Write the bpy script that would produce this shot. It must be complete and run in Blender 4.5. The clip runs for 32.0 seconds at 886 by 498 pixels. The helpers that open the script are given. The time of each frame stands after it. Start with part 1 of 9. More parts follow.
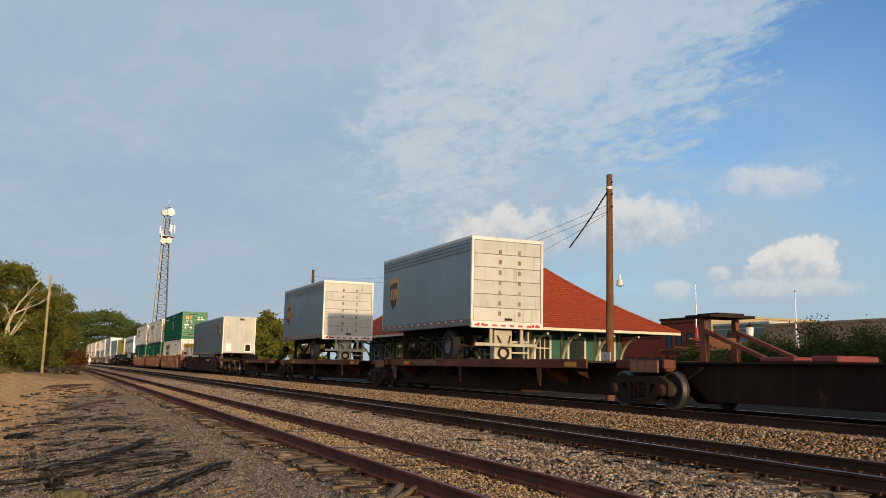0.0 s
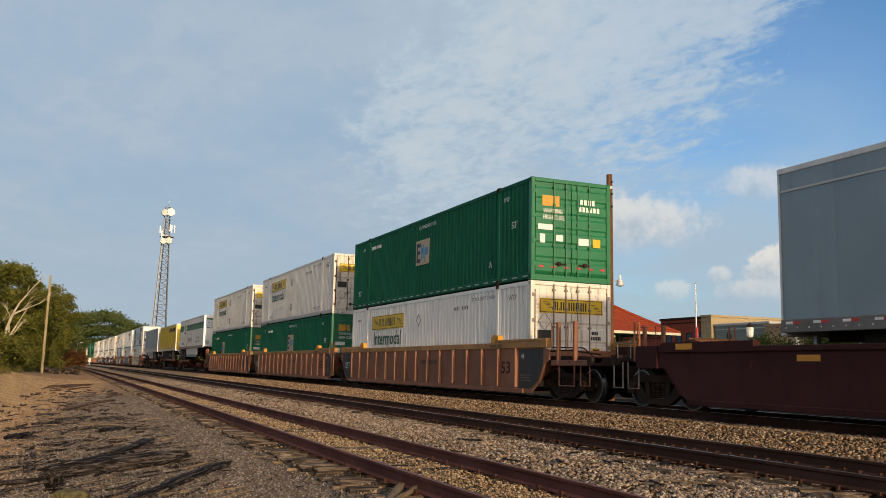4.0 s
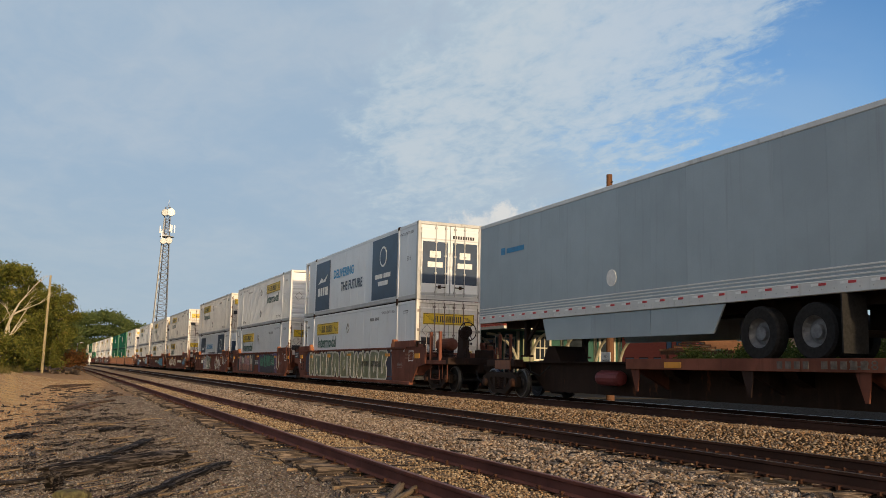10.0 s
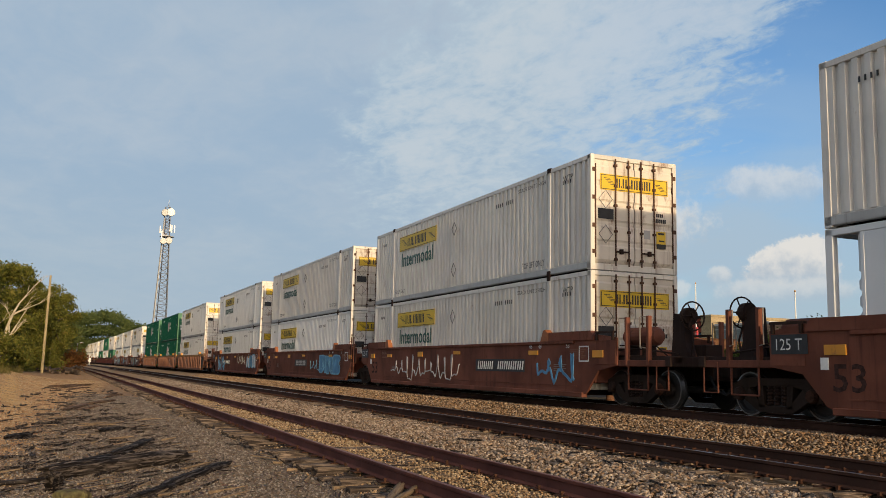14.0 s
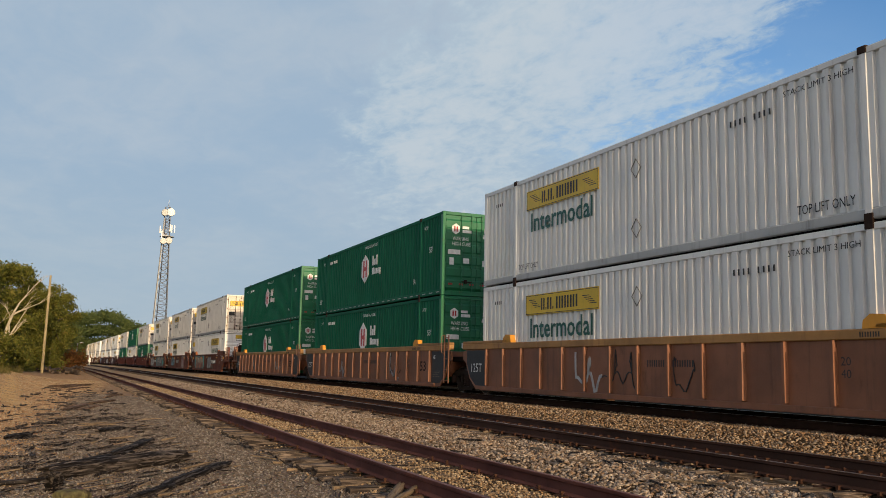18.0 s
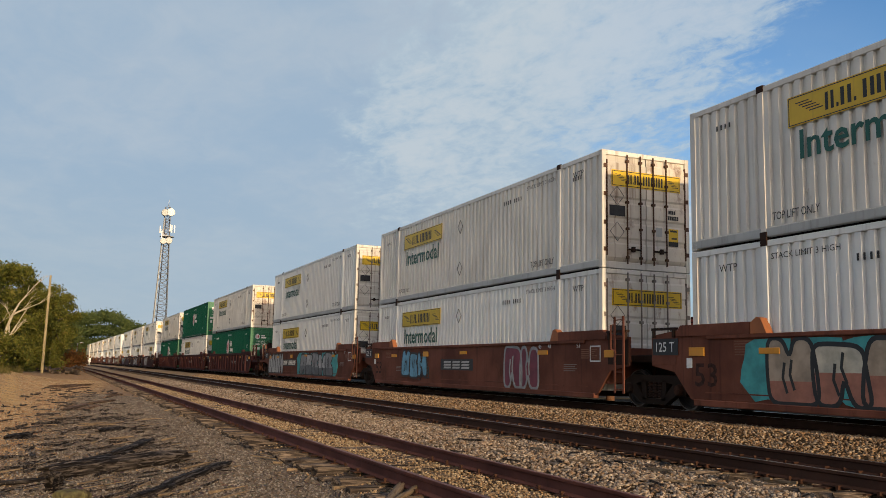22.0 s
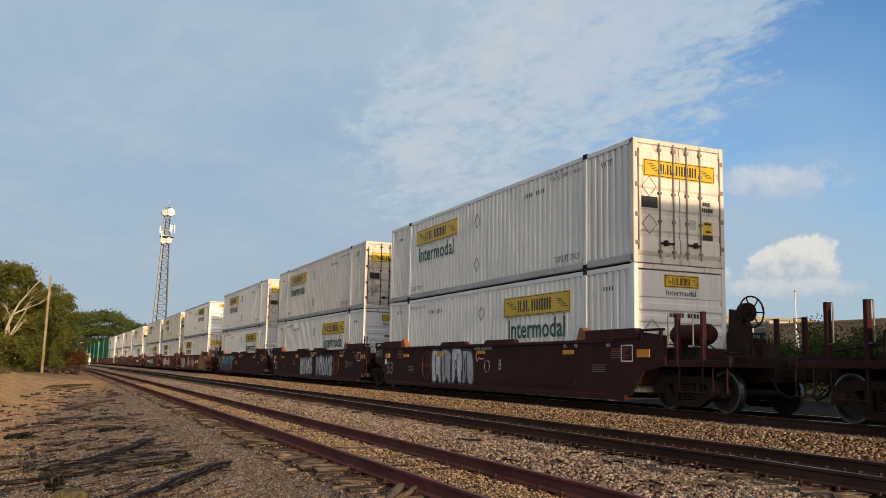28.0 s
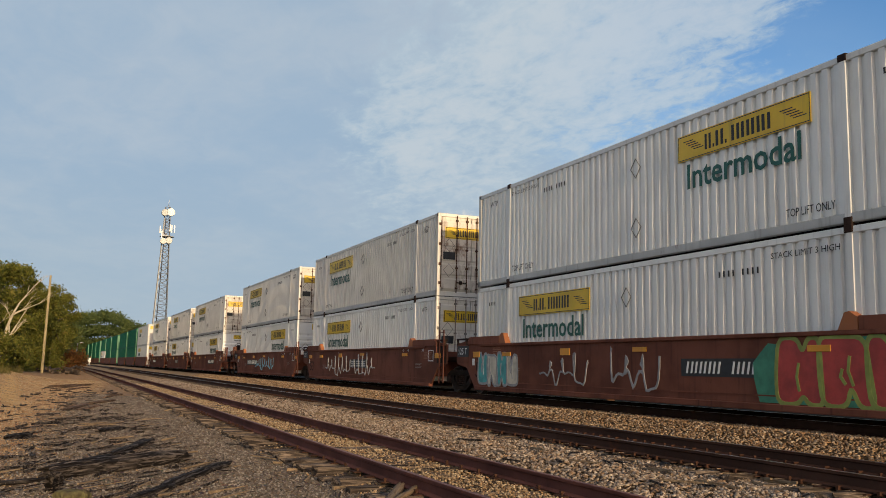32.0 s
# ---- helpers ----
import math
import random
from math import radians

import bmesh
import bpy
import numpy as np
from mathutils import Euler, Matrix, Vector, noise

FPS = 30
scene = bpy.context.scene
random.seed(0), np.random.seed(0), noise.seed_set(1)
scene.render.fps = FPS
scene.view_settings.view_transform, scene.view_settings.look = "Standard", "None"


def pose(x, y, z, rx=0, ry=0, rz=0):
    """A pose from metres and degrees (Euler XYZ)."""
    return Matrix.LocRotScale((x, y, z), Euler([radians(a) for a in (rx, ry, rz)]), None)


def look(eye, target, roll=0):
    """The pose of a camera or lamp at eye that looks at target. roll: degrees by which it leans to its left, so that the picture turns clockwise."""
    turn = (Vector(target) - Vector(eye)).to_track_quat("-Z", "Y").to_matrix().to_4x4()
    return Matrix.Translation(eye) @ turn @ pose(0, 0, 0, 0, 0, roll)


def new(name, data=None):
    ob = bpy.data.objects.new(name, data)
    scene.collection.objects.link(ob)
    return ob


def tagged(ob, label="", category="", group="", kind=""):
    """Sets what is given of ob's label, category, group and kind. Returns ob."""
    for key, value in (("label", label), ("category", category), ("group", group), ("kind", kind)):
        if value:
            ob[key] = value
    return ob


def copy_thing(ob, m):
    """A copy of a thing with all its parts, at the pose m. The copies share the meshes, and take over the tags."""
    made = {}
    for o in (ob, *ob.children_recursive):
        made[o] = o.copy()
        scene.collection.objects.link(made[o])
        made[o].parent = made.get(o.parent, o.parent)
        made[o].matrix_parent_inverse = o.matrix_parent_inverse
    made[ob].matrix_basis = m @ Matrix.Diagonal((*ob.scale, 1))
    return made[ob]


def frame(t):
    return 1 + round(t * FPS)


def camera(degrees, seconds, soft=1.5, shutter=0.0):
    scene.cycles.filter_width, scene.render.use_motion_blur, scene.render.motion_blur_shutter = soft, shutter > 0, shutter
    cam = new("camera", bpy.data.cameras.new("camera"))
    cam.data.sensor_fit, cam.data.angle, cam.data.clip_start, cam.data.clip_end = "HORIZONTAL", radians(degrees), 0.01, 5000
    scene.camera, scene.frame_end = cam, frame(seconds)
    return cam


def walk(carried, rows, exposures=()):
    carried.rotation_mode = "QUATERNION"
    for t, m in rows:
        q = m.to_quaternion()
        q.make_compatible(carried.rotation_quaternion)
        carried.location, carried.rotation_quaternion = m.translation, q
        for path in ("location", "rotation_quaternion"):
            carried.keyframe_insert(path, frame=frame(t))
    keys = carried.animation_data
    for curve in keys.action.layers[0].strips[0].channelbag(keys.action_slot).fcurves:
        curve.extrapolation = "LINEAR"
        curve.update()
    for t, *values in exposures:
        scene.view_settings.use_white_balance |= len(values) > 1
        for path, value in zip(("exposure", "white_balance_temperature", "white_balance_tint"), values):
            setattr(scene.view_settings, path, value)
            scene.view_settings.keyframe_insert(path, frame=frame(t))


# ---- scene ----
# ---- camera: it stands still beside the siding ----
EYE = (0.0, 0.0, 1.37)
cam = camera(53.3, 32.0, soft=0.35)
VIEW = pose(*EYE) @ Matrix(((0.393256, 0.114757, 0.912240, 0), (0.919183, -0.072008, -0.387191, 0), (0.021256, 0.990780, -0.133800, 0), (0, 0, 0, 1)))
walk(cam, [(0.0, VIEW), (32.0, VIEW)])

# ---- light ----
SUN_EL, SUN_SIDE = 10.3, 1.4   # low sun from ahead of the train, a little to the camera's side
to_sun = Vector((math.cos(radians(SUN_EL)) * math.cos(radians(SUN_SIDE)), -math.cos(radians(SUN_EL)) * math.sin(radians(SUN_SIDE)), math.sin(radians(SUN_EL))))
sun = new("sun", bpy.data.lights.new("sun", "SUN"))
sun.data.energy, sun.data.angle, sun.data.color = 3.8, radians(1.2), (1.0, 0.75, 0.47)
sun.matrix_world = look(to_sun * 300, (0, 0, 0))
scene.view_settings.exposure = 0.0


def nodes_of(owner):
    owner.use_nodes = True
    owner.node_tree.nodes.clear()
    return owner.node_tree


def link(tree, a, b):
    tree.links.new(a, b)


def node(tree, kind, **kw):
    n = tree.nodes.new(kind)
    for key, value in kw.items():
        if key == "operation":
            n.operation = value
        elif key == "data_type":
            n.data_type = value
        elif key == "blend_type":
            n.blend_type = value
        elif key == "sky_type":
            n.sky_type = value
    return n


def math_node(tree, op, a, b=None, clamp=False):
    n = tree.nodes.new("ShaderNodeMath")
    n.operation, n.use_clamp = op, clamp
    for i, v in enumerate((a, b)):
        if v is None:
            continue
        if isinstance(v, (int, float)):
            n.inputs[i].default_value = v
        else:
            link(tree, v, n.inputs[i])
    return n.outputs[0]


def smooth(tree, value, lo, hi):
    n = tree.nodes.new("ShaderNodeMapRange")
    n.interpolation_type = "SMOOTHSTEP"
    n.inputs[1].default_value, n.inputs[2].default_value = lo, hi
    link(tree, value, n.inputs[0])
    return n.outputs[0]


def mix_col(tree, fac, a, b, blend="MIX"):
    n = tree.nodes.new("ShaderNodeMix")
    n.data_type, n.blend_type = "RGBA", blend
    for sock, v in ((n.inputs[0], fac), (n.inputs[6], a), (n.inputs[7], b)):
        if isinstance(v, (int, float)):
            sock.default_value = v
        elif isinstance(v, (tuple, list)):
            sock.default_value = (*v[:3], 1)
        else:
            link(tree, v, sock)
    return n.outputs[2]


def noise_tex(tree, vec, scale, detail=4.0, rough=0.55, distort=0.0):
    n = tree.nodes.new("ShaderNodeTexNoise")
    n.inputs["Scale"].default_value, n.inputs["Detail"].default_value = scale, detail
    n.inputs["Roughness"].default_value, n.inputs["Distortion"].default_value = rough, distort
    if vec is not None:
        link(tree, vec, n.inputs["Vector"])
    return n.outputs[0]


def mapped(tree, vec, scale=(1, 1, 1), loc=(0, 0, 0), rot=(0, 0, 0)):
    n = tree.nodes.new("ShaderNodeMapping")
    n.inputs["Scale"].default_value, n.inputs["Location"].default_value, n.inputs["Rotation"].default_value = scale, loc, rot
    link(tree, vec, n.inputs["Vector"])
    return n.outputs[0]


def near_to(tree, geo, d, r):
    """1 in the direction d, falling smoothly to 0 at r from it."""
    n = tree.nodes.new("ShaderNodeVectorMath")
    n.operation = "DISTANCE"
    link(tree, geo, n.inputs[0])
    n.inputs[1].default_value = d
    return smooth(tree, math_node(tree, "SUBTRACT", 1.0, math_node(tree, "DIVIDE", n.outputs["Value"], r)), 0.0, 1.0)


def make_sky():
    world = bpy.data.worlds.new("sky")
    scene.world = world
    tree = nodes_of(world)
    out, back = tree.nodes.new("ShaderNodeOutputWorld"), tree.nodes.new("ShaderNodeBackground")
    link(tree, back.outputs[0], out.inputs[0])
    sky = node(tree, "ShaderNodeTexSky", sky_type="NISHITA")
    sky.sun_disc, sky.sun_elevation, sky.sun_rotation = False, radians(SUN_EL), radians(90 + SUN_SIDE)
    sky.air_density, sky.dust_density, sky.ozone_density = 1.0, 0.4, 2.5
    geo = tree.nodes.new("ShaderNodeTexCoord").outputs["Generated"]
    sep = tree.nodes.new("ShaderNodeSeparateXYZ")
    link(tree, geo, sep.inputs[0])
    up = math_node(tree, "MAXIMUM", sep.outputs[2], 0.02)
    # high thin cloud on a flat layer overhead
    flat = tree.nodes.new("ShaderNodeCombineXYZ")
    height = math_node(tree, "ADD", up, 0.12)
    link(tree, math_node(tree, "DIVIDE", sep.outputs[0], height), flat.inputs[0])
    link(tree, math_node(tree, "DIVIDE", sep.outputs[1], height), flat.inputs[1])
    veil = noise_tex(tree, mapped(tree, flat.outputs[0], (0.8, 1.0, 1), (2.7, 0.4, 0), (0, 0, 0.9)), 1.1, 5.0, 0.55, 0.5)
    ripple = noise_tex(tree, mapped(tree, flat.outputs[0], (1.5, 2.3, 1), (0.3, 1.2, 0), (0, 0, 1.0)), 3.2, 8.0, 0.62, 0.5)
    dapple = noise_tex(tree, mapped(tree, flat.outputs[0], (1.0, 1.5, 1), (4.1, 2.2, 0), (0, 0, 1.0)), 15.0, 6.0, 0.62, 0.4)
    blue = mix_col(tree, 1.0, sky.outputs[0], (1.25, 1.72, 2.15), "MULTIPLY")
    # even grey-blue veil over the line, thinning out towards the depot
    even = math_node(tree, "ADD", near_to(tree, geo, (-0.97, 0.05, 0.24), 0.86), math_node(tree, "MULTIPLY", math_node(tree, "SUBTRACT", veil, 0.5), 0.7))
    soft_grey = mix_col(tree, smooth(tree, math_node(tree, "ADD", math_node(tree, "MULTIPLY", veil, 0.7), math_node(tree, "MULTIPLY", ripple, 0.3)), 0.38, 0.66), (4.0, 5.40, 6.95), (5.15, 6.15, 7.2))
    col = mix_col(tree, math_node(tree, "MULTIPLY", smooth(tree, even, 0.10, 0.55), 0.97), blue, soft_grey)
    # pale film over the depot
    film_mask = math_node(tree, "MULTIPLY", near_to(tree, geo, (-0.74, 0.66, 0.13), 0.34), smooth(tree, veil, 0.15, 0.6))
    col = mix_col(tree, math_node(tree, "MULTIPLY", film_mask, 0.9), col, (4.75, 6.2, 7.6))
    # fields of small cloudlets
    field = math_node(tree, "ADD", math_node(tree, "MULTIPLY", ripple, 0.75), math_node(tree, "MULTIPLY", dapple, 0.55))
    for d, r, w in VEILS:
        field = math_node(tree, "ADD", field, math_node(tree, "MULTIPLY", near_to(tree, geo, d, r), w))
    cover = smooth(tree, field, 0.86, 1.12)
    cloudlet = mix_col(tree, smooth(tree, field, 0.95, 1.30), (5.0, 6.4, 7.6), (6.6, 7.4, 8.0))
    col = mix_col(tree, math_node(tree, "MULTIPLY", cover, 0.78), col, cloudlet)
    # pale haze along the horizon
    haze = math_node(tree, "MULTIPLY", smooth(tree, math_node(tree, "SUBTRACT", 0.26, sep.outputs[2]), 0.0, 0.26), 0.75)
    col = mix_col(tree, haze, col, (4.75, 5.85, 6.75))
    # heaped clouds low over the depot
    puff = noise_tex(tree, geo, 20.0, 9.0, 0.66)
    fine = noise_tex(tree, geo, 46.0, 7.0, 0.62)
    for (dx, dy, dz, wide, tall, strength, crisp) in HEAPS:
        d = tree.nodes.new("ShaderNodeVectorMath")
        d.operation = "SUBTRACT"
        link(tree, geo, d.inputs[0])
        d.inputs[1].default_value = (dx, dy, dz)
        sc = mapped(tree, d.outputs[0], (1 / wide, 1 / wide, 1 / tall))
        ln = tree.nodes.new("ShaderNodeVectorMath")
        ln.operation = "LENGTH"
        link(tree, sc, ln.inputs[0])
        m = math_node(tree, "SUBTRACT", math_node(tree, "ADD", 1.0, math_node(tree, "MULTIPLY", math_node(tree, "SUBTRACT", puff, 0.5), 2.0)), ln.outputs["Value"])
        m = math_node(tree, "MULTIPLY", smooth(tree, m, 0.0, crisp), strength)
        # the foot of a heap melts into the haze
        m = math_node(tree, "MULTIPLY", m, smooth(tree, math_node(tree, "DIVIDE", math_node(tree, "SUBTRACT", sep.outputs[2], dz), tall), -1.1, -0.1))
        top = math_node(tree, "ADD", math_node(tree, "MULTIPLY", math_node(tree, "SUBTRACT", sep.outputs[2], dz), 0.35 / tall), fine)
        lit = mix_col(tree, smooth(tree, top, 0.22, 0.72), (5.3, 6.1, 6.9), (8.9, 8.7, 8.3))
        col = mix_col(tree, m, col, lit)
    # unseen bright even cloud over the other half, added to lift the train's sides
    col = mix_col(tree, math_node(tree, "MULTIPLY", near_to(tree, geo, (0.1, -0.95, 0.35), 1.25), 0.8), col, (7.3, 7.05, 6.7))
    # thin cloud glowing round the low sun
    glow = near_to(tree, geo, tuple(to_sun), 0.85)
    col = mix_col(tree, math_node(tree, "MULTIPLY", glow, 0.9), col, (45.0, 33.5, 22.0))
    link(tree, col, back.inputs[0])
    back.inputs[1].default_value = 0.084


VEILS = (((-0.82, 0.49, 0.34), 0.46, 0.40), ((-0.73, 0.55, 0.42), 0.26, 0.26), ((-0.89, 0.38, 0.27), 0.24, 0.22), ((-0.92, 0.32, 0.21), 0.16, 0.16), ((-0.66, 0.62, 0.44), 0.20, 0.16), ((-0.856, 0.432, 0.284), 0.05, -0.16), ((-0.84, 0.49, 0.215), 0.07, -0.12), ((-0.95, -0.05, 0.30), 0.8, -0.15), ((-0.56, 0.75, 0.34), 0.34, -0.25))
HEAPS = ((-0.878, 0.450, 0.150, 0.075, 0.040, 0.85, 0.30), (-0.805, 0.570, 0.160, 0.090, 0.044, 0.8, 0.45), (-0.704, 0.700, 0.116, 0.050, 0.030, 1.0, 0.22), (-0.712, 0.694, 0.088, 0.090, 0.016, 0.5, 0.5), (-0.757, 0.645, 0.106, 0.016, 0.014, 0.6, 0.4), (-0.706, 0.678, 0.200, 0.080, 0.026, 0.55, 0.5), (-0.787, 0.611, 0.089, 0.022, 0.016, 0.5, 0.4))
make_sky()


# ---- materials ----
def shader(name, rough=0.6, metal=0.0):
    m = bpy.data.materials.new(name)
    tree = nodes_of(m)
    out, b = tree.nodes.new("ShaderNodeOutputMaterial"), tree.nodes.new("ShaderNodeBsdfPrincipled")
    link(tree, b.outputs[0], out.inputs[0])
    b.inputs["Roughness"].default_value, b.inputs["Metallic"].default_value = rough, metal
    b.inputs["Specular IOR Level"].default_value = 0.5 if rough < 0.7 else 0.12
    return m, tree, b


def bump(tree, b, height, strength, dist=0.01):
    n = tree.nodes.new("ShaderNodeBump")
    n.inputs["Strength"].default_value, n.inputs["Distance"].default_value = strength, dist
    link(tree, height, n.inputs["Height"])
    link(tree, n.outputs[0], b.inputs["Normal"])


def coords(tree):
    """Object coordinates, shifted from thing to thing so that stains differ."""
    tc, info = tree.nodes.new("ShaderNodeTexCoord"), tree.nodes.new("ShaderNodeObjectInfo")
    a = tree.nodes.new("ShaderNodeVectorMath")
    a.operation = "ADD"
    link(tree, tc.outputs["Object"], a.inputs[0])
    link(tree, math_node(tree, "MULTIPLY", info.outputs["Random"], 40.0), a.inputs[1])
    return a.outputs[0], info.outputs["Random"]


def paint(name, col, rough=0.5, metal=0.0, var=0.12, stain=(0.10, 0.07, 0.05), streak=0.35, rust=0.0, rust_col=(0.16, 0.055, 0.02), each=0.06, fine=30.0, relief=0.15):
    """Painted or bare metal with faded patches, runs of dirt down the sides and spots of rust."""
    m, tree, b = shader(name, rough, metal)
    vec, rnd = coords(tree)
    big = noise_tex(tree, vec, 0.9, 4.0)
    small = noise_tex(tree, vec, fine, 5.0, 0.6)
    dark, light = tuple(c * (1 - var) for c in col), tuple(min(1, c * (1 + var)) for c in col)
    c = mix_col(tree, smooth(tree, big, 0.32, 0.68), dark, light)
    c = mix_col(tree, math_node(tree, "MULTIPLY", small, 0.22), c, tuple(k * 0.72 for k in col))
    runs = noise_tex(tree, mapped(tree, vec, (3.2, 3.2, 0.16)), 2.0, 6.0, 0.62)
    c = mix_col(tree, math_node(tree, "MULTIPLY", smooth(tree, runs, 0.52, 0.80), streak), c, stain)
    if rust > 0:
        r = noise_tex(tree, mapped(tree, vec, (1, 1, 0.55)), 2.3, 9.0, 0.68)
        c = mix_col(tree, math_node(tree, "MULTIPLY", smooth(tree, r, 0.66 - 0.22 * rust, 0.80 - 0.16 * rust), 0.85), c, rust_col)
    tint = math_node(tree, "MULTIPLY_ADD", rnd, 2 * each)
    tree.nodes[-1].inputs[2].default_value = 1 - each
    hsv = tree.nodes.new("ShaderNodeHueSaturation")
    link(tree, tint, hsv.inputs["Value"])
    link(tree, c, hsv.inputs["Color"])
    link(tree, hsv.outputs[0], b.inputs["Base Color"])
    link(tree, math_node(tree, "MULTIPLY_ADD", small, 0.3), b.inputs["Roughness"])
    tree.nodes[-1].inputs[2].default_value = max(0.05, rough - 0.15)
    if relief:
        bump(tree, b, small, relief, 0.004)
    return m


def plain(name, col, rough=0.6, metal=0.0, var=0.1, scale=8.0, relief=0.2, dist=0.01):
    m, tree, b = shader(name, rough, metal)
    vec, rnd = coords(tree)
    n = noise_tex(tree, vec, scale, 6.0, 0.6)
    link(tree, mix_col(tree, smooth(tree, n, 0.3, 0.7), tuple(c * (1 - var) for c in col), tuple(min(1, c * (1 + var)) for c in col)), b.inputs["Base Color"])
    if relief:
        bump(tree, b, noise_tex(tree, vec, scale * 5, 4.0), relief, dist)
    return m


def old_wood(name, a, b_col, along=(1, 14, 14), lo=0.3, hi=0.7):
    m, tree, b = shader(name, 0.9)
    vec, rnd = coords(tree)
    grain = noise_tex(tree, mapped(tree, vec, along), 2.2, 8.0, 0.65, 0.6)
    patch = noise_tex(tree, vec, 2.5, 4.0)
    c = mix_col(tree, smooth(tree, grain, lo, hi), a, b_col)
    c = mix_col(tree, math_node(tree, "MULTIPLY", smooth(tree, patch, 0.45, 0.75), 0.5), c, tuple(k * 0.45 for k in a))
    hsv = tree.nodes.new("ShaderNodeHueSaturation")
    link(tree, math_node(tree, "ADD", math_node(tree, "MULTIPLY", rnd, 0.6), 0.7), hsv.inputs["Value"])
    link(tree, c, hsv.inputs["Color"])
    link(tree, hsv.outputs[0], b.inputs["Base Color"])
    bump(tree, b, grain, 0.9, 0.02)
    return m


def stone_mat(name, stops):
    """Crushed stone: every piece takes one of several colours."""
    m, tree, b = shader(name, 0.9)
    geo = tree.nodes.new("ShaderNodeNewGeometry")
    ramp = tree.nodes.new("ShaderNodeValToRGB")
    link(tree, geo.outputs["Random Per Island"], ramp.inputs[0])
    ramp.color_ramp.elements.remove(ramp.color_ramp.elements[1])
    for i, c in enumerate(stops):
        e = ramp.color_ramp.elements[0] if i == 0 else ramp.color_ramp.elements.new(i / (len(stops) - 1))
        e.color = (*c, 1)
    tc = tree.nodes.new("ShaderNodeTexCoord")
    n = noise_tex(tree, tc.outputs["Object"], 45.0, 4.0)
    link(tree, mix_col(tree, math_node(tree, "MULTIPLY", n, 0.5), ramp.outputs[0], (0.07, 0.05, 0.035)), b.inputs["Base Color"])
    return m


M = {}
M["white"] = paint("white_container_paint", (0.74, 0.74, 0.71), 0.42, 0.0, 0.05, (0.20, 0.14, 0.09), 0.40, 0.0, each=0.08)
M["white_worn"] = paint("worn_white_container_paint", (0.68, 0.655, 0.60), 0.5, 0.0, 0.08, (0.20, 0.13, 0.08), 0.45, 0.16, (0.22, 0.11, 0.05))
M["white_clean"] = paint("smooth_white_trailer_skin", (0.70, 0.72, 0.72), 0.32, 0.0, 0.03, (0.35, 0.33, 0.30), 0.25, 0.0, relief=0.05)
M["door_grey"] = paint("worn_grey_trailer_door", (0.46, 0.455, 0.41), 0.55, 0.0, 0.08, (0.16, 0.12, 0.08), 0.6, 0.22, (0.22, 0.18, 0.13))
M["rod_rust"] = paint("rusty_lock_rod", (0.10, 0.055, 0.035), 0.7, 0.2, 0.25, streak=0.4, rust=0.4)
M["placard"] = plain("grey_placard_metal", (0.15, 0.15, 0.15), 0.6, 0.2, var=0.3, relief=0)
M["hitch_red"] = paint("dull_red_paint", (0.17, 0.030, 0.028), 0.6, rust=0.3)
M["sill_brown"] = paint("grimy_brown_girder", (0.030, 0.017, 0.011), 0.75, 0.0, 0.3, (0.07, 0.035, 0.02), 0.4, 0.25)
M["door_white"] = paint("rust_streaked_white_door", (0.70, 0.66, 0.58), 0.5, 0.0, 0.08, (0.19, 0.095, 0.045), 0.8, 0.42, (0.22, 0.10, 0.04), each=0.1)
M["rail_grey"] = paint("grey_container_rail", (0.44, 0.44, 0.42), 0.5, 0.1, 0.1, streak=0.5, rust=0.15)
M["green"] = paint("deep_green_container_paint", (0.009, 0.110, 0.060), 0.71, 0.0, 0.10, (0.02, 0.05, 0.035), 0.4, 0.0, each=0.05)
M["green_end"] = paint("green_container_door", (0.014, 0.150, 0.060), 0.45, 0.0, 0.08, (0.02, 0.05, 0.03), 0.5, 0.1)
M["yellow"] = paint("yellow_sign_paint", (0.68, 0.45, 0.015), 0.45, streak=0.3, each=0.05)
M["yellow_trailer"] = paint("yellow_trailer_skin", (0.80, 0.555, 0.012), 0.35, 0.0, 0.04, (0.32, 0.24, 0.03), 0.35, relief=0.05)
M["ink"] = plain("dark_ink", (0.018, 0.018, 0.018), 0.6, var=0.3, relief=0)
M["ink_green"] = plain("dark_green_lettering", (0.007, 0.085, 0.060), 0.5, var=0.2, relief=0)
M["ink_white"] = plain("white_lettering", (0.72, 0.72, 0.68), 0.6, var=0.12, relief=0)
M["ink_blue"] = plain("blue_lettering", (0.02, 0.19, 0.38), 0.5, var=0.15, relief=0)
M["ink_sky"] = plain("bright_blue_lettering", (0.04, 0.31, 0.56), 0.5, var=0.1, relief=0)
M["ink_red"] = plain("red_marking", (0.42, 0.03, 0.03), 0.5, var=0.15, relief=0)
M["navy"] = plain("navy_panel", (0.014, 0.036, 0.075), 0.4, var=0.25, scale=1.5, relief=0)
M["brown_shield"] = plain("brown_emblem", (0.035, 0.016, 0.008), 0.45, relief=0)
M["gold"] = plain("gold_emblem", (0.55, 0.28, 0.03), 0.45, relief=0)
M["grey_trailer"] = paint("slate_grey_trailer_skin", (0.20, 0.26, 0.29), 0.42, 0.1, 0.06, (0.16, 0.16, 0.16), 0.4, relief=0.05)
M["grime_rail"] = paint("grimy_bottom_rail", (0.17, 0.16, 0.145), 0.6, 0.1, 0.2, (0.06, 0.05, 0.04), 0.6, 0.1)
M["ink_dim"] = plain("faded_stencil_paint", (0.13, 0.11, 0.09), 0.8, var=0.3, relief=0)
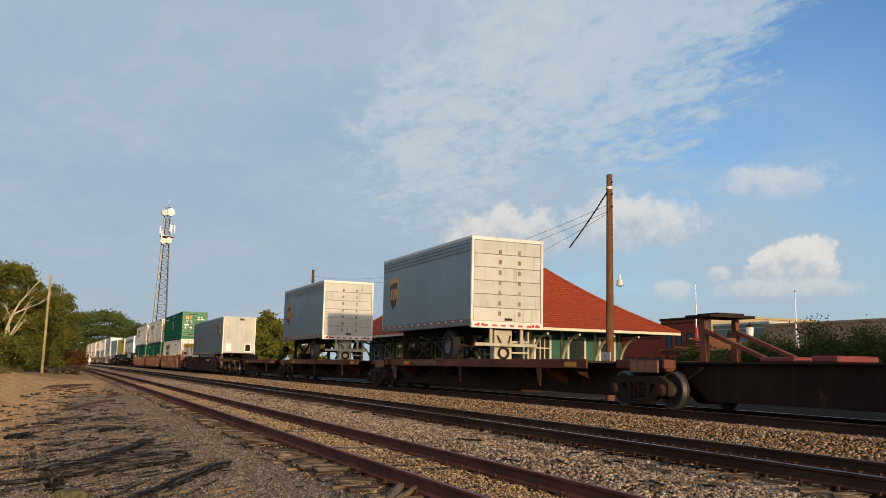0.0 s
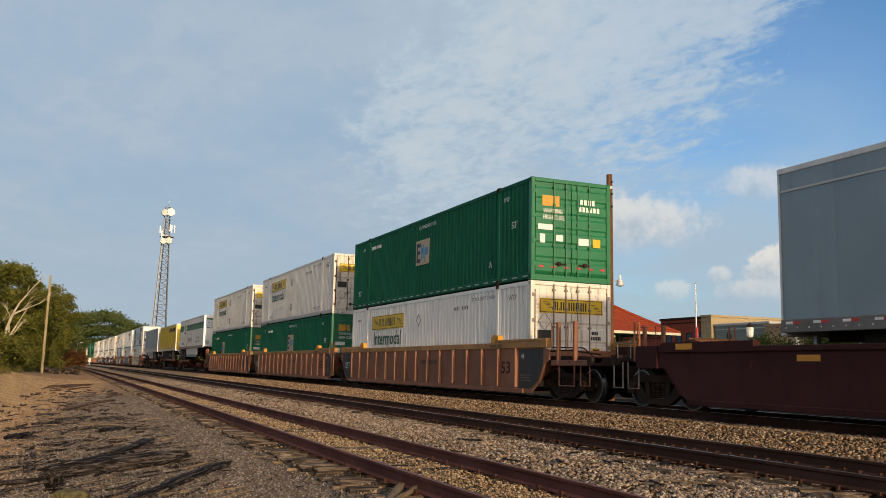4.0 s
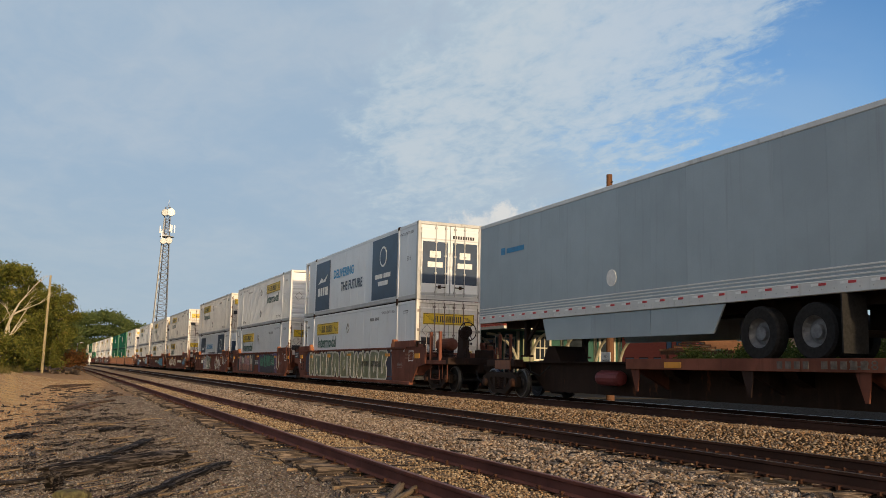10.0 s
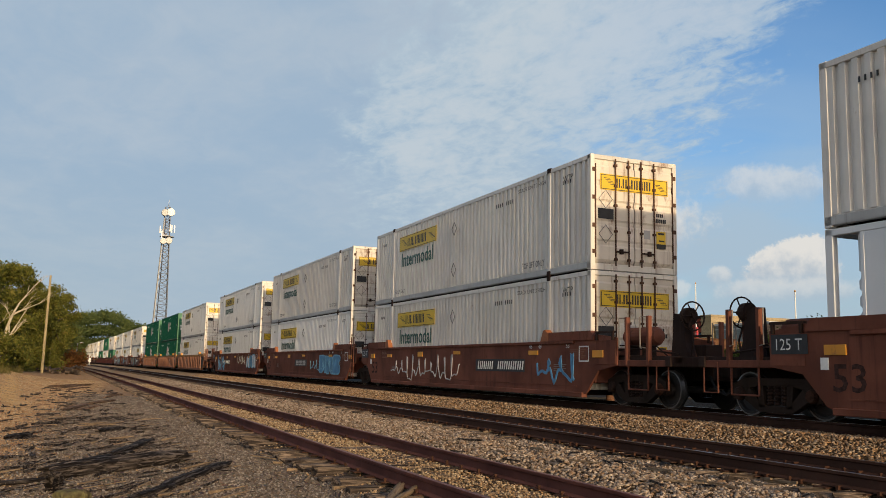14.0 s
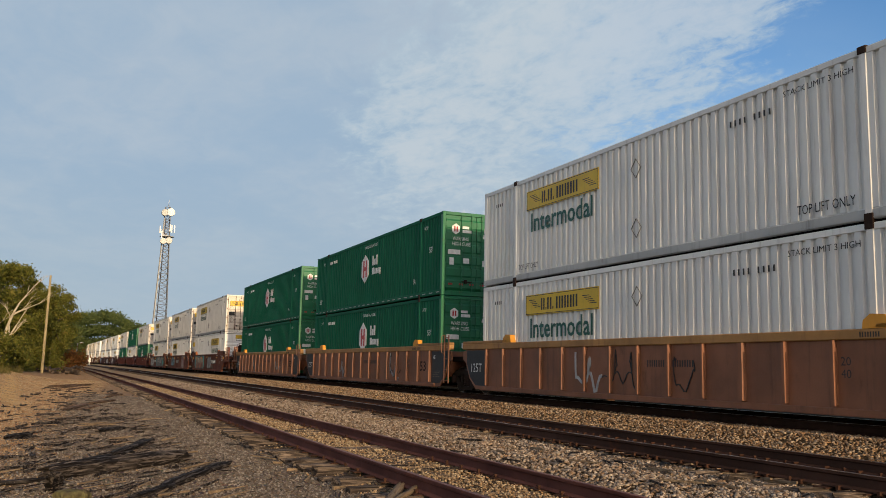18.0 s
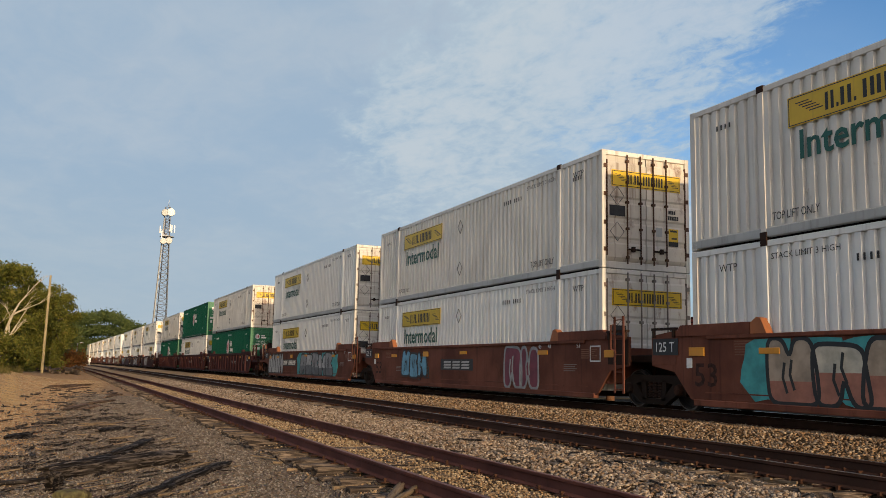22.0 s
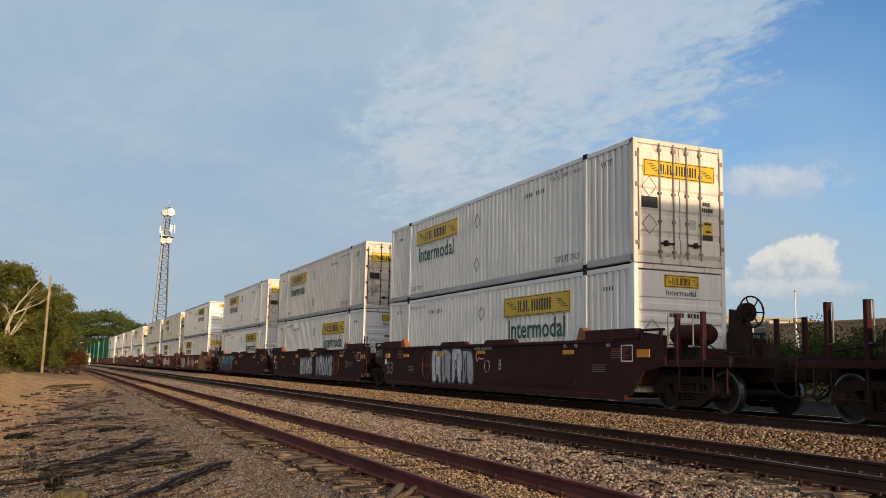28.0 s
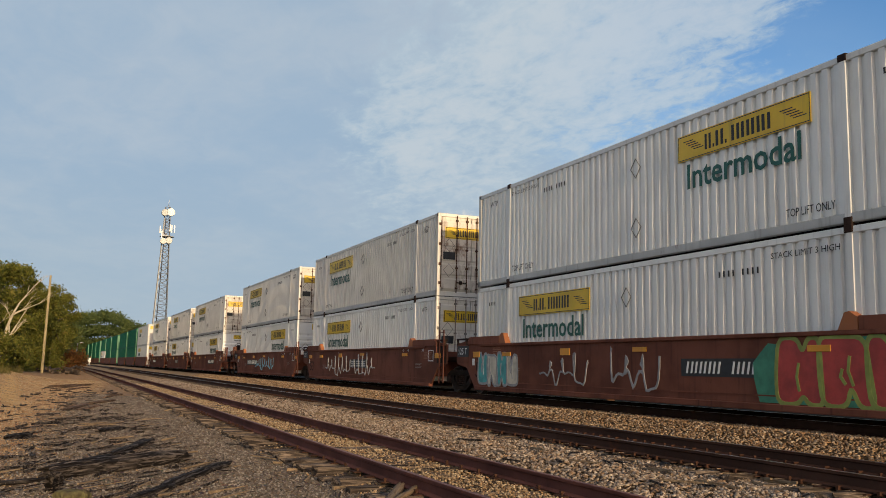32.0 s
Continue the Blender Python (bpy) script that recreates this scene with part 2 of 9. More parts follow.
M["door_worn"] = paint("heavily_rusted_white_door", (0.66, 0.60, 0.50), 0.5, 0.0, 0.10, (0.14, 0.06, 0.025), 0.95, 0.62, (0.16, 0.065, 0.025), each=0.1)
M["slate_pale"] = paint("pale_slate_trailer_skin", (0.31, 0.36, 0.375), 0.42, 0.1, 0.06, (0.2, 0.2, 0.2), 0.4, relief=0.05)
M["alu"] = paint("dull_aluminium", (0.62, 0.61, 0.57), 0.45, 0.2, 0.08, (0.2, 0.18, 0.15), 0.4)
M["orange"] = paint("faded_orange_yellow_car_paint", (0.225, 0.088, 0.040), 0.62, 0.0, 0.22, (0.06, 0.028, 0.016), 0.75, 0.42, (0.13, 0.050, 0.020))
M["orange_bright"] = paint("bright_orange_yellow_paint", (0.62, 0.27, 0.015), 0.5, streak=0.4, rust=0.1)
M["brown_car"] = paint("red_brown_car_paint", (0.160, 0.059, 0.037), 0.72, 0.0, 0.30, (0.040, 0.02, 0.015), 0.75, 0.36, (0.09, 0.034, 0.016), each=0.12)
M["maroon_car"] = paint("dark_maroon_car_paint", (0.050, 0.0165, 0.016), 0.72, 0.0, 0.15, (0.025, 0.014, 0.012), 0.5, 0.15, each=0.12)
M["rust_dark"] = paint("dark_rusty_steel", (0.034, 0.020, 0.015), 0.75, 0.1, 0.25, streak=0.4, rust=0.3)
M["truck"] = paint("oily_black_running_gear", (0.026, 0.017, 0.012), 0.75, 0.0, 0.3, (0.05, 0.03, 0.02), 0.5, 0.1)
M["wheel"] = paint("dark_wheel_steel", (0.020, 0.016, 0.014), 0.65, 0.0, 0.2, streak=0.2)
M["rod"] = paint("grimy_lock_rod", (0.24, 0.20, 0.165), 0.6, 0.2, 0.2, streak=0.5, rust=0.4)
M["hinge_rust"] = paint("stained_hinge_plate", (0.26, 0.22, 0.17), 0.7, 0.1, 0.3, streak=0.7, rust=0.6)
M["faded_emblem"] = plain("faded_tan_emblem", (0.10, 0.038, 0.024), 0.8, var=0.4, scale=12, relief=0)
M["dolly"] = paint("worn_pale_dolly_paint", (0.40, 0.36, 0.27), 0.6, 0.1, 0.15, (0.10, 0.07, 0.04), 0.7, 0.35)
M["dimpled"] = paint("dimpled_bare_aluminium", (0.86, 0.85, 0.81), 0.42, 0.85, 0.05, (0.5, 0.45, 0.38), 0.3, fine=60.0, relief=0.6)
M["tower"] = plain("dull_galvanised_steel", (0.17, 0.172, 0.175), 0.6, 0.2, var=0.15, relief=0)
M["ink_old"] = plain("faded_dark_stencil", (0.045, 0.024, 0.019), 0.75, var=0.4, scale=14, relief=0)
M["emblem_tan"] = plain("pale_tan_emblem", (0.42, 0.32, 0.18), 0.5, relief=0)
M["chord_orange"] = paint("worn_yellow_orange_chord", (0.34, 0.17, 0.045), 0.6, 0.0, 0.25, (0.10, 0.05, 0.02), 0.6, 0.35)
M["guide"] = paint("worn_orange_brown_guide", (0.30, 0.10, 0.03), 0.65, 0.0, 0.2, streak=0.5, rust=0.3)
M["bright_steel"] = plain("polished_tread_steel", (0.22, 0.21, 0.20), 0.42, 0.9, relief=0)
M["tyre"] = plain("black_tyre_rubber", (0.022, 0.021, 0.020), 0.85, var=0.25, scale=20)
M["rail"] = paint("rusty_rail_steel", (0.062, 0.031, 0.021), 0.8, 0.0, 0.25, (0.030, 0.016, 0.012), 0.4, 0.4, (0.12, 0.042, 0.020))
M["rail_red"] = paint("red_rusty_rail", (0.115, 0.046, 0.036), 0.85, 0.0, 0.25, (0.05, 0.024, 0.018), 0.35, 0.5, (0.17, 0.058, 0.035))
M["rail_top"] = plain("worn_rail_head", (0.62, 0.61, 0.60), 0.28, 1.0, var=0.25, scale=3.0, relief=0)
M["rail_top_dull"] = plain("dull_red_rail_head", (0.20, 0.085, 0.06), 0.6, 0.2, var=0.3, scale=5.0)
M["rust"] = plain("brown_rust", (0.055, 0.026, 0.016), 0.9, var=0.35, scale=14)
M["tie"] = old_wood("weathered_tie_wood", (0.21, 0.162, 0.122), (0.032, 0.024, 0.019), (14, 1, 14), 0.38, 0.58)
M["log"] = old_wood("rotten_dark_timber", (0.135, 0.112, 0.095), (0.010, 0.008, 0.007), (1.2, 14, 14), 0.36, 0.54)
M["splinter"] = old_wood("split_pale_wood", (0.34, 0.25, 0.155), (0.17, 0.115, 0.07), (1.2, 14, 14))
M["pole"] = old_wood("brown_pole_wood", (0.15, 0.075, 0.038), (0.075, 0.036, 0.02), (14, 14, 0.6))
M["pole_pale"] = old_wood("pale_pole_wood", (0.42, 0.35, 0.20), (0.28, 0.22, 0.12), (14, 14, 0.6))


# ---- mesh helpers ----
class Shape:
    """Collects faces for one mesh."""

    def __init__(self):
        self.v, self.f = [], []

    def add(self, verts, faces):
        n = len(self.v)
        self.v.extend(verts)
        self.f.extend(tuple(i + n for i in f) for f in faces)
        return self

    def box(self, x0, x1, y0, y1, z0, z1, c=0.0):
        if c <= 0:
            return self.add([(x0, y0, z0), (x1, y0, z0), (x1, y1, z0), (x0, y1, z0), (x0, y0, z1), (x1, y0, z1), (x1, y1, z1), (x0, y1, z1)],
                            [(0, 3, 2, 1), (4, 5, 6, 7), (0, 1, 5, 4), (1, 2, 6, 5), (2, 3, 7, 6), (3, 0, 4, 7)])
        v, ids = [], {}
        lo, hi = (x0, y0, z0), (x1, y1, z1)
        for sx in (0, 1):
            for sy in (0, 1):
                for sz in (0, 1):
                    s = (sx, sy, sz)
                    for ax in range(3):
                        q = [(hi[i] if s[i] else lo[i]) + (0 if i == ax else (-c if s[i] else c)) for i in range(3)]
                        ids[s, ax] = len(v)
                        v.append(tuple(q))
        f = []
        for ax in range(3):
            b, d = (ax + 1) % 3, (ax + 2) % 3
            for s in (0, 1):
                def key(u, w):
                    k = [0, 0, 0]
                    k[ax], k[b], k[d] = s, u, w
                    return tuple(k)
                ring = [ids[key(0, 0), ax], ids[key(1, 0), ax], ids[key(1, 1), ax], ids[key(0, 1), ax]]
                f.append(tuple(ring if s else ring[::-1]))
        for ax in range(3):
            b, d = (ax + 1) % 3, (ax + 2) % 3
            for u in (0, 1):
                for w in (0, 1):
                    def key(s):
                        k = [0, 0, 0]
                        k[ax], k[b], k[d] = s, u, w
                        return tuple(k)
                    ring = [ids[key(0), b], ids[key(1), b], ids[key(1), d], ids[key(0), d]]
                    f.append(tuple(ring if (u == w) else ring[::-1]))
        for sx in (0, 1):
            for sy in (0, 1):
                for sz in (0, 1):
                    s = (sx, sy, sz)
                    ring = [ids[s, 0], ids[s, 1], ids[s, 2]]
                    f.append(tuple(ring if (sx + sy + sz) % 2 else ring[::-1]))
        return self.add(v, f)

    def tube(self, p, q, r, n=8, r2=None, caps=True):
        p, q = Vector(p), Vector(q)
        r2 = r if r2 is None else r2
        d = (q - p).normalized()
        a = d.orthogonal().normalized()
        b = d.cross(a)
        ring = [a * math.cos(2 * math.pi * i / n) + b * math.sin(2 * math.pi * i / n) for i in range(n)]
        v = [tuple(p + k * r) for k in ring] + [tuple(q + k * r2) for k in ring]
        f = [(i, (i + 1) % n, n + (i + 1) % n, n + i) for i in range(n)]
        if caps:
            f += [tuple(range(n))[::-1], tuple(range(n, 2 * n))]
        return self.add(v, f)

    def path(self, pts, r, n=6):
        """One bent tube through all the points; a path that ends where it began is closed."""
        pts = [Vector(p) for p in pts]
        loop = (pts[0] - pts[-1]).length < 1e-6
        if loop:
            pts = pts[:-1]
        k = len(pts)
        a = None
        v = []
        for i, p in enumerate(pts):
            d = (pts[(i + 1) % k] - pts[i - 1]) if loop or 0 < i < k - 1 else (pts[1] - pts[0] if i == 0 else pts[-1] - pts[-2])
            d = d.normalized()
            a = d.orthogonal() if a is None else a - d * a.dot(d)
            a = a.normalized() if a.length > 1e-6 else d.orthogonal().normalized()
            b = d.cross(a)
            v += [tuple(p + (a * math.cos(2 * math.pi * j / n) + b * math.sin(2 * math.pi * j / n)) * r) for j in range(n)]
        f = [(i * n + j, i * n + (j + 1) % n, ((i + 1) % k) * n + (j + 1) % n, ((i + 1) % k) * n + j) for i in range(k if loop else k - 1) for j in range(n)]
        if not loop:
            f += [tuple(range(n))[::-1], tuple(range((k - 1) * n, k * n))]
        return self.add(v, f)

    def ribbon(self, pts, half, y0, y1, tilt=0.0015):
        """A flat painted stroke in the x-z plane, front at y0, back at y1; it rises a little along its way so that it never crosses itself in one plane."""
        pts = [Vector(p) for p in pts]
        k = len(pts)
        v, f = [], []
        for i, p in enumerate(pts):
            d0 = (p - pts[i - 1]).normalized() if i else (pts[1] - p).normalized()
            d1 = (pts[i + 1] - p).normalized() if i < k - 1 else d0
            d = (d0 + d1)
            d = d.normalized() if d.length > 0.05 else d0
            m = half / max(0.55, d.dot(d0))
            nx, nz = -d.y * m, d.x * m
            h = tilt * i / max(1, k - 1)
            e = half * 0.5 if i in (0, k - 1) else 0.0
            c = p + d * (e if i else -e)
            v += [(c.x + nx, y0 - h, c.y + nz), (c.x - nx, y0 - h, c.y - nz), (c.x + nx, y1, c.y + nz), (c.x - nx, y1, c.y - nz)]
        for i in range(k - 1):
            a, b = 4 * i, 4 * i + 4
            f += [(a, a + 1, b + 1, b), (a + 2, b + 2, b + 3, a + 3), (a, b, b + 2, a + 2), (a + 1, a + 3, b + 3, b + 1)]
        f += [(0, 2, 3, 1), (4 * k - 4, 4 * k - 3, 4 * k - 1, 4 * k - 2)]
        return self.add(v, f)

    def prism(self, prof, a, b, axis="x"):
        """A closed outline, drawn out along an axis from a to b; the outline is in the other two axes, in order."""
        put = {"x": lambda s, u, w: (s, u, w), "y": lambda s, u, w: (u, s, w), "z": lambda s, u, w: (u, w, s)}[axis]
        n = len(prof)
        v = [put(a, *p) for p in prof] + [put(b, *p) for p in prof]
        return self.add(v, [tuple(range(n))[::-1], tuple(range(n, 2 * n))] + [(i, (i + 1) % n, n + (i + 1) % n, n + i) for i in range(n)])

    def lathe(self, prof, centre, axis="y", n=20, caps=True):
        """Turns (radius, offset) pairs round an axis through centre."""
        cx, cy, cz = centre
        v = []
        for r, o in prof:
            for i in range(n):
                a = 2 * math.pi * i / n
                u, w = r * math.cos(a), r * math.sin(a)
                v.append({"y": (cx + u, cy + o, cz + w), "x": (cx + o, cy + u, cz + w), "z": (cx + u, cy + w, cz + o)}[axis])
        f = []
        for k in range(len(prof) - 1):
            for i in range(n):
                j = (i + 1) % n
                f.append((k * n + i, k * n + j, (k + 1) * n + j, (k + 1) * n + i))
        if caps:
            f += [tuple(range(n))[::-1], tuple(range((len(prof) - 1) * n, len(prof) * n))]
        return self.add(v, f)

    def mesh(self, name, shade=False):
        me = bpy.data.meshes.new(name)
        me.from_pydata(self.v, [], self.f)
        b = bmesh.new()
        b.from_mesh(me)
        bmesh.ops.recalc_face_normals(b, faces=b.faces)
        b.to_mesh(me)
        b.free()
        if shade:
            me.shade_smooth()
        return me


def part(name, shape, material, parent=None, label="", m=None, shade=False):
    """Links a shape (or a mesh already made) as one object, under a thing or a part of it."""
    me = shape.mesh(name, shade) if isinstance(shape, Shape) else shape
    if not me.materials:
        me.materials.append(material)
    ob = new(name, me)
    if parent is not None:
        ob.parent = parent
    if m is not None:
        ob.matrix_basis = m
    if label:
        ob["label"] = label
    return ob


def empty(name, label, category, group="", kind=""):
    ob = new(name)
    ob.empty_display_size = 0.3
    return tagged(ob, label, category, group, kind)


def letters(name, words, height, material, parent, m, wide=1.0, label="", bold=0.0, slant=0.0):
    """Raised lettering in the built-in font; m places its lower left corner, with the words along local x and up local y."""
    cu = bpy.data.curves.new(name, "FONT")
    cu.body, cu.size, cu.extrude, cu.resolution_u, cu.offset = words, 1.0, 0.0, 2, bold
    cu.shear = slant
    tmp = new(name, cu)
    me = bpy.data.meshes.new_from_object(tmp.evaluated_get(bpy.context.evaluated_depsgraph_get()))
    bpy.data.objects.remove(tmp)
    bpy.data.curves.remove(cu)
    co = np.empty(len(me.vertices) * 3)
    me.vertices.foreach_get("co", co)
    co = co.reshape(-1, 3)
    lo, hi = co.min(0), co.max(0)
    k = height / max(1e-6, (hi - lo)[1])
    co = (co - lo) * k
    if wide > 0:
        co[:, 0] *= wide / max(1e-6, co[:, 0].max())
    me.vertices.foreach_set("co", co.ravel())
    me.update()
    me.materials.clear()
    return part(name, me, material, parent, label, m)


FRONT = pose(0, 0, 0, 90, 0, 0)          # writing on a side that faces -y
REAR = pose(0, 0, 0, 90, 0, 180)         # on a side that faces +y
ENDP = pose(0, 0, 0, 90, 0, 90)          # on an end that faces +x
ENDM = pose(0, 0, 0, 90, 0, -90)         # on an end that faces -x


def on_side(x, z, y, face):
    """A place for writing: x is its left end as one reads it."""
    return pose(x, y, z) @ face
# ---- the lie of the land: three tracks side by side, on a very slight bend ----
BEND = 0.41e-4
MAIN, MIDDLE, SIDING = 12.98, 8.75, 4.525
RAIL_MAIN, RAIL_MIDDLE, RAIL_SIDING = 0.597, 0.325, 0.175


def bend(x):
    return -BEND * x * x if x < 0 else 0.0


PROFILE = ((-400, 6.0), (-60, 4.5), (-25, 2.2), (-9, 1.0), (-4.2, 0.62), (-2.6, 0.36), (-1.2, 0.10), (0.2, 0.0), (2.2, -0.06), (3.05, -0.135), (3.35, -0.105), (3.7, -0.06), (5.9, -0.05), (6.6, 0.06), (7.3, 0.085), (10.2, 0.10), (10.75, 0.24), (11.35, 0.42), (14.6, 0.42), (15.2, 0.34), (16.3, 0.30), (40, 0.36), (90, 0.4), (400, 0.4))


def ground_height(x, y):
    """Height of the ground at y, counted from the bent line of the tracks."""
    z = PROFILE[0][1]
    for (a, za), (b, zb) in zip(PROFILE, PROFILE[1:]):
        if a <= y <= b:
            z = za + (zb - za) * (y - a) / (b - a)
            break
    else:
        z = PROFILE[-1][1] if y > 0 else PROFILE[0][1]
    if y < 2.6:
        rough = min(1.0, (2.6 - y) / 1.2)
        z += rough * (0.05 * noise.noise((x * 0.45, y * 0.6, 0.3)) + 0.028 * noise.noise((x * 1.7, y * 1.9, 4.0)))
    z += 0.012 * noise.noise((x * 2.1, y * 2.3, 9.0))
    return z


def make_ground():
    xs = sorted(set([-3000, -1800, -1100, -700, -500] + list(np.linspace(-400, -60, 60)) + list(np.linspace(-60, -30, 75)) + list(np.linspace(-30, -5, 170)) + list(np.linspace(-5, 40, 24)) + [60, 100, 200, 400, 900, 2500]))
    ys = sorted(set([-2500, -1200, -600, -300, -150, -80, -50, -30, -20, -14, -9, -7, -5.5] + list(np.linspace(-4.4, 2.8, 62)) + list(np.linspace(2.9, 11.4, 60)) + [11.6, 12.3, 13, 13.7, 14.5, 14.9, 15.3, 15.8, 16.4, 18, 20, 23, 27, 32, 40, 55, 75, 100, 150, 250, 500, 1100, 2500]))
    me = bpy.data.meshes.new("ground")
    v = [(x, y + (bend(max(x, -420)) if abs(y) < 400 else 0), ground_height(x, max(-400, min(400, y)))) for x in xs for y in ys]
    n = len(ys)
    f = [(i * n + j, (i + 1) * n + j, (i + 1) * n + j + 1, i * n + j + 1) for i in range(len(xs) - 1) for j in range(n - 1)]
    me.from_pydata(v, [], f)
    me.shade_smooth()
    m, tree, b = shader("gravel_and_dirt", 0.95)
    vec = tree.nodes.new("ShaderNodeTexCoord").outputs["Object"]
    sep = tree.nodes.new("ShaderNodeSeparateXYZ")
    link(tree, vec, sep.inputs[0])
    big, mid_n, fine = noise_tex(tree, vec, 0.35, 5.0), noise_tex(tree, vec, 3.5, 6.0, 0.65), noise_tex(tree, vec, 38.0, 5.0, 0.7)
    cells = tree.nodes.new("ShaderNodeTexVoronoi")
    cells.inputs["Scale"].default_value = 17.0
    link(tree, vec, cells.inputs["Vector"])
    grey = mix_col(tree, smooth(tree, fine, 0.3, 0.7), (0.040, 0.033, 0.027), (0.19, 0.155, 0.125))
    grey = mix_col(tree, 0.35, grey, cells.outputs["Color"], "SOFT_LIGHT")
    earth = mix_col(tree, smooth(tree, mid_n, 0.3, 0.7), (0.33, 0.155, 0.065), (0.58, 0.39, 0.20))
    # near-black base: shade in the gaps between stones, put into the colour
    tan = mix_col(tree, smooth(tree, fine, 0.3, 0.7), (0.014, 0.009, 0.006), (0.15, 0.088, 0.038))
    grass = mix_col(tree, smooth(tree, mid_n, 0.3, 0.7), (0.045, 0.060, 0.015), (0.16, 0.14, 0.05))
    yy = math_node(tree, "ADD", sep.outputs[1], math_node(tree, "MULTIPLY", math_node(tree, "SUBTRACT", big, 0.5), 2.2))
    # dark gravel near by, giving way to bare golden earth further along the bank
    edge = math_node(tree, "ADD", yy, math_node(tree, "MULTIPLY", math_node(tree, "ADD", sep.outputs[0], 12.0), 0.055))
    c = mix_col(tree, smooth(tree, edge, -1.2, 0.2), earth, grey)
    c = mix_col(tree, math_node(tree, "MULTIPLY", smooth(tree, mid_n, 0.55, 0.72), 0.5), c, earth)
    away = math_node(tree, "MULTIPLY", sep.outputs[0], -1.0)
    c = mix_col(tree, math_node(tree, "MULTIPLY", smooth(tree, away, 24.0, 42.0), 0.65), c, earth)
    # paler far off, where the stones lie sparse
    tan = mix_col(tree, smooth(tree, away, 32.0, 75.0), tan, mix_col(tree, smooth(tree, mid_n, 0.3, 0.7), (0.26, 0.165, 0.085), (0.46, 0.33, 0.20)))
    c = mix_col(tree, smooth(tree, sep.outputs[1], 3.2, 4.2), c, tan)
    # trodden sandy track along the foot of the trees
    wander = math_node(tree, "ADD", sep.outputs[1], math_node(tree, "MULTIPLY", math_node(tree, "SUBTRACT", big, 0.5), 0.7))
    off = math_node(tree, "ABSOLUTE", math_node(tree, "SUBTRACT", wander, math_node(tree, "MULTIPLY", sep.outputs[0], 0.047)))
    sand = math_node(tree, "MULTIPLY", smooth(tree, math_node(tree, "SUBTRACT", 0.75, off), 0.0, 0.7), smooth(tree, math_node(tree, "MULTIPLY", sep.outputs[0], -1.0), 20.0, 34.0))
    c = mix_col(tree, sand, c, mix_col(tree, smooth(tree, mid_n, 0.3, 0.7), (0.56, 0.33, 0.12), (0.76, 0.50, 0.22)))
    # oily bed and ground beyond, painted near-black for the shade under the cars
    shaded_bed = math_node(tree, "MULTIPLY", smooth(tree, sep.outputs[1], 11.7, 12.1), smooth(tree, sep.outputs[0], -160.0, -60.0))
    c = mix_col(tree, shaded_bed, c, (0.026, 0.018, 0.013))
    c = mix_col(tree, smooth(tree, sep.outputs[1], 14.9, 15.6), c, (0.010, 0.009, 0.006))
    c = mix_col(tree, smooth(tree, sep.outputs[1], 28.0, 30.0), c, grass)
    c = mix_col(tree, smooth(tree, math_node(tree, "MULTIPLY", yy, -1.0), 3.6, 4.8), c, grass)
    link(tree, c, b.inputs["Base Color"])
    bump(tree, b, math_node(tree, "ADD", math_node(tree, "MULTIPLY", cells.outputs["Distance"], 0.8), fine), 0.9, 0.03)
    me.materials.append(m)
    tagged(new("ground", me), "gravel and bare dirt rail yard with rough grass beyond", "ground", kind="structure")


make_ground()

RAIL_PROFILE = ((-0.070, -0.172), (0.070, -0.172), (0.070, -0.160), (0.012, -0.140), (0.010, -0.050), (0.036, -0.034), (0.036, -0.006), (0.030, -0.0015), (-0.030, -0.0015), (-0.036, -0.006), (-0.036, -0.034), (-0.010, -0.050), (-0.012, -0.140), (-0.070, -0.160))


def sweep(prof, y, z, x0, x1, steps):
    s = Shape()
    n = len(prof)
    for i in range(steps + 1):
        x = x0 + (x1 - x0) * i / steps
        s.v.extend((x, y + u + bend(x), z + w) for u, w in prof)
    for i in range(steps):
        for k in range(n):
            s.f.append((i * n + k, i * n + (k + 1) % n, (i + 1) * n + (k + 1) % n, (i + 1) * n + k))
    s.f += [tuple(range(n))[::-1], tuple(range(steps * n, (steps + 1) * n))]
    return s


def make_track(name, label, centre, top, head, drop=0.0, steel="rail", far=-420):
    track = empty(name, label, "railway track", kind="structure")
    for side, dz in ((-0.755, 0.0), (0.755, drop)):
        rail = part("rail", sweep(RAIL_PROFILE, centre + side, top + dz, far, 60, 96), M[steel], track, "rusty steel running rail")
        part("rail_head", sweep(((-0.028, -0.004), (0.028, -0.004), (0.028, 0.0), (-0.028, 0.0)), centre + side, top + dz, far, 60, 96), head, rail, "worn running surface")
    return track


make_track("main_track", "main line track with polished rails on tan ballast", MAIN, RAIL_MAIN, M["rail_top"])
track_middle = make_track("middle_track", "passing track with rusty rails on tan ballast", MIDDLE, RAIL_MIDDLE + 0.012, M["rail_top"], -0.017, far=-264)
track_siding = make_track("siding_track", "disused siding track with rusty rails and rotten ties", SIDING, RAIL_SIDING, M["rail_top_dull"], steel="rail_red", far=-250)
# ---- the train ----
def travelled(t):
    """Metres that the train has gone since the start; it slows a little."""
    return 18.8915 * t - 0.0255069 * t * t + 0.00006735 * t ** 3


def train_rows(u, z, turned=False, aside=0.0):
    rows = []
    for i in range(17):
        t = 2.0 * i
        x = u + travelled(t)
        turn = math.degrees(math.atan(-2 * BEND * x)) if x < 0 else 0.0
        rows.append((t, pose(x, MAIN + aside + bend(x), RAIL_MAIN + z, 0, 0, turn + (180 if turned else 0))))
    return rows


MOVING = []


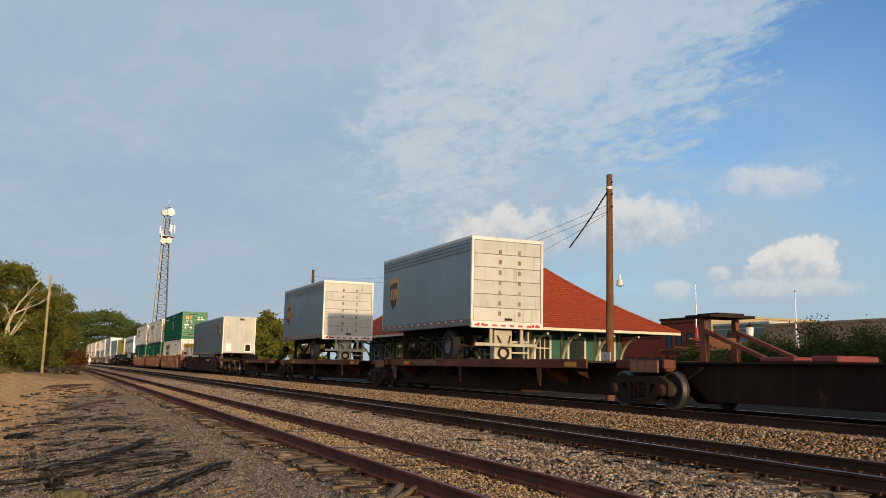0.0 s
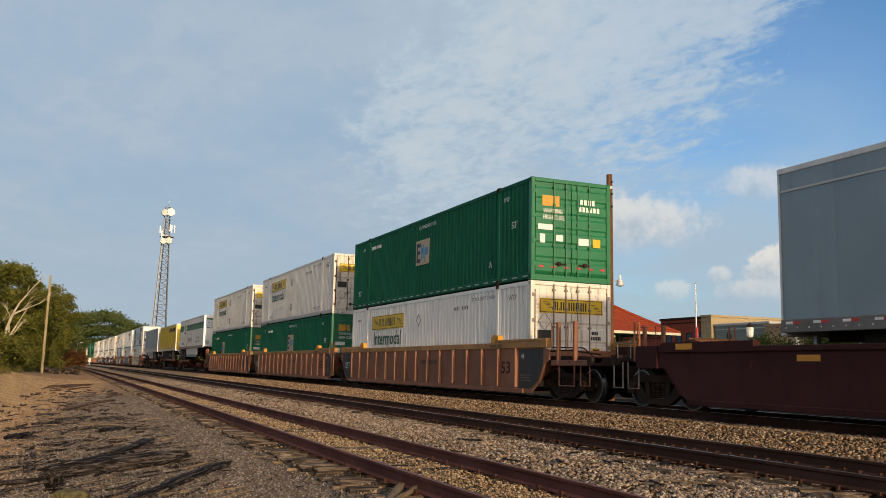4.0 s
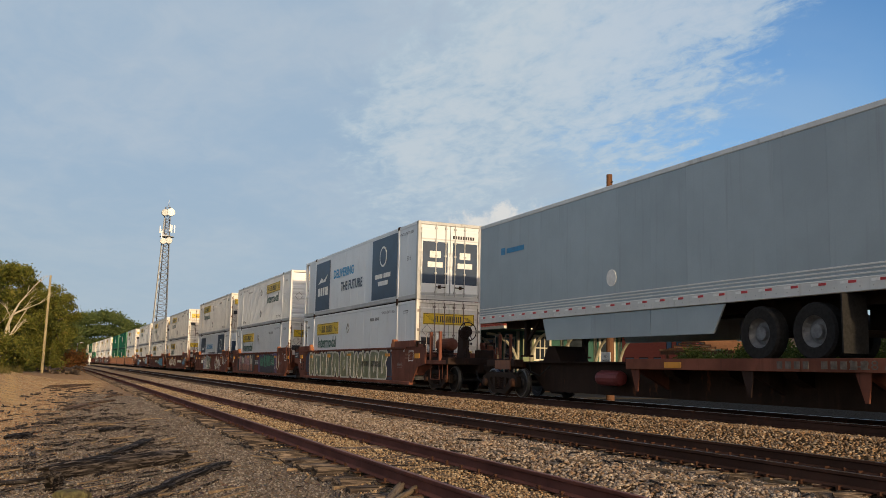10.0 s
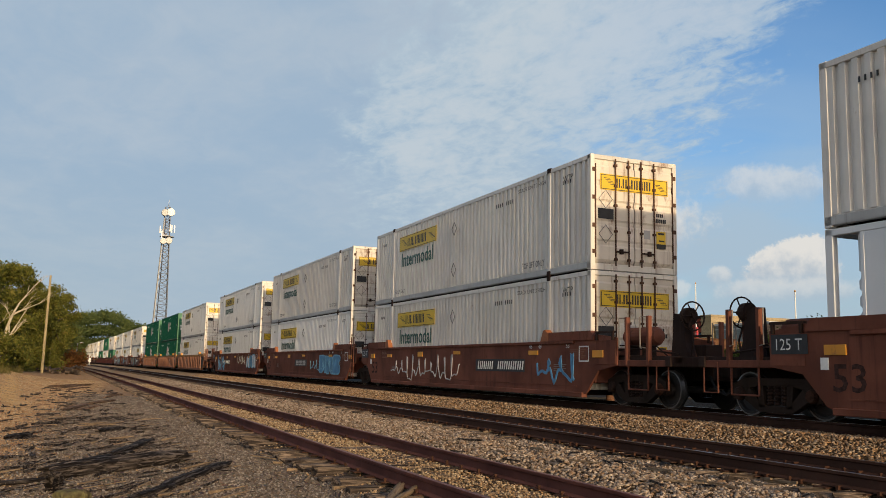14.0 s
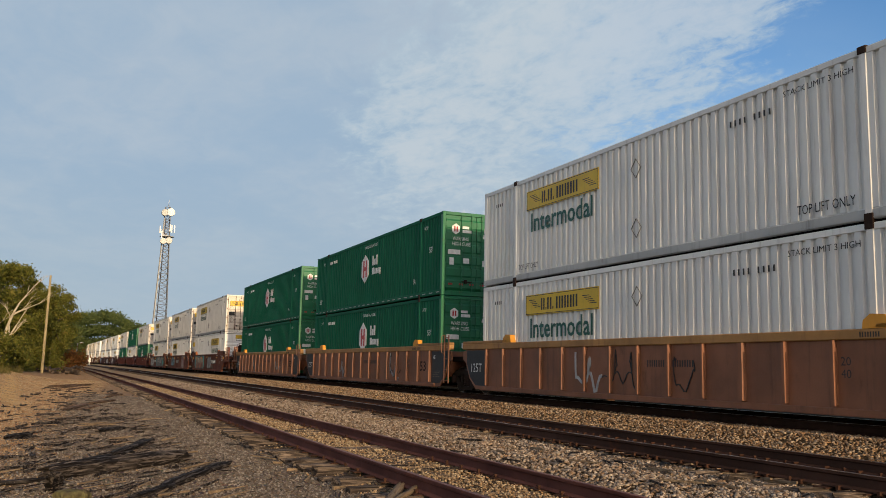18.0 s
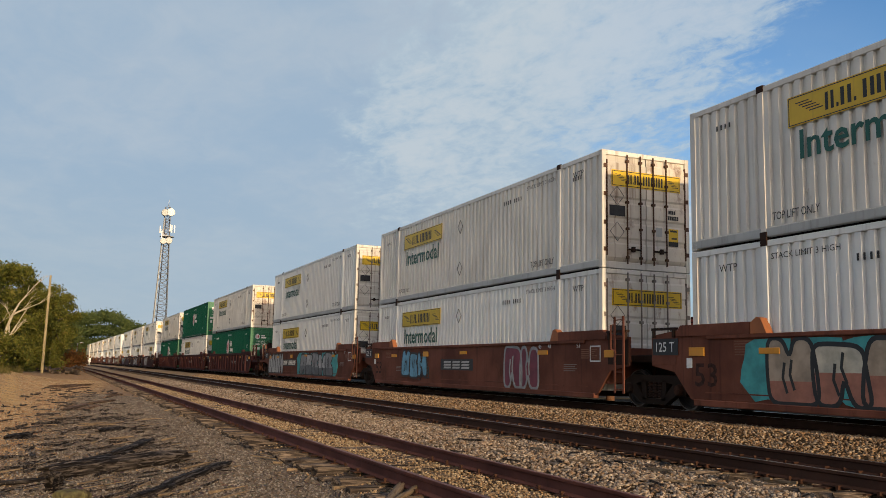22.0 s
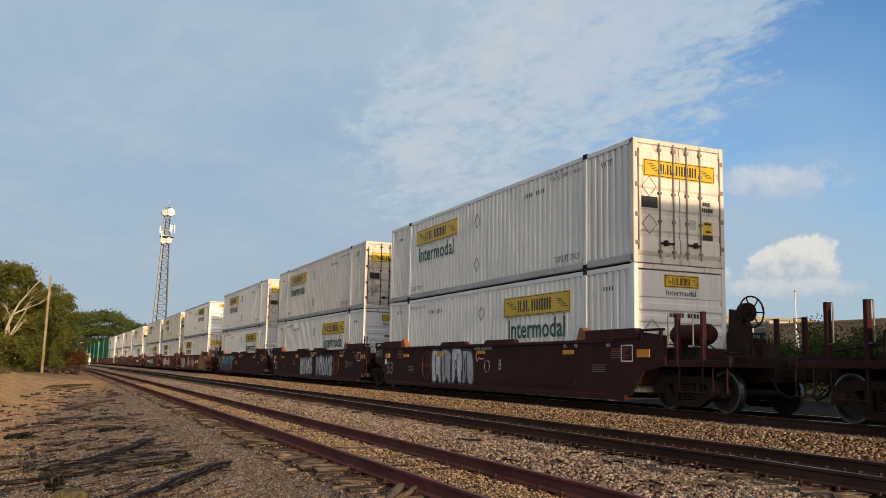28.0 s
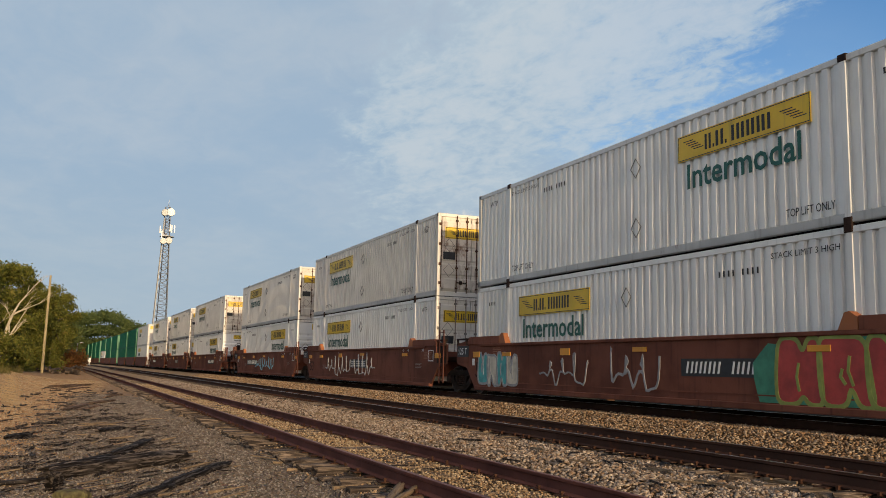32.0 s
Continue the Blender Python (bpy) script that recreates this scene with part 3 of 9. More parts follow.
def ride(ob, u, z, turned=False):
    MOVING.append((ob, u, z, turned))
    ob.matrix_basis = train_rows(u, z, turned)[0][1]
    return ob


BOX_L, BOX_W, BOX_H = 16.15, 2.59, 2.896
LOW, HIGH = 0.335, 3.245


def ribbed_sheet(x0, x1, z0, z1, y, out, pitch, depth, flat):
    """A pressed side sheet that faces out (-1 or 1); flat is the share of the pitch that stands proud."""
    n = max(1, round((x1 - x0) / pitch))
    p = (x1 - x0) / n
    s, ramp = Shape(), min(p * 0.07, p * (1 - flat) * 0.4)
    line = []
    for i in range(n):
        a = x0 + i * p
        w = p * flat
        line += [(a, y), (a + w, y), (a + w + ramp, y - out * depth), (a + p - ramp, y - out * depth)]
    line.append((x1, y))
    for (xa, ya), (xb, yb) in zip(line, line[1:]):
        k = len(s.v)
        s.v += [(xa, ya, z0), (xb, yb, z0), (xb, yb, z1), (xa, ya, z1)]
        s.f.append((k, k + 1, k + 2, k + 3))
    # top and bottom closing strips give the sheet its thickness
    s.box(x0, x1, min(y, y - out * depth * 2), max(y - out * depth, y - out * depth * 2), z0, z0 + 0.02)
    return s


def bars(name, spec, material, parent, label=""):
    """Plain bars for writing: boxes (x0, x1, y0, y1, z0, z1)."""
    s = Shape()
    for b in spec:
        s.box(*b)
    ob = part(name, s, material, parent, label)
    return tagged(ob, kind="stuff") if len(spec) > 2 else ob


def number_strokes(name, x0, n, pitch, z0, z1, y, material, parent, gap=4, slant=0.22, label=""):
    """A line of light slanting strokes where a number stands; each figure is a plain pair of uprights."""
    s, h = Shape(), z1 - z0
    for k in range(n):
        if k == gap:
            continue
        x, w = x0 + pitch * k, pitch * 0.74
        for a in (0.0, 0.70):
            s.prism(((x + a * w, z0), (x + (a + 0.28) * w, z0), (x + (a + 0.28) * w + slant * h, z1), (x + a * w + slant * h, z1)), y - 0.004, y, "y")
    return tagged(part(name, s, material, parent, label), kind="stuff")


def placard(x, z, size, y, out, material, parent):
    """A diamond holder: a thin raised outline on the sheet."""
    k, d = size * 0.86, y + out * 0.008
    part("placard_holder", Shape().path([(x, d, z - size), (x + k, d, z), (x, d, z + size), (x - k, d, z), (x, d, z - size)], 0.013, 4), material, parent, "diamond placard holder")


def sign(parent, x0, x1, z0, z1, y, out, mirrored=False, axis="y", old=False):
    """The yellow company panel with a thin dark border, two dark bars for its name and a dark scroll at each end."""
    back = Shape()

    def put(s, a0, a1, b0, b1, d0, d1):
        lo, hi = sorted((y + out * d0, y + out * d1))
        if axis == "y":
            s.box(a0, a1, lo, hi, b0, b1)
        else:
            s.box(lo, hi, a0, a1, b0, b1)
        return s
    put(back, x0, x1, z0, z1, 0.001, 0.010)
    panel = part("company_panel", back, M["yellow"], parent, "yellow company panel with dark bars")
    w, h, e = x1 - x0, z1 - z0, 0.016
    rim = Shape()
    for a in ((x0 + 0.02, x1 - 0.02, z0 + 0.02, z0 + 0.02 + e), (x0 + 0.02, x1 - 0.02, z1 - 0.02 - e, z1 - 0.02), (x0 + 0.02, x0 + 0.02 + e, z0 + 0.02, z1 - 0.02), (x1 - 0.02 - e, x1 - 0.02, z0 + 0.02, z1 - 0.02)):
        put(rim, *a, 0.008, 0.013)
    part("border", rim, M["ink"], panel)
    s = Shape()
    for k, (a, b) in enumerate(((0.235, 0.285), (0.30, 0.312), (0.325, 0.385), (0.40, 0.412), (0.45, 0.51), (0.525, 0.585), (0.60, 0.66), (0.675, 0.735))):
        a, b = (1 - b, 1 - a) if mirrored else (a, b)
        if b - a < 0.03:
            put(s, x0 + a * w, x0 + b * w, z0 + 0.21 * h, z0 + 0.34 * h, 0.008, 0.014)
            continue
        c = 0.34 * (b - a)
        put(s, x0 + a * w, x0 + (a + c) * w, z0 + 0.21 * h, z0 + 0.78 * h, 0.008, 0.014)
        put(s, x0 + (b - c) * w, x0 + b * w, z0 + 0.21 * h, z0 + 0.78 * h, 0.008, 0.014)
    tagged(part("name_mark", s, M["ink"], panel), kind="stuff")
    s = Shape()
    for k in range(5):
        for end in (0, 1):
            a = 0.05 + 0.022 * k if not end else 0.80 + 0.022 * k
            zz = 0.72 - 0.09 * k if not end else 0.64 - 0.09 * k
            a, b = a, a + 0.085
            if mirrored:
                a, b = 1 - b, 1 - a
            put(s, x0 + a * w, x0 + b * w, z0 + zz * h, z0 + (zz + 0.035) * h, 0.008, 0.012)
    tagged(part("scroll", s, M["ink"], panel), kind="stuff")
    return panel


def door_pair(parent, material, rod_mat, panels=5):
    x = BOX_L / 2
    for side in (-1, 1):
        y0, y1 = sorted((side * 0.012, side * 1.165))
        line, step = [(x - 0.075, 2.77), (x - 0.075, 0.17)], 2.5 / panels
        for i in range(panels):
            z = 0.22 + i * step
            line += [(x - 0.038, z), (x - 0.012, z + 0.05), (x - 0.012, z + step - 0.14), (x - 0.038, z + step - 0.09)]
        line.append((x - 0.038, 2.77))
        s = Shape().prism(line, y0, y1, "y")
        door = part("door", s, material, parent, "ribbed steel cargo door with rust streaks" if material is M["door_white"] else "")
        for k in (0.19, 0.58):
            r = Shape().tube((x + 0.018, side * k, 0.12), (x + 0.018, side * k, 2.82), 0.019, 8)
            for z in (0.25, 0.95, 1.6, 2.1, 2.62):
                r.box(x - 0.03, x + 0.045, side * k - 0.04, side * k + 0.04, z, z + 0.06)
            part("lock_rod", r, rod_mat, door, shade=False)
        r = Shape().box(x - 0.01, x + 0.05, min(side * 0.19, side * 0.56), max(side * 0.19, side * 0.56), 0.46, 0.495).box(x - 0.02, x + 0.06, side * 0.42 - 0.04, side * 0.42 + 0.04, 0.42, 0.54)
        part("handle", r, M["rust_dark"], door)
        # one hinge strip with four knuckles
        comb = [(side * 1.15, 0.30), (side * 1.172, 0.30)]
        for z in (0.4, 1.05, 1.75, 2.45):
            comb += [(side * 1.172, z), (side * 1.255, z), (side * 1.255, z + 0.10), (side * 1.172, z + 0.10)]
        comb += [(side * 1.172, 2.65), (side * 1.15, 2.65)]
        h = Shape().prism(comb, x - 0.03, x + 0.02, "x")
        part("hinge", h, rod_mat, door)


def container_shell(name, label, category, skin, rail_mat, end_mat, pitch, depth, flat, ribs=True, top_h=0.13, low_h=0.20, gap=0.0):
    c = empty(name, label, category, "containers on the train")
    L, W, H = BOX_L / 2, BOX_W / 2, BOX_H
    for side in (-1, 1):
        y = side * (W - 0.012)
        for a, b in ((-L + 0.16 + gap, -6.1), (-5.98, 5.98), (6.1, L - 0.16)):
            s = ribbed_sheet(a, b, low_h, H - top_h, y, side, pitch, depth, flat) if ribs else ribbed_sheet(a, b, low_h, H - top_h, y, side, 1.0, 0.014, 0.972)
            part("side_panel", s, skin, c)
        lo, hi = sorted((side * W, side * (W - 0.12)))
        part("bottom_rail", Shape().box(-L + 0.02, L - 0.02, lo, hi, 0.03, low_h, 0.012).box(-L + 0.2, L - 0.2, lo - 0.006, hi + 0.006, 0.055, 0.075), rail_mat, c)
        part("top_rail", Shape().box(-L + 0.02, L - 0.02, lo, hi, H - top_h, H - 0.012, 0.012), skin, c)
        for e in (-1, 1):
            a, b = sorted((e * L, e * (L - 0.17)))
            part("corner_post", Shape().box(a, b, lo, hi, 0.0, H, 0.012), skin if e < 0 else end_mat, c)
            a, b = sorted((e * 5.97, e * 6.11))
            lo2, hi2 = sorted((side * (W + 0.004), side * (W - 0.11)))
            post = part("lift_post", Shape().box(a, b, lo2, hi2, 0.0, H, 0.008), skin, c)
            cast = Shape()
            for z0, z1 in ((-0.012, 0.13), (H - 0.115, H + 0.012)):
                cast.box(min(a, b) - 0.02, max(a, b) + 0.02, side * (W - 0.05) - 0.07, side * (W - 0.05) + 0.065, z0, z1, 0.01)
            part("corner_casting", cast, M["rust_dark"], post)
    part("roof", ribbed_roof(L - 0.05, W - 0.08, H - 0.03), skin, c)
    part("floor", Shape().box(-L + 0.15, L - 0.15, -W + 0.12, W - 0.12, 0.08, 0.15), M["rust_dark"], c)
    # ends: sill, header and corner castings
    for e in (-1, 1):
        a, b = sorted((e * (L - 0.005), e * (L - 0.14)))
        part("end_sill", Shape().box(a, b, -W + 0.12, W - 0.12, 0.0, 0.16, 0.01), end_mat, c)
        part("end_header", Shape().box(a, b, -W + 0.12, W - 0.12, H - 0.12, H - 0.005, 0.01), end_mat, c)
    # closed end: flat above, ribbed below; on some it stands back behind an open end frame
    k = -L + gap
    line = [(k + 0.12, 2.75), (k + 0.12, 0.17)]
    for i in range(7):
        z = 0.17 + i * 0.275
        line += [(k + 0.06, z), (k + 0.02, z + 0.04), (k + 0.02, z + 0.17), (k + 0.06, z + 0.21)]
    line += [(k + 0.06, 2.13), (k + 0.03, 2.15), (k + 0.03, 2.75)]
    if gap:
        for side in (-1, 1):
            part("end_brace", Shape().box(-L + 0.165, -L + 0.17 + gap, *sorted((side * (W - 0.02), side * (W - 0.10))), 1.05, 1.17, 0.01).box(-L + 0.16 + gap, -L + 0.24 + gap, *sorted((side * (W - 0.005), side * (W - 0.10))), 0.2, H - 0.13, 0.01), skin, c)
    part("front_wall", Shape().prism(line, -W + 0.12, W - 0.12, "y"), skin, c)
    return c


def ribbed_roof(L, W, z):
    s = Shape().box(-L, L, -W, W, z - 0.04, z)
    for i in range(30):
        x = -L + 0.35 + i * (2 * L - 0.7) / 29
        s.box(x - 0.06, x + 0.06, -W + 0.1, W - 0.1, z, z + 0.018)
    return s


def mark_side(fn, turned):
    """Calls fn for the long side that faces the camera's side of the line: the y of its face, which way it faces and how writing lies on it."""
    if turned:
        fn(BOX_W / 2, 1, REAR)
    else:
        fn(-BOX_W / 2, -1, FRONT)


def write_side(c, words, x0, x1, z, h, material, y, out, face, bold=0.0, name="lettering"):
    """Words that run from x0 to x1 as seen on the side that faces -y, mirrored place on the other."""
    start = x0 if out < 0 else x1
    letters(name, words, h, material, c, on_side(start, z, y + out * 0.004, face), abs(x1 - x0), bold=bold)


def white_container(worn=False, turned=False, flush=False):
    c = container_shell("shipping_container", "smooth-sided white 53-foot container with yellow company panel" if flush else "weathered white 53-foot container with yellow company panel" if worn else "white ribbed 53-foot container with yellow company panel", "container",
                        M["white_clean"] if flush else M["white_worn"] if worn else M["white"], M["rail_grey"], M["door_white"], 0.262, 0.056, 0.50, ribs=not flush, gap=0.55 if flush else 0.0)
    door_pair(c, M["door_worn"] if worn else M["door_white"], M["rod_rust"] if worn else M["rod"])

    def side(y, out, face):
        sign(c, -5.35, -1.72, 1.92, 2.47, y, out, out > 0)
        write_side(c, "Intermodal", -5.10, -2.00, 1.30, 0.53, M["ink_green"], y, out, face, 0.016)
        write_side(c, "TOP LIFT ONLY", 4.55, 5.80, 0.31, 0.17, M["ink"], y, out, face)
        write_side(c, "STACK LIMIT 3 HIGH", 4.3, 5.86, 2.52, 0.11, M["ink"], y, out, face)
        write_side(c, "TOP LIFT ONLY", -5.8, -4.7, 0.31, 0.15, M["ink"], y, out, face)
        write_side(c, "WTP", 6.75, 7.25, 2.40, 0.15, M["ink"], y, out, face)
        for e in ((-1,) if not worn else (-1, 1)):
            bars("unit_number", [(e * 7.0 - 0.25 + 0.12 * k, e * 7.0 - 0.21 + 0.12 * k, *sorted((y + out * 0.002, y + out * 0.008)), 2.32, 2.42) for k in range(4)], M["ink"], c)
        bars("unit_number", [(2.9 + 0.13 * k, 2.94 + 0.13 * k, *sorted((y + out * 0.002, y + out * 0.008)), 2.30, 2.42) for k in range(9) if k != 4], M["ink"], c)
        placard(-0.2, 2.12, 0.22, y, out, M["placard"], c)
        placard(-0.2, 0.75, 0.22, y, out, M["placard"], c)
    mark_side(side, turned)
    x = BOX_L / 2
    if turned:
        e = -x + 0.028
        sign(c, -0.52, 0.46, 2.38, 2.68, e, -1, True, axis="x")
        letters("lettering", "Intermodal", 0.13, M["ink"], c, pose(e - 0.004, 0.40, 2.20) @ ENDM, 0.84, bold=0.012)
        bars("unit_number", [(-x + 0.012, -x + 0.019, -0.50 + 0.085 * k, -0.44 + 0.085 * k, 1.70, 1.80) for k in range(10) if k != 4], M["ink"], c)
        part("placard_holder", Shape().path([(-x + 0.012, 0.80, 1.16), (-x + 0.012, 1.02, 1.40), (-x + 0.012, 0.80, 1.64), (-x + 0.012, 0.58, 1.40), (-x + 0.012, 0.80, 1.16)], 0.012, 4), M["placard"], c, "diamond placard holder")
        part("end_patch", Shape().box(-x + 0.008, -x + 0.018, -1.05, -0.72, 0.55, 0.86, 0.003), M["rod"], c, "riveted repair patch")
        return c
    sign(c, -1.02, 1.02, 2.01, 2.42, x - 0.012, 1, axis="x")
    bars("notice", [(x - 0.012, x - 0.004, -1.08, -0.63, 1.28, 1.54)], M["ink"], c, "dark notice plate")
    bars("caution_label", [(x - 0.012, x - 0.004, 0.66, 0.94, 0.64, 1.08)], M["yellow"], c, "yellow caution label with dark bands")
    bars("label_bands", [(x - 0.006, x - 0.001, 0.66, 0.94, 0.64, 0.76), (x - 0.006, x - 0.001, 0.70, 0.90, 1.00, 1.05), (x - 0.006, x - 0.001, 0.74, 0.90, 0.82, 0.86)], M["ink"], c)
    bars("inspection_label", [(x - 0.012, x - 0.004, 0.28, 0.46, 0.86, 1.08)], M["rail_grey"], c)
    bars("unit_number", [(x - 0.012, x - 0.004, 0.64 + 0.055 * k, 0.68 + 0.055 * k, 1.30, 1.40) for k in range(6)] + [(x - 0.012, x - 0.004, 0.66 + 0.055 * k, 0.70 + 0.055 * k, 1.45, 1.54) for k in range(4)], M["ink"], c)
    for z in (1.78, 0.90):
        e = x - 0.006
        part("placard_holder", Shape().path([(e, -0.86, z - 0.23), (e, -0.66, z), (e, -0.86, z + 0.23), (e, -1.06, z), (e, -0.86, z - 0.23)], 0.010, 4), M["placard"], c, "diamond placard holder")
    return c


def hex_badge(c, x, z, r, y, out):
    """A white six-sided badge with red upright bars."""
    def six(k):
        return [(x + k * r * math.sin(math.radians(60 * i)) * 0.88, z + k * r * math.cos(math.radians(60 * i))) for i in range(6)]
    a, b = sorted((y + out * 0.002, y + out * 0.010))
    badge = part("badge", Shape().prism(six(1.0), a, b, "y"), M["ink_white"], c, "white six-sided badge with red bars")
    a, b = sorted((y + out * 0.008, y + out * 0.014))
    part("badge_mark", Shape().box(x - 0.40 * r, x - 0.14 * r, a, b, z - 0.58 * r, z + 0.58 * r).box(x + 0.14 * r, x + 0.40 * r, a, b, z - 0.58 * r, z + 0.58 * r).box(x - 0.14 * r, x + 0.14 * r, a, b, z - 0.13 * r, z + 0.13 * r), M["ink_red"], badge)


def green_container(badge=True, turned=False, panel=(-0.60, 1.25)):
    c = container_shell("shipping_container", "deep green corrugated 53-foot container with white badge" if badge else "green corrugated 53-foot container with tan emblem panel", "container",
                        M["green"], M["green"], M["green_end"], 0.278, 0.036, 0.44)
    door_pair(c, M["green_end"], M["green_end"], 6)

    def side(y, out, face):
        q = sorted((y + out * 0.002, y + out * 0.010))
        if badge:
            hex_badge(c, -0.28, 1.66, 0.62, y, out)
            rows = [(0.0, 0.12, 1.72, 2.12), (0.16, 0.32, 1.72, 1.98), (0.36, 0.50, 1.72, 2.12), (0.0, 0.2, 1.34, 1.62), (0.24, 0.32, 1.34, 1.56), (0.36, 0.5, 1.34, 1.56), (0.54, 0.66, 1.34, 1.56), (0.70, 0.84, 1.28, 1.56)]
            bars("name_mark", [((0.66 + 1.25 * a, 0.66 + 1.25 * b) if out < 0 else (0.66 + 1.05 - 1.25 * b, 0.66 + 1.05 - 1.25 * a)) + (*q, z0, z1) for a, b, z0, z1 in rows], M["ink_white"], c, "white name blocks")
        else:
            x0, w = panel
            tan = part("emblem_panel", Shape().box(x0, x0 + w, *q, 1.20, 2.10), M["emblem_tan"], c, "tan emblem panel with dark blue blocks")
            q2 = sorted((y + out * 0.009, y + out * 0.015))

            def blue(a, b, z0, z1):
                part("emblem_block", Shape().box(x0 + a * w, x0 + b * w, *q2, z0, z1), M["ink"] if a < 0.2 else M["ink_blue"], tan)
            for a, b, z0, z1 in ((0.06, 0.14, 1.30, 2.0), (0.14, 0.36, 1.86, 2.0), (0.14, 0.32, 1.60, 1.72), (0.14, 0.36, 1.30, 1.43), (0.40, 0.47, 1.42, 1.92), (0.52, 0.59, 1.42, 1.92), (0.47, 0.52, 1.58, 1.80), (0.66, 0.72, 1.28, 1.80), (0.72, 0.92, 1.52, 1.80)):
                blue(a, b, z0, z1)
        write_side(c, "WARNING HIGH CUBE", -0.4, 1.25, 2.50, 0.13, M["ink_white"], y, out, face)
        bars("reflective_dashes", [(-7.9 + 0.62 * k, -7.62 + 0.62 * k, *sorted((y + out * 0.006, y + out * 0.012)), 0.10, 0.13) for k in range(26)], M["rail_grey"], c, "white reflective dashes")
        write_side(c, "53'", 6.9, 7.25, 1.55, 0.21, M["ink_white"], y, out, face, 0.01)
        write_side(c, "53'", -7.3, -6.9, 0.52, 0.22, M["ink_white"], y, out, face, 0.01)
        write_side(c, "WTP", 6.4, 6.75, 2.40, 0.13, M["ink_white"], y, out, face)
        write_side(c, "WTP", -6.85, -6.5, 2.40, 0.13, M["ink_white"], y, out, face)
        write_side(c, "IA", 5.45, 5.65, 0.55, 0.2, M["ink_white"], y, out, face)
        bars("unit_number", [((-5.7 + 0.12 * k, -5.62 + 0.12 * k) if out < 0 else (-4.6 + 0.12 * k, -4.52 + 0.12 * k)) + (*q, 2.36, 2.49) for k in range(10) if k != 4], M["ink_white"], c)
    mark_side(side, turned)
    x = BOX_L / 2
    letters("lettering", "WARNING", 0.13, M["ink_white"], c, pose(x - 0.002, -0.92, 1.90) @ ENDP, 0.62)
    letters("lettering", "HIGH CUBE", 0.13, M["ink_white"], c, pose(x - 0.002, -0.92, 1.72) @ ENDP, 0.68)
    bars("unit_number", [(x - 0.012, x - 0.003, 0.28 + 0.13 * k, 0.37 + 0.13 * k, 2.22, 2.37) for k in range(4)] + [(x - 0.012, x - 0.003, 0.24 + 0.12 * k, 0.32 + 0.12 * k, 2.02, 2.16) for k in range(6)], M["ink_white"], c)
    bars("notice", [(x - 0.012, x - 0.004, -1.08, -0.62, 1.42, 1.58), (x - 0.012, x - 0.004, -0.5, -0.28, 1.12, 1.3), (x - 0.012, x - 0.004, -1.02, -0.86, 1.05, 1.3), (x - 0.012, x - 0.004, 0.22, 0.62, 1.05, 1.25)], M["ink_white"], c, "white notice plates")
    bars("inspection_label", [(x - 0.012, x - 0.004, 0.70, 0.95, 1.02, 1.26)], M["yellow"], c)
    bars("reflector", [(x - 0.012, x - 0.004, -1.05 + 0.4 * k, -0.9 + 0.4 * k, 0.36, 0.42) for k in range(6)], M["ink_red"], c)
    if badge:
        s = Shape().prism([(-0.80 + 0.17 * math.sin(math.radians(60 * i)), 2.30 + 0.19 * math.cos(math.radians(60 * i))) for i in range(6)], x - 0.012, x - 0.003, "x")
        part("badge", s, M["ink_white"], c)
        bars("badge_mark", [(x - 0.004, x + 0.001, -0.87, -0.82, 2.21, 2.39), (x - 0.004, x + 0.001, -0.78, -0.73, 2.21, 2.39)], M["ink_red"], c)
        bars("name_mark", [(x - 0.012, x - 0.003, -0.55, -0.30, 2.32, 2.41), (x - 0.012, x - 0.003, -0.55, -0.2, 2.18, 2.28)], M["ink_white"], c)
    else:
        part("emblem_panel", Shape().box(x - 0.012, x - 0.003, -0.95, -0.4, 2.1, 2.4), M["gold"], c)
    return c


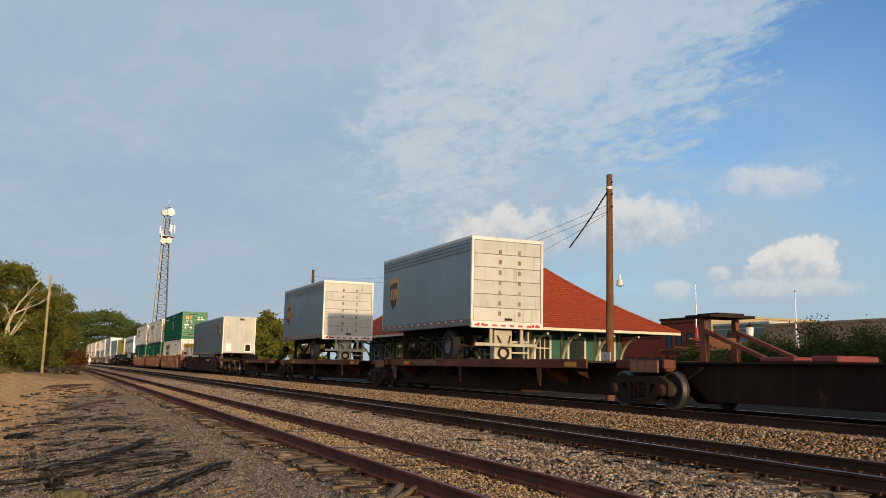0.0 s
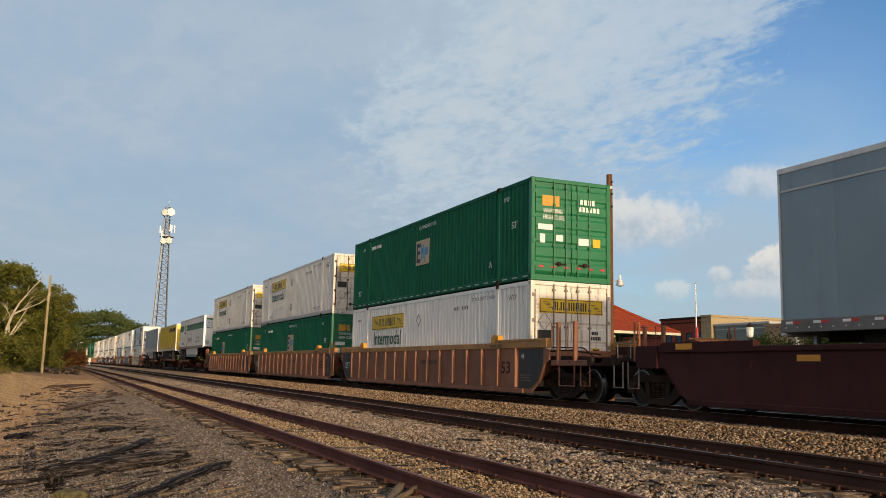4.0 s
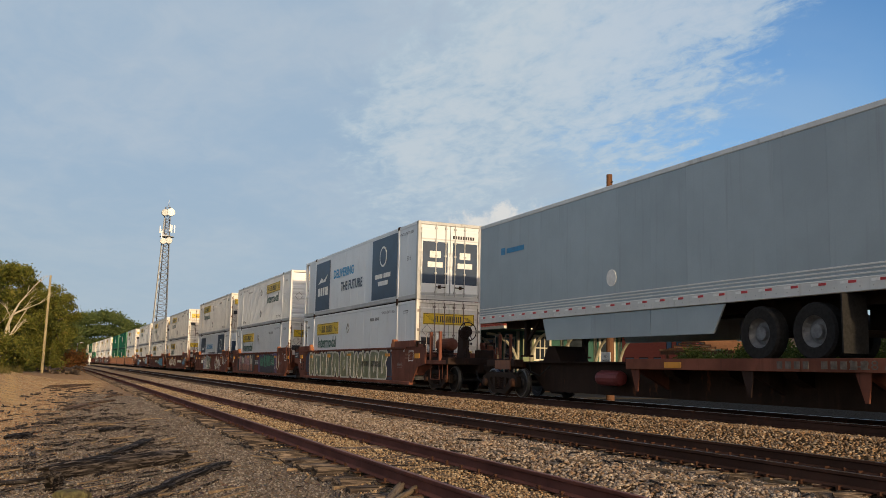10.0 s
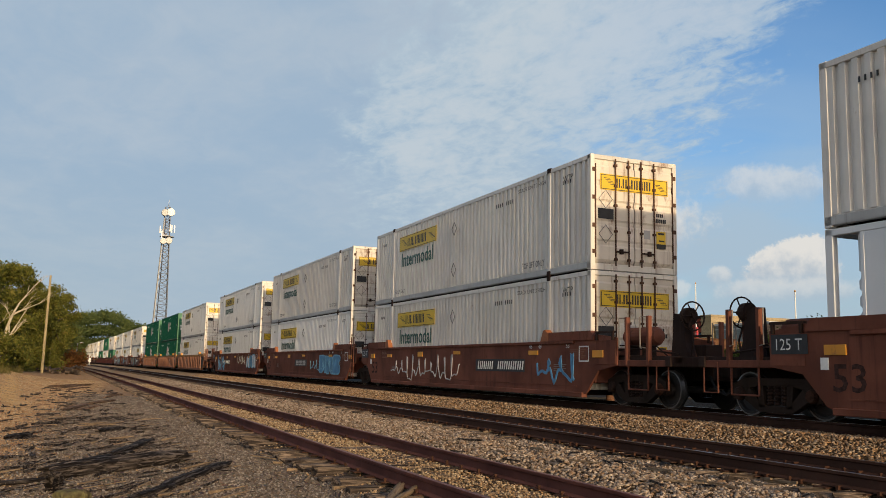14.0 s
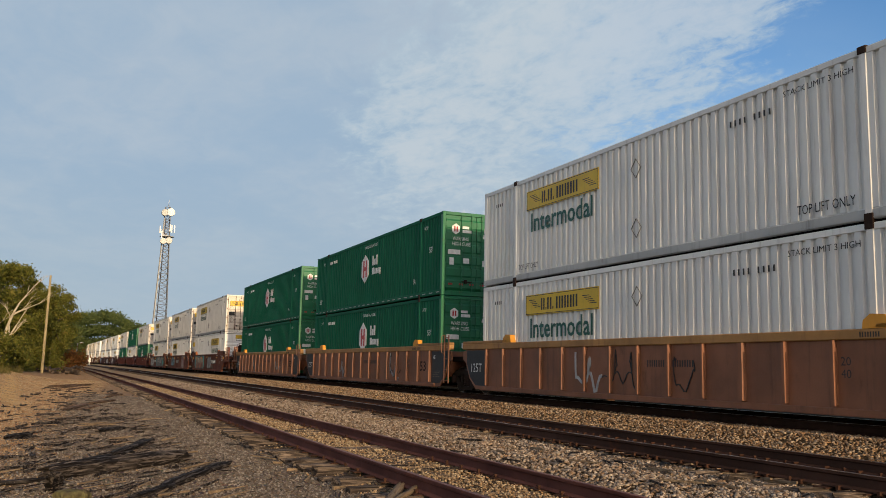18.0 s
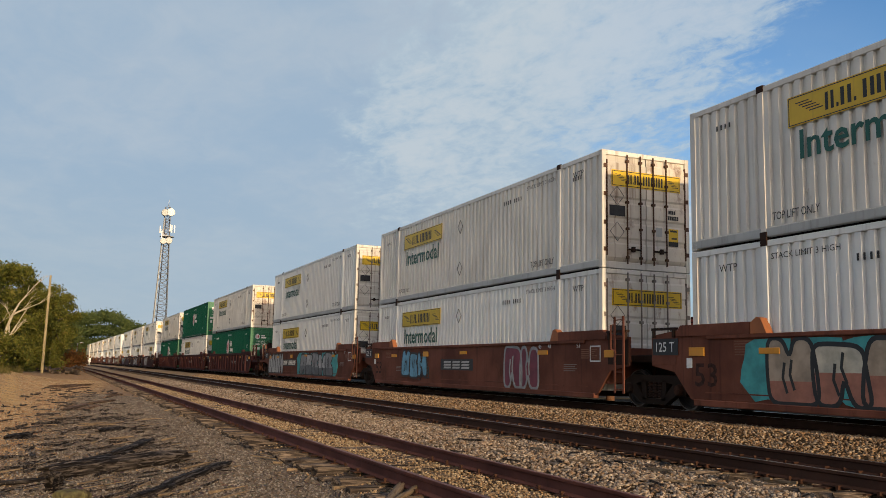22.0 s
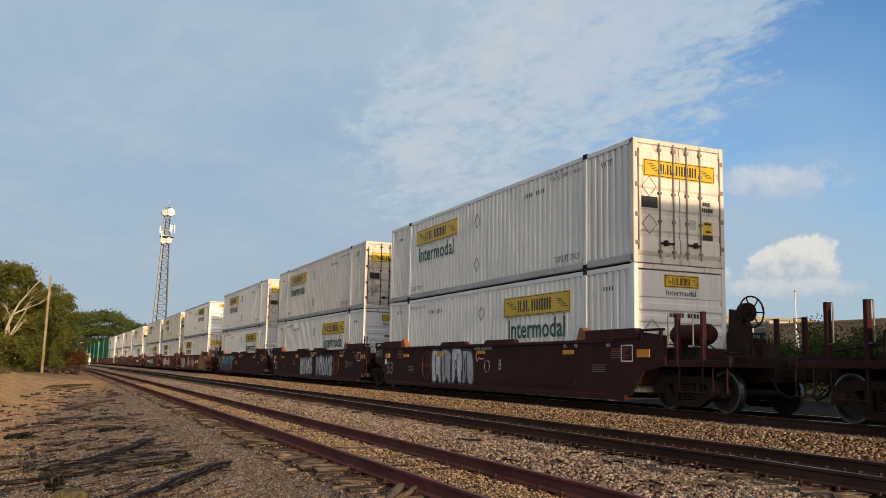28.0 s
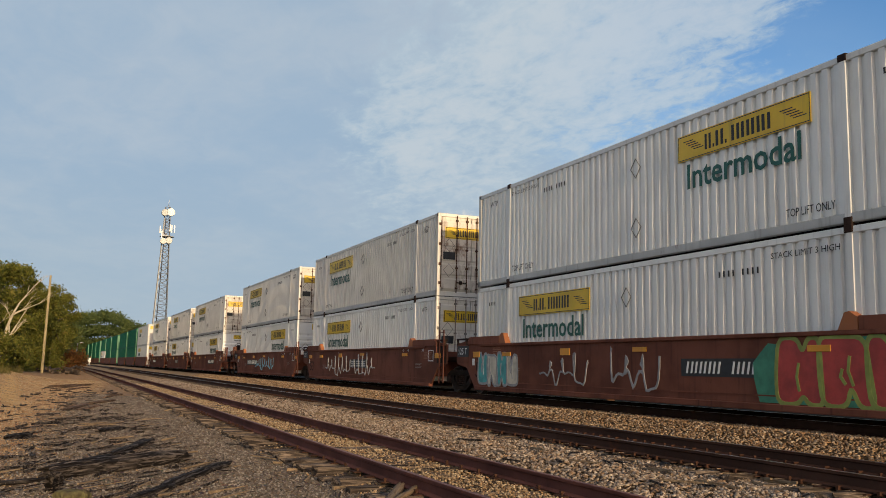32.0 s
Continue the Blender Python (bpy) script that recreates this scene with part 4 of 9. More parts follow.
def panel_container(turned=False):
    c = container_shell("shipping_container", "smooth white 53-foot container with navy panels and slogan", "container", M["white_clean"], M["rail_grey"], M["rail_grey"], 1.2, 0.006, 0.86, ribs=False, gap=0.55)
    door_pair(c, M["white_clean"], M["rail_grey"])

    def side(y, out, face):
        q = sorted((y + out * 0.002, y + out * 0.008))
        q2 = sorted((y + out * 0.007, y + out * 0.013))

        one = part("navy_panel", Shape().box(-5.9, -3.4, *q, 0.24, 2.62), M["navy"], c, "navy emblem panel")
        part("emblem", Shape().prism(((-5.45, 1.55), (-4.9, 1.85), (-4.5, 1.7), (-3.8, 1.95), (-4.2, 1.6), (-4.9, 1.62)), *q2, "y"), M["ink_white"], one)
        part("name_mark", Shape().box(-5.45, -5.1, *q2, 0.95, 1.35).box(-4.98, -4.7, *q2, 0.95, 1.35).box(-4.58, -4.3, *q2, 0.95, 1.35).box(-4.18, -3.72, *q2, 0.95, 1.35), M["ink_white"], one)
        two = part("navy_panel", Shape().box(2.95, 5.92, *q, 0.24, 2.72), M["navy"], c, "navy emblem panel")
        part("emblem", Shape().tube((4.3, q2[0], 1.95), (4.3, q2[1], 1.95), 0.42, 24), M["ink_white"], two)
        q3 = sorted((y + out * 0.012, y + out * 0.018))
        part("emblem_bars", Shape().tube((4.3, q3[0], 1.95), (4.3, q3[1], 1.95), 0.34, 24).box(4.02, 4.6, *sorted((y + out * 0.017, y + out * 0.02)), 2.0, 2.06), M["navy"], two)
        part("name_mark", Shape().box(3.35, 4.25, *q2, 1.08, 1.26).box(4.4, 5.2, *q2, 1.08, 1.26).box(3.75, 4.9, *q2, 0.78, 0.96), M["ink_white"], two)
        write_side(c, "DELIVERING", -2.75, 0.35, 1.62, 0.42, M["ink_sky"], y, out, face, 0.028)
        write_side(c, "THE FUTURE", -1.55, 1.65, 0.95, 0.42, M["navy"], y, out, face, 0.028)
        write_side(c, "53 ft", 7.0, 7.4, 1.5, 0.16, M["ink"], y, out, face)
        write_side(c, "STACK LIMIT 3 HIGH", 6.2, 7.6, 2.5, 0.11, M["ink"], y, out, face)
    mark_side(side, turned)
    x = BOX_L / 2
    for s in (-1, 1):
        a, b = sorted((s * 0.1, s * 1.1))
        p = part("navy_panel", Shape().box(x - 0.012, x - 0.004, a, b, 0.6, 2.15), M["navy"], c)
        part("name_mark", Shape().box(x - 0.005, x + 0.001, s * 0.6 - 0.3, s * 0.6 + 0.3, 1.2, 1.4).box(x - 0.005, x + 0.001, s * 0.6 - 0.22, s * 0.6 + 0.22, 1.55, 1.8), M["ink_white"], p)
    bars("unit_number", [(x - 0.012, x - 0.004, 0.1 + 0.1 * k, 0.17 + 0.1 * k, 2.3, 2.42) for k in range(9)], M["ink"], c)
    return c


# ---- running gear ----
def wheelset(parent, x, r=0.42):
    w = Shape()
    for side in (-1, 1):
        y = side * 0.755
        w.lathe(((0.0001, -0.06 * side), (0.10, -0.065 * side), (0.12, -0.02 * side), (r * 0.72, -0.015 * side), (r * 0.80, -0.05 * side), (r + 0.025, -0.07 * side), (r + 0.025, -0.04 * side), (r, -0.03 * side), (r - 0.008, 0.065 * side), (r * 0.82, 0.065 * side), (r * 0.75, 0.02 * side), (0.16, 0.03 * side), (0.13, 0.10 * side), (0.0001, 0.10 * side)), (0, y, 0), "y", 28)
    w.tube((0, -1.02, 0), (0, 1.02, 0), 0.075, 10)
    ws = part("wheelset", w, M["wheel"], parent, "pair of steel wheels on an axle", pose(x, 0, r), shade=False)
    for side in (-1, 1):
        part("tread", Shape().lathe(((r - 0.02, side * 0.70), (r + 0.004, side * 0.70), (r - 0.004, side * 0.822), (r - 0.035, side * 0.826)), (0, 0, 0), "y", 28, False), M["bright_steel"], ws)
    return ws


def bogie(parent, x, r=0.42, dark=True):
    """A two-axle truck: cast side frames, bolster with springs, axle-box covers and two wheelsets."""
    b = part("truck", Shape().box(-0.22, 0.22, -1.0, 1.0, r - 0.02, r + 0.24, 0.02), M["truck"], parent, "two-axle freight truck", pose(x, 0, 0))
    for side in (-1, 1):
        y0, y1 = sorted((side * 0.93, side * 1.07))
        s = Shape()
        s.prism(((-1.10, r - 0.12), (-1.10, r + 0.16), (-0.78, r + 0.30), (0.78, r + 0.30), (1.10, r + 0.16), (1.10, r - 0.12), (0.86, r - 0.10), (0.70, r + 0.10), (0.40, r + 0.16), (-0.40, r + 0.16), (-0.70, r + 0.10), (-0.86, r - 0.10)), y0, y1, "y")
        s.prism(((-0.86, r - 0.06), (-0.66, r + 0.12), (-0.34, r - 0.20), (0.34, r - 0.20), (0.66, r + 0.12), (0.86, r - 0.06), (0.40, r - 0.32), (-0.40, r - 0.32)), y0, y1, "y")
        for e in (-1, 1):
            s.prism(((e * 0.26, r - 0.24), (e * 0.40, r - 0.24), (e * 0.44, r + 0.2), (e * 0.30, r + 0.2)), y0, y1, "y")
        part("side_frame", s, M["truck"], b)
        coil = [(0.075 if j % 4 in (1, 2) else 0.052, -0.19 + 0.35 * j / 23) for j in range(24)]
        for i in range(3):
            part("spring", Shape().lathe(coil, (-0.17 + 0.17 * i, side * 1.0, r), "z", 8), M["rust_dark"], b)
        for e in (-1, 1):
            c = Shape().lathe(((0.02, side * 0.06), (0.10, side * 0.05), (0.13, 0.0), (0.13, -side * 0.06)), (e * 0.89, side * 1.10, r), "y", 14)
            part("bearing_cap", c, M["rust"] if e > 0 else M["rust_dark"], b)
    for e in (-0.89, 0.89):
        wheelset(b, e, r)
    return b


def ladder(parent, x, y, z0, z1, material, wide=0.36, rungs=4, along="x"):
    s = Shape()
    for d in (0, wide):
        s.box(x + d - 0.03, x + d + 0.03, y - 0.012, y + 0.012, z0, z1) if along == "x" else s.box(x - 0.012, x + 0.012, y + d - 0.03, y + d + 0.03, z0, z1)
    for i in range(rungs):
        z = z0 + 0.08 + i * (z1 - z0 - 0.16) / max(1, rungs - 1)
        s.tube((x, y, z), (x + wide, y, z), 0.012, 6) if along == "x" else s.tube((x, y, z), (x, y + wide, z), 0.012, 6)
    return part("ladder", s, material, parent)


def grab_iron(parent, x, y, z0, z1, out, material):
    s = Shape().path([(x, y, z0), (x, y + out * 0.09, z0 + 0.03), (x, y + out * 0.09, z1 - 0.03), (x, y, z1)], 0.013)
    return part("grab_iron", s, material, parent)


def brake_wheel(parent, x, y, z, material):
    s = Shape()
    n = 20
    ring = [(x, y + 0.31 * math.cos(2 * math.pi * i / n), z + 0.31 * math.sin(2 * math.pi * i / n)) for i in range(n + 1)]
    s.path(ring, 0.018, 6)
    for i in range(6):
        a = math.pi * i / 3
        s.tube((x, y, z), (x + 0.03, y + 0.30 * math.cos(a), z + 0.30 * math.sin(a)), 0.014, 6)
    s.tube((x - 0.14, y, z), (x + 0.05, y, z), 0.045, 10)
    return part("brake_wheel", s, material, parent, "spoked hand-brake wheel")


def well_unit(style, role):
    """One well of a three-unit car. role: lead (coupler ahead, at +x), mid, tail (coupler behind)."""
    skin = {"orange": M["orange"], "brown": M["brown_car"], "maroon": M["maroon_car"], "ribbed_maroon": M["maroon_car"]}[style]
    ribbed = style in ("orange", "ribbed_maroon")
    what = {"orange": "faded orange-yellow ribbed well car", "brown": "red-brown smooth-sided well car with graffiti", "maroon": "dark maroon smooth-sided well car", "ribbed_maroon": "dark maroon ribbed well car"}[style]
    c = empty("well_car", what + " on the main track", "railcar", "well cars of the train")
    W = 1.40
    for side in (-1, 1):
        a, b = sorted((side * W, side * (W - 0.05)))
        s = Shape()
        if ribbed:
            s.prism(((-8.30, 0.17), (8.30, 0.17), (8.75, 0.48), (9.05, 0.96), (9.25, 1.05), (9.25, 1.30), (8.9, 1.36), (-8.9, 1.36), (-9.25, 1.30), (-9.25, 1.05), (-9.05, 0.96), (-8.75, 0.48)), a, b, "y")
        else:
            s.prism(((-7.75, 0.17), (7.75, 0.17), (8.05, 0.28), (8.55, 0.80), (9.3, 0.92), (9.3, 1.55), (8.35, 1.66), (7.6, 1.66), (7.45, 1.50), (-7.45, 1.50), (-7.6, 1.66), (-8.35, 1.66), (-9.3, 1.55), (-9.3, 0.92), (-8.55, 0.80), (-8.05, 0.28)), a, b, "y")
        sheet = part("side_sheet", s, skin, c)
        lo, hi = sorted((side * (W + 0.05), side * (W - 0.12)))
        if ribbed:
            part("top_chord", Shape().box(-9.2, 9.2, lo, hi, 1.36, 1.53, 0.015), M["chord_orange"] if style == "orange" else skin, c)
            for e in (-1, 1):
                x0, x1 = sorted((e * 6.2, e * 9.2))
                part("chord_cap", Shape().box(x0, x1, lo, hi, 1.53, 1.61, 0.01), M["chord_orange"] if style == "orange" else skin, c)
                x0, x1 = sorted((e * 5.95, e * 6.45))
                part("container_guide", Shape().prism(((x0, 1.53), (x1, 1.53), (x1 - 0.06, 1.74), (x0 + 0.16, 1.76), (x0 + 0.02, 1.66)), lo, hi, "y"), M["orange_bright"] if style == "orange" else skin, c, "bright container guide" if style == "orange" else "")
        else:
            part("top_chord", Shape().box(-7.5, 7.5, lo, hi, 1.44, 1.52, 0.012), skin, c)
            for e in (-1, 1):
                part("container_guide", Shape().prism(((e * 5.88, 1.52), (e * 6.28, 1.52), (e * 6.28, 1.72), (e * 6.12, 1.82), (e * 6.02, 1.80)), lo, hi, "y"), M["guide"], c, "worn orange-brown container guide")
                part("chord_block", Shape().prism(((e * 6.30, 1.52), (e * 8.42, 1.52), (e * 8.42, 1.60), (e * 8.28, 1.74), (e * 6.30, 1.74)), lo, hi, "y"), skin, c, "raised chord block")
                part("end_rail", Shape().box(*sorted((e * 8.46, e * 9.25)), lo, lo + 0.09, 1.66, 1.71).box(*sorted((e * 8.50, e * 8.56)), lo, lo + 0.05, 1.5, 1.66).box(*sorted((e * 9.16, e * 9.22)), lo, lo + 0.05, 1.5, 1.66), M["rust_dark"], c)
        part("bottom_chord", Shape().box(-7.9, 7.9, lo, hi, 0.15, 0.27, 0.012), skin, c)
        if ribbed:
            for i in range(15):
                x = -7.5 + 15.0 * i / 14
                wide = 0.09 if i not in (4, 10) else 0.17
                r = Shape().prism(((x - wide / 2, side * W), (x + wide / 2, side * W), (x + wide * 0.36, side * (W + 0.085)), (x - wide * 0.36, side * (W + 0.085))), 0.30, 1.36, "z")
                part("rib", r, skin, sheet)
    part("floor", Shape().box(-7.8, 7.8, -0.35, 0.35, 0.2, 0.32).box(-7.7, -7.2, -1.35, 1.35, 0.2, 0.32).box(7.2, 7.7, -1.35, 1.35, 0.2, 0.32).box(-0.4, 0.4, -1.35, 1.35, 0.2, 0.32), M["rust_dark"], c)
    # end bulkheads and the platforms over the trucks
    for e in (-1, 1):
        x0, x1 = sorted((e * 8.15, e * 8.35))
        part("bulkhead", Shape().box(x0, x1, -1.34, 1.34, 0.5, 1.34, 0.02), skin, c)
        x0, x1 = sorted((e * 8.3, e * 9.55))
        part("end_platform", Shape().box(x0, x1, -0.95, 0.95, 1.0, 1.16, 0.015).box(min(x0, x1), max(x0, x1), -0.32, 0.32, 0.72, 1.0), M["rust_dark"], c)
    y = -W - 0.06
    outer = {"lead": 1, "tail": -1, "mid": 0}[role]
    rail = M["orange"] if style == "orange" else M["brown_car"] if style == "brown" else M["maroon_car"]
    bogie(c, -9.7 if role != "tail" else -9.55)
    if role == "lead":
        bogie(c, 9.55)
    if outer:
        e = outer
        x0, x1 = sorted((e * 9.3, e * 11.25))
        part("coupler_platform", Shape().box(x0, x1, -0.30, 0.30, 0.62, 1.02, 0.02).box(x0, x1, -1.3, -1.1, 0.98, 1.10).box(x0, x1, 1.1, 1.3, 0.98, 1.10).box(*sorted((e * 11.05, e * 11.25)), -1.4, 1.4, 0.90, 1.12, 0.015).box(*sorted((e * 9.3, e * 11.2)), -1.05, 1.05, 1.0, 1.05), M["rust_dark"], c, "end platform with walkway")
        part("coupler", Shape().box(*sorted((e * 11.2, e * 11.72)), -0.1, 0.1, 0.70, 0.92, 0.03).box(*sorted((e * 11.55, e * 11.86)), -0.17, 0.12, 0.66, 0.96, 0.04), M["truck"], c, "knuckle coupler")
        part("air_hose", Shape().path([(e * 11.2, -0.35, 0.72), (e * 11.4, -0.36, 0.45), (e * 11.65, -0.34, 0.34), (e * 11.8, -0.32, 0.42)], 0.028), M["tyre"], c)
        for yy in (-1.33, 1.33):
            for xx in (9.62, 10.42):
                post = part("corner_post", Shape().box(e * xx - 0.045, e * xx + 0.045, yy - 0.05, yy + 0.05, 0.92, 2.0, 0.01), rail, c, "upright end post")
                part("grab_iron", Shape().path([(e * (xx - 0.05), yy - 0.04, 1.98), (e * (xx - 0.20), yy - 0.09, 1.98), (e * (xx - 0.20), yy - 0.09, 1.32), (e * (xx - 0.05), yy - 0.04, 1.30)], 0.014), M["rod"] if style != "orange" else rail, post, "worn bare grab iron")
            part("step", Shape().path([(e * 9.66, yy, 0.95), (e * 9.66, yy, 0.40), (e * 10.38, yy, 0.40), (e * 10.38, yy, 0.95)], 0.022), rail, c, "square sill step")
            part("side_rail", Shape().box(*sorted((e * 9.3, e * 11.2)), yy - 0.04, yy + 0.04, 0.90, 1.04, 0.01), skin, c)
        part("step", Shape().path([(e * 10.72, -1.36, 1.0), (e * 10.72, -1.36, 0.42), (e * 11.12, -1.36, 0.42), (e * 11.12, -1.36, 1.0)], 0.018), rail, c, "sill step")
        if style == "brown" or (role == "lead" and style != "orange"):
            stand = part("brake_stand", Shape().prism(((e * 10.30, 1.05), (e * 10.95, 1.05), (e * 10.80, 1.42), (e * 10.74, 2.02), (e * 10.40, 2.08), (e * 10.36, 1.5)), -0.66, -0.44, "y"), M["rust_dark"], c, "hand-brake stand")
            part("gear_box", Shape().tube((e * 10.70, -0.55, 2.0), (e * 10.86, -0.55, 2.0), 0.19, 16), M["rust_dark"], stand, "round brake gear box")
            brake_wheel(c, e * 10.92, -0.55, 2.0, M["rust_dark"])
            part("brake_chain", Shape().path([(e * 10.9, -0.55, 1.75), (e * 10.98, -0.6, 1.45), (e * 10.9, -0.6, 1.1)], 0.02), M["rust_dark"], c)
            tank = Shape().lathe(((0.03, -0.64), (0.16, -0.60), (0.22, -0.50), (0.22, 0.50), (0.16, 0.60), (0.03, 0.64)), (e * 9.15, -0.55, 1.60), "x", 16)
            part("air_reservoir", tank, skin, c, "cylindrical air reservoir", shade=False)
            for dx in (-0.32, 0.32):
                part("reservoir_bracket", Shape().box(e * 9.05 + dx - 0.04, e * 9.05 + dx + 0.04, -0.72, -0.38, 1.1, 1.45), M["rust_dark"], c)
        part("valve_box", Shape().box(*sorted((e * 9.9, e * 10.4)), 0.2, 0.7, 1.05, 1.42, 0.02), M["rust_dark"], c)
        part("piping", Shape().path([(e * 8.4, -1.0, 1.28), (e * 9.6, -1.02, 1.3), (e * 10.9, -0.9, 1.18)], 0.02).path([(e * 8.4, -0.8, 1.4), (e * 10.0, -0.82, 1.36), (e * 10.2, -0.6, 1.1)], 0.016), M["rust_dark"], c)
    for e in ((-1, 1) if role == "mid" else (-outer,)):
        if e > 0:
            lad = ladder(c, e * 9.0 - 0.17, y - 0.01, 0.30, 1.85 if style == "orange" else 2.02, rail, 0.34, 5)
            grab_iron(lad, e * 9.0 - 0.17, y - 0.02, 1.25, 1.85, -1, rail)
        part("articulation", Shape().box(*sorted((e * 9.3, e * 9.75)), -0.28, 0.28, 0.75, 1.08, 0.03).tube((e * 9.7, 0, 0.6), (e * 9.7, 0, 1.2), 0.24, 14), M["truck"], c, "articulated connector")
    # markings
    yy = (-W - 0.006, -W - 0.001)
    if style == "orange":
        for e in (-1, 1):
            p = part("data_panel", Shape().prism(((e * 7.62, 1.33), (e * 8.95, 1.33), (e * 8.95, 0.94), (e * 8.68, 0.50), (e * 8.3, 0.28), (e * 7.62, 0.28)), *yy, "y"), M["ink"], c, "black data panel")
        letters("lettering", "125T", 0.26, M["ink_white"], c, on_side(-8.6, 0.68, -W - 0.010, FRONT), 0.72)
        letters("lettering", "53", 0.34, M["ink_old"], c, on_side(6.55, 0.66, -W - 0.005, FRONT), 0.55, bold=0.012)
        number_strokes("car_number", 0.3, 10, 0.155, 0.90, 1.04, -W - 0.001, M["ink"], c, slant=0.0)
        number_strokes("car_number", 5.9, 8, 0.10, 1.40, 1.48, -W - 0.051, M["ink"], c, slant=0.0)
        letters("lettering", "48", 0.13, M["ink_white"], c, on_side(7.75, 1.08, -W - 0.010, FRONT), 0.18)
        bars("stencil_lines", [(7.7, 8.3 - 0.1 * (k % 2), -W - 0.012, -W - 0.005, 0.62 - 0.07 * k, 0.65 - 0.07 * k) for k in range(3)], M["ink_dim"], c)
        for k, w in enumerate(("20", "40")):
            letters("lettering", w, 0.14, M["ink"], c, on_side(5.55, 0.95 - 0.2 * k, -W - 0.090, FRONT), 0.2)
    else:
        for x0, z0, w, h in ((5.2, 1.18, 0.5, 0.11), (-6.1, 1.15, 0.5, 0.11), (0.2, 1.22, 0.5, 0.10)):
            part("reflective_plate", Shape().box(x0, x0 + w, -W - 0.030, -W - 0.001, z0, z0 + h, 0.004), M["orange_bright"], c, "yellow reflective plate")
        nx = {"lead": 1.85, "mid": -1.35, "tail": -4.75}[role]
        if style == "brown":
            dark = part("number_panel", Shape().box(nx, nx + 3.1 if role != "mid" else nx + 2.5, *yy, 0.72, 1.07), M["ink"], c, "dark panel with light strokes")
            if role == "mid":
                for k in range(3):
                    x = nx + 0.25 + 0.7 * k
                    for q in range(3):
                        part("emblem_stroke", Shape().prism(((x, 0.77 + 0.09 * q), (x + 0.56, 0.77 + 0.09 * q), (x + 0.60, 0.83 + 0.09 * q), (x + 0.04, 0.83 + 0.09 * q)), -W - 0.010, -W - 0.005, "y"), M["rail_grey"], dark)
            else:
                number_strokes("car_number", nx + 0.15, 11, 0.265, 0.78, 1.01, -W - 0.006, M["ink_white"], dark)
        elif style == "maroon":
            a = {"lead": -0.05, "mid": 0.0, "tail": 0.3}[role]
            number_strokes("car_number", a, 12, 0.10, 1.34, 1.43, -W - 0.001, M["rail_grey"], c, slant=0.0)
            letters("lettering", {"lead": "B", "mid": "C", "tail": "A"}[role], 0.30, M["rail_grey"], c, on_side({"lead": 1.62, "mid": -3.42, "tail": -1.48}[role], 0.76, -W - 0.005, FRONT), 0.17, bold=0.01)
            x = {"lead": 0.85, "mid": 6.2, "tail": -0.8}[role]
            part("inspection_ring", Shape().path([(x + 0.16 * math.cos(k * math.pi / 8), -W - 0.003, 0.86 + 0.18 * math.sin(k * math.pi / 8)) for k in range(17)], 0.012, 4), M["rod"], c)
            if role != "tail":
                x = {"lead": -3.85, "mid": 4.62}[role]
                part("old_emblem", Shape().path([(x + 0.38 * math.cos(k * math.pi / 10), -W - 0.003, 0.86 + 0.48 * math.sin(k * math.pi / 10)) for k in range(21)], 0.03, 4).box(x - 0.06, x + 0.06, -W - 0.005, -W - 0.001, 0.45, 1.27).box(x - 0.32, x + 0.32, -W - 0.0045, -W - 0.0015, 0.80, 0.92), M["faded_emblem"], c, "faded tan ring emblem")
            for x0 in (-2.6, 0.7):
                part("chord_plate", Shape().prism(((x0, 1.52), (x0 + 2.0, 1.52), (x0 + 1.85, 1.62), (x0 + 0.15, 1.62)), -W - 0.05, -W + 0.1, "y"), skin, c)
        else:
            number_strokes("car_number", nx, 10, 0.2, 0.80, 0.98, -W - 0.001, M["rail_grey"], c)
        letters("lettering", "53", 0.46, M["ink_old"] if style == "brown" else M["rod"], c, on_side(-7.9, 0.52, -W - 0.008, FRONT), 0.66, bold=0.012)
        for x0, z0 in ((-8.05, 1.12), (8.33, 1.10), (-2.9, 1.16)):
            part("reflective_plate", Shape().box(x0, x0 + 0.45, -W - 0.030, -W - 0.001, z0, z0 + 0.17, 0.004), M["orange_bright"], c, "yellow reflective plate")
        seam = (-W - 0.014, -W - 0.004)
        for x0 in (-9.28, 8.47):
            part("end_panel", Shape().box(x0, x0 + 0.8, *seam, 0.94, 1.5, 0.004), M["rust_dark"] if x0 > 0 and role != "lead" else skin, c, "bolted end panel")
        part("lower_seam", Shape().box(-7.6, 7.6, *seam, 0.40, 0.425), skin, c)
        bars("stencil_lines", [(-6.75, -6.3 + 0.05 * (k % 3), *yy, 1.38 - 0.05 * k, 1.40 - 0.05 * k) for k in range(6)] + [(7.3, 8.0 - 0.07 * (k % 3), *yy, 1.28 - 0.05 * k, 1.30 - 0.05 * k) for k in range(5)], M["orange"], c, "faded stencilled lines")
        part("service_tag", Shape().box(-8.15, -7.98, *yy, 0.88, 1.08), M["ink_white"], c)
        data = part("data_panel", Shape().box(-9.24, -8.40, -W - 0.020, -W - 0.015, 1.14, 1.48), M["ink"], c, "black data panel")
        letters("lettering", "125 T", 0.20, M["ink_white"], data, on_side(-9.12, 1.21, -W - 0.024, FRONT), 0.6)
        for x in (5.2, 5.7, 7.1):
            letters("lettering", {5.2: "45", 5.7: "48", 7.1: "53"}[x], 0.12, M["ink_white"], c, on_side(x, 1.34, -W - 0.005, FRONT), 0.16)
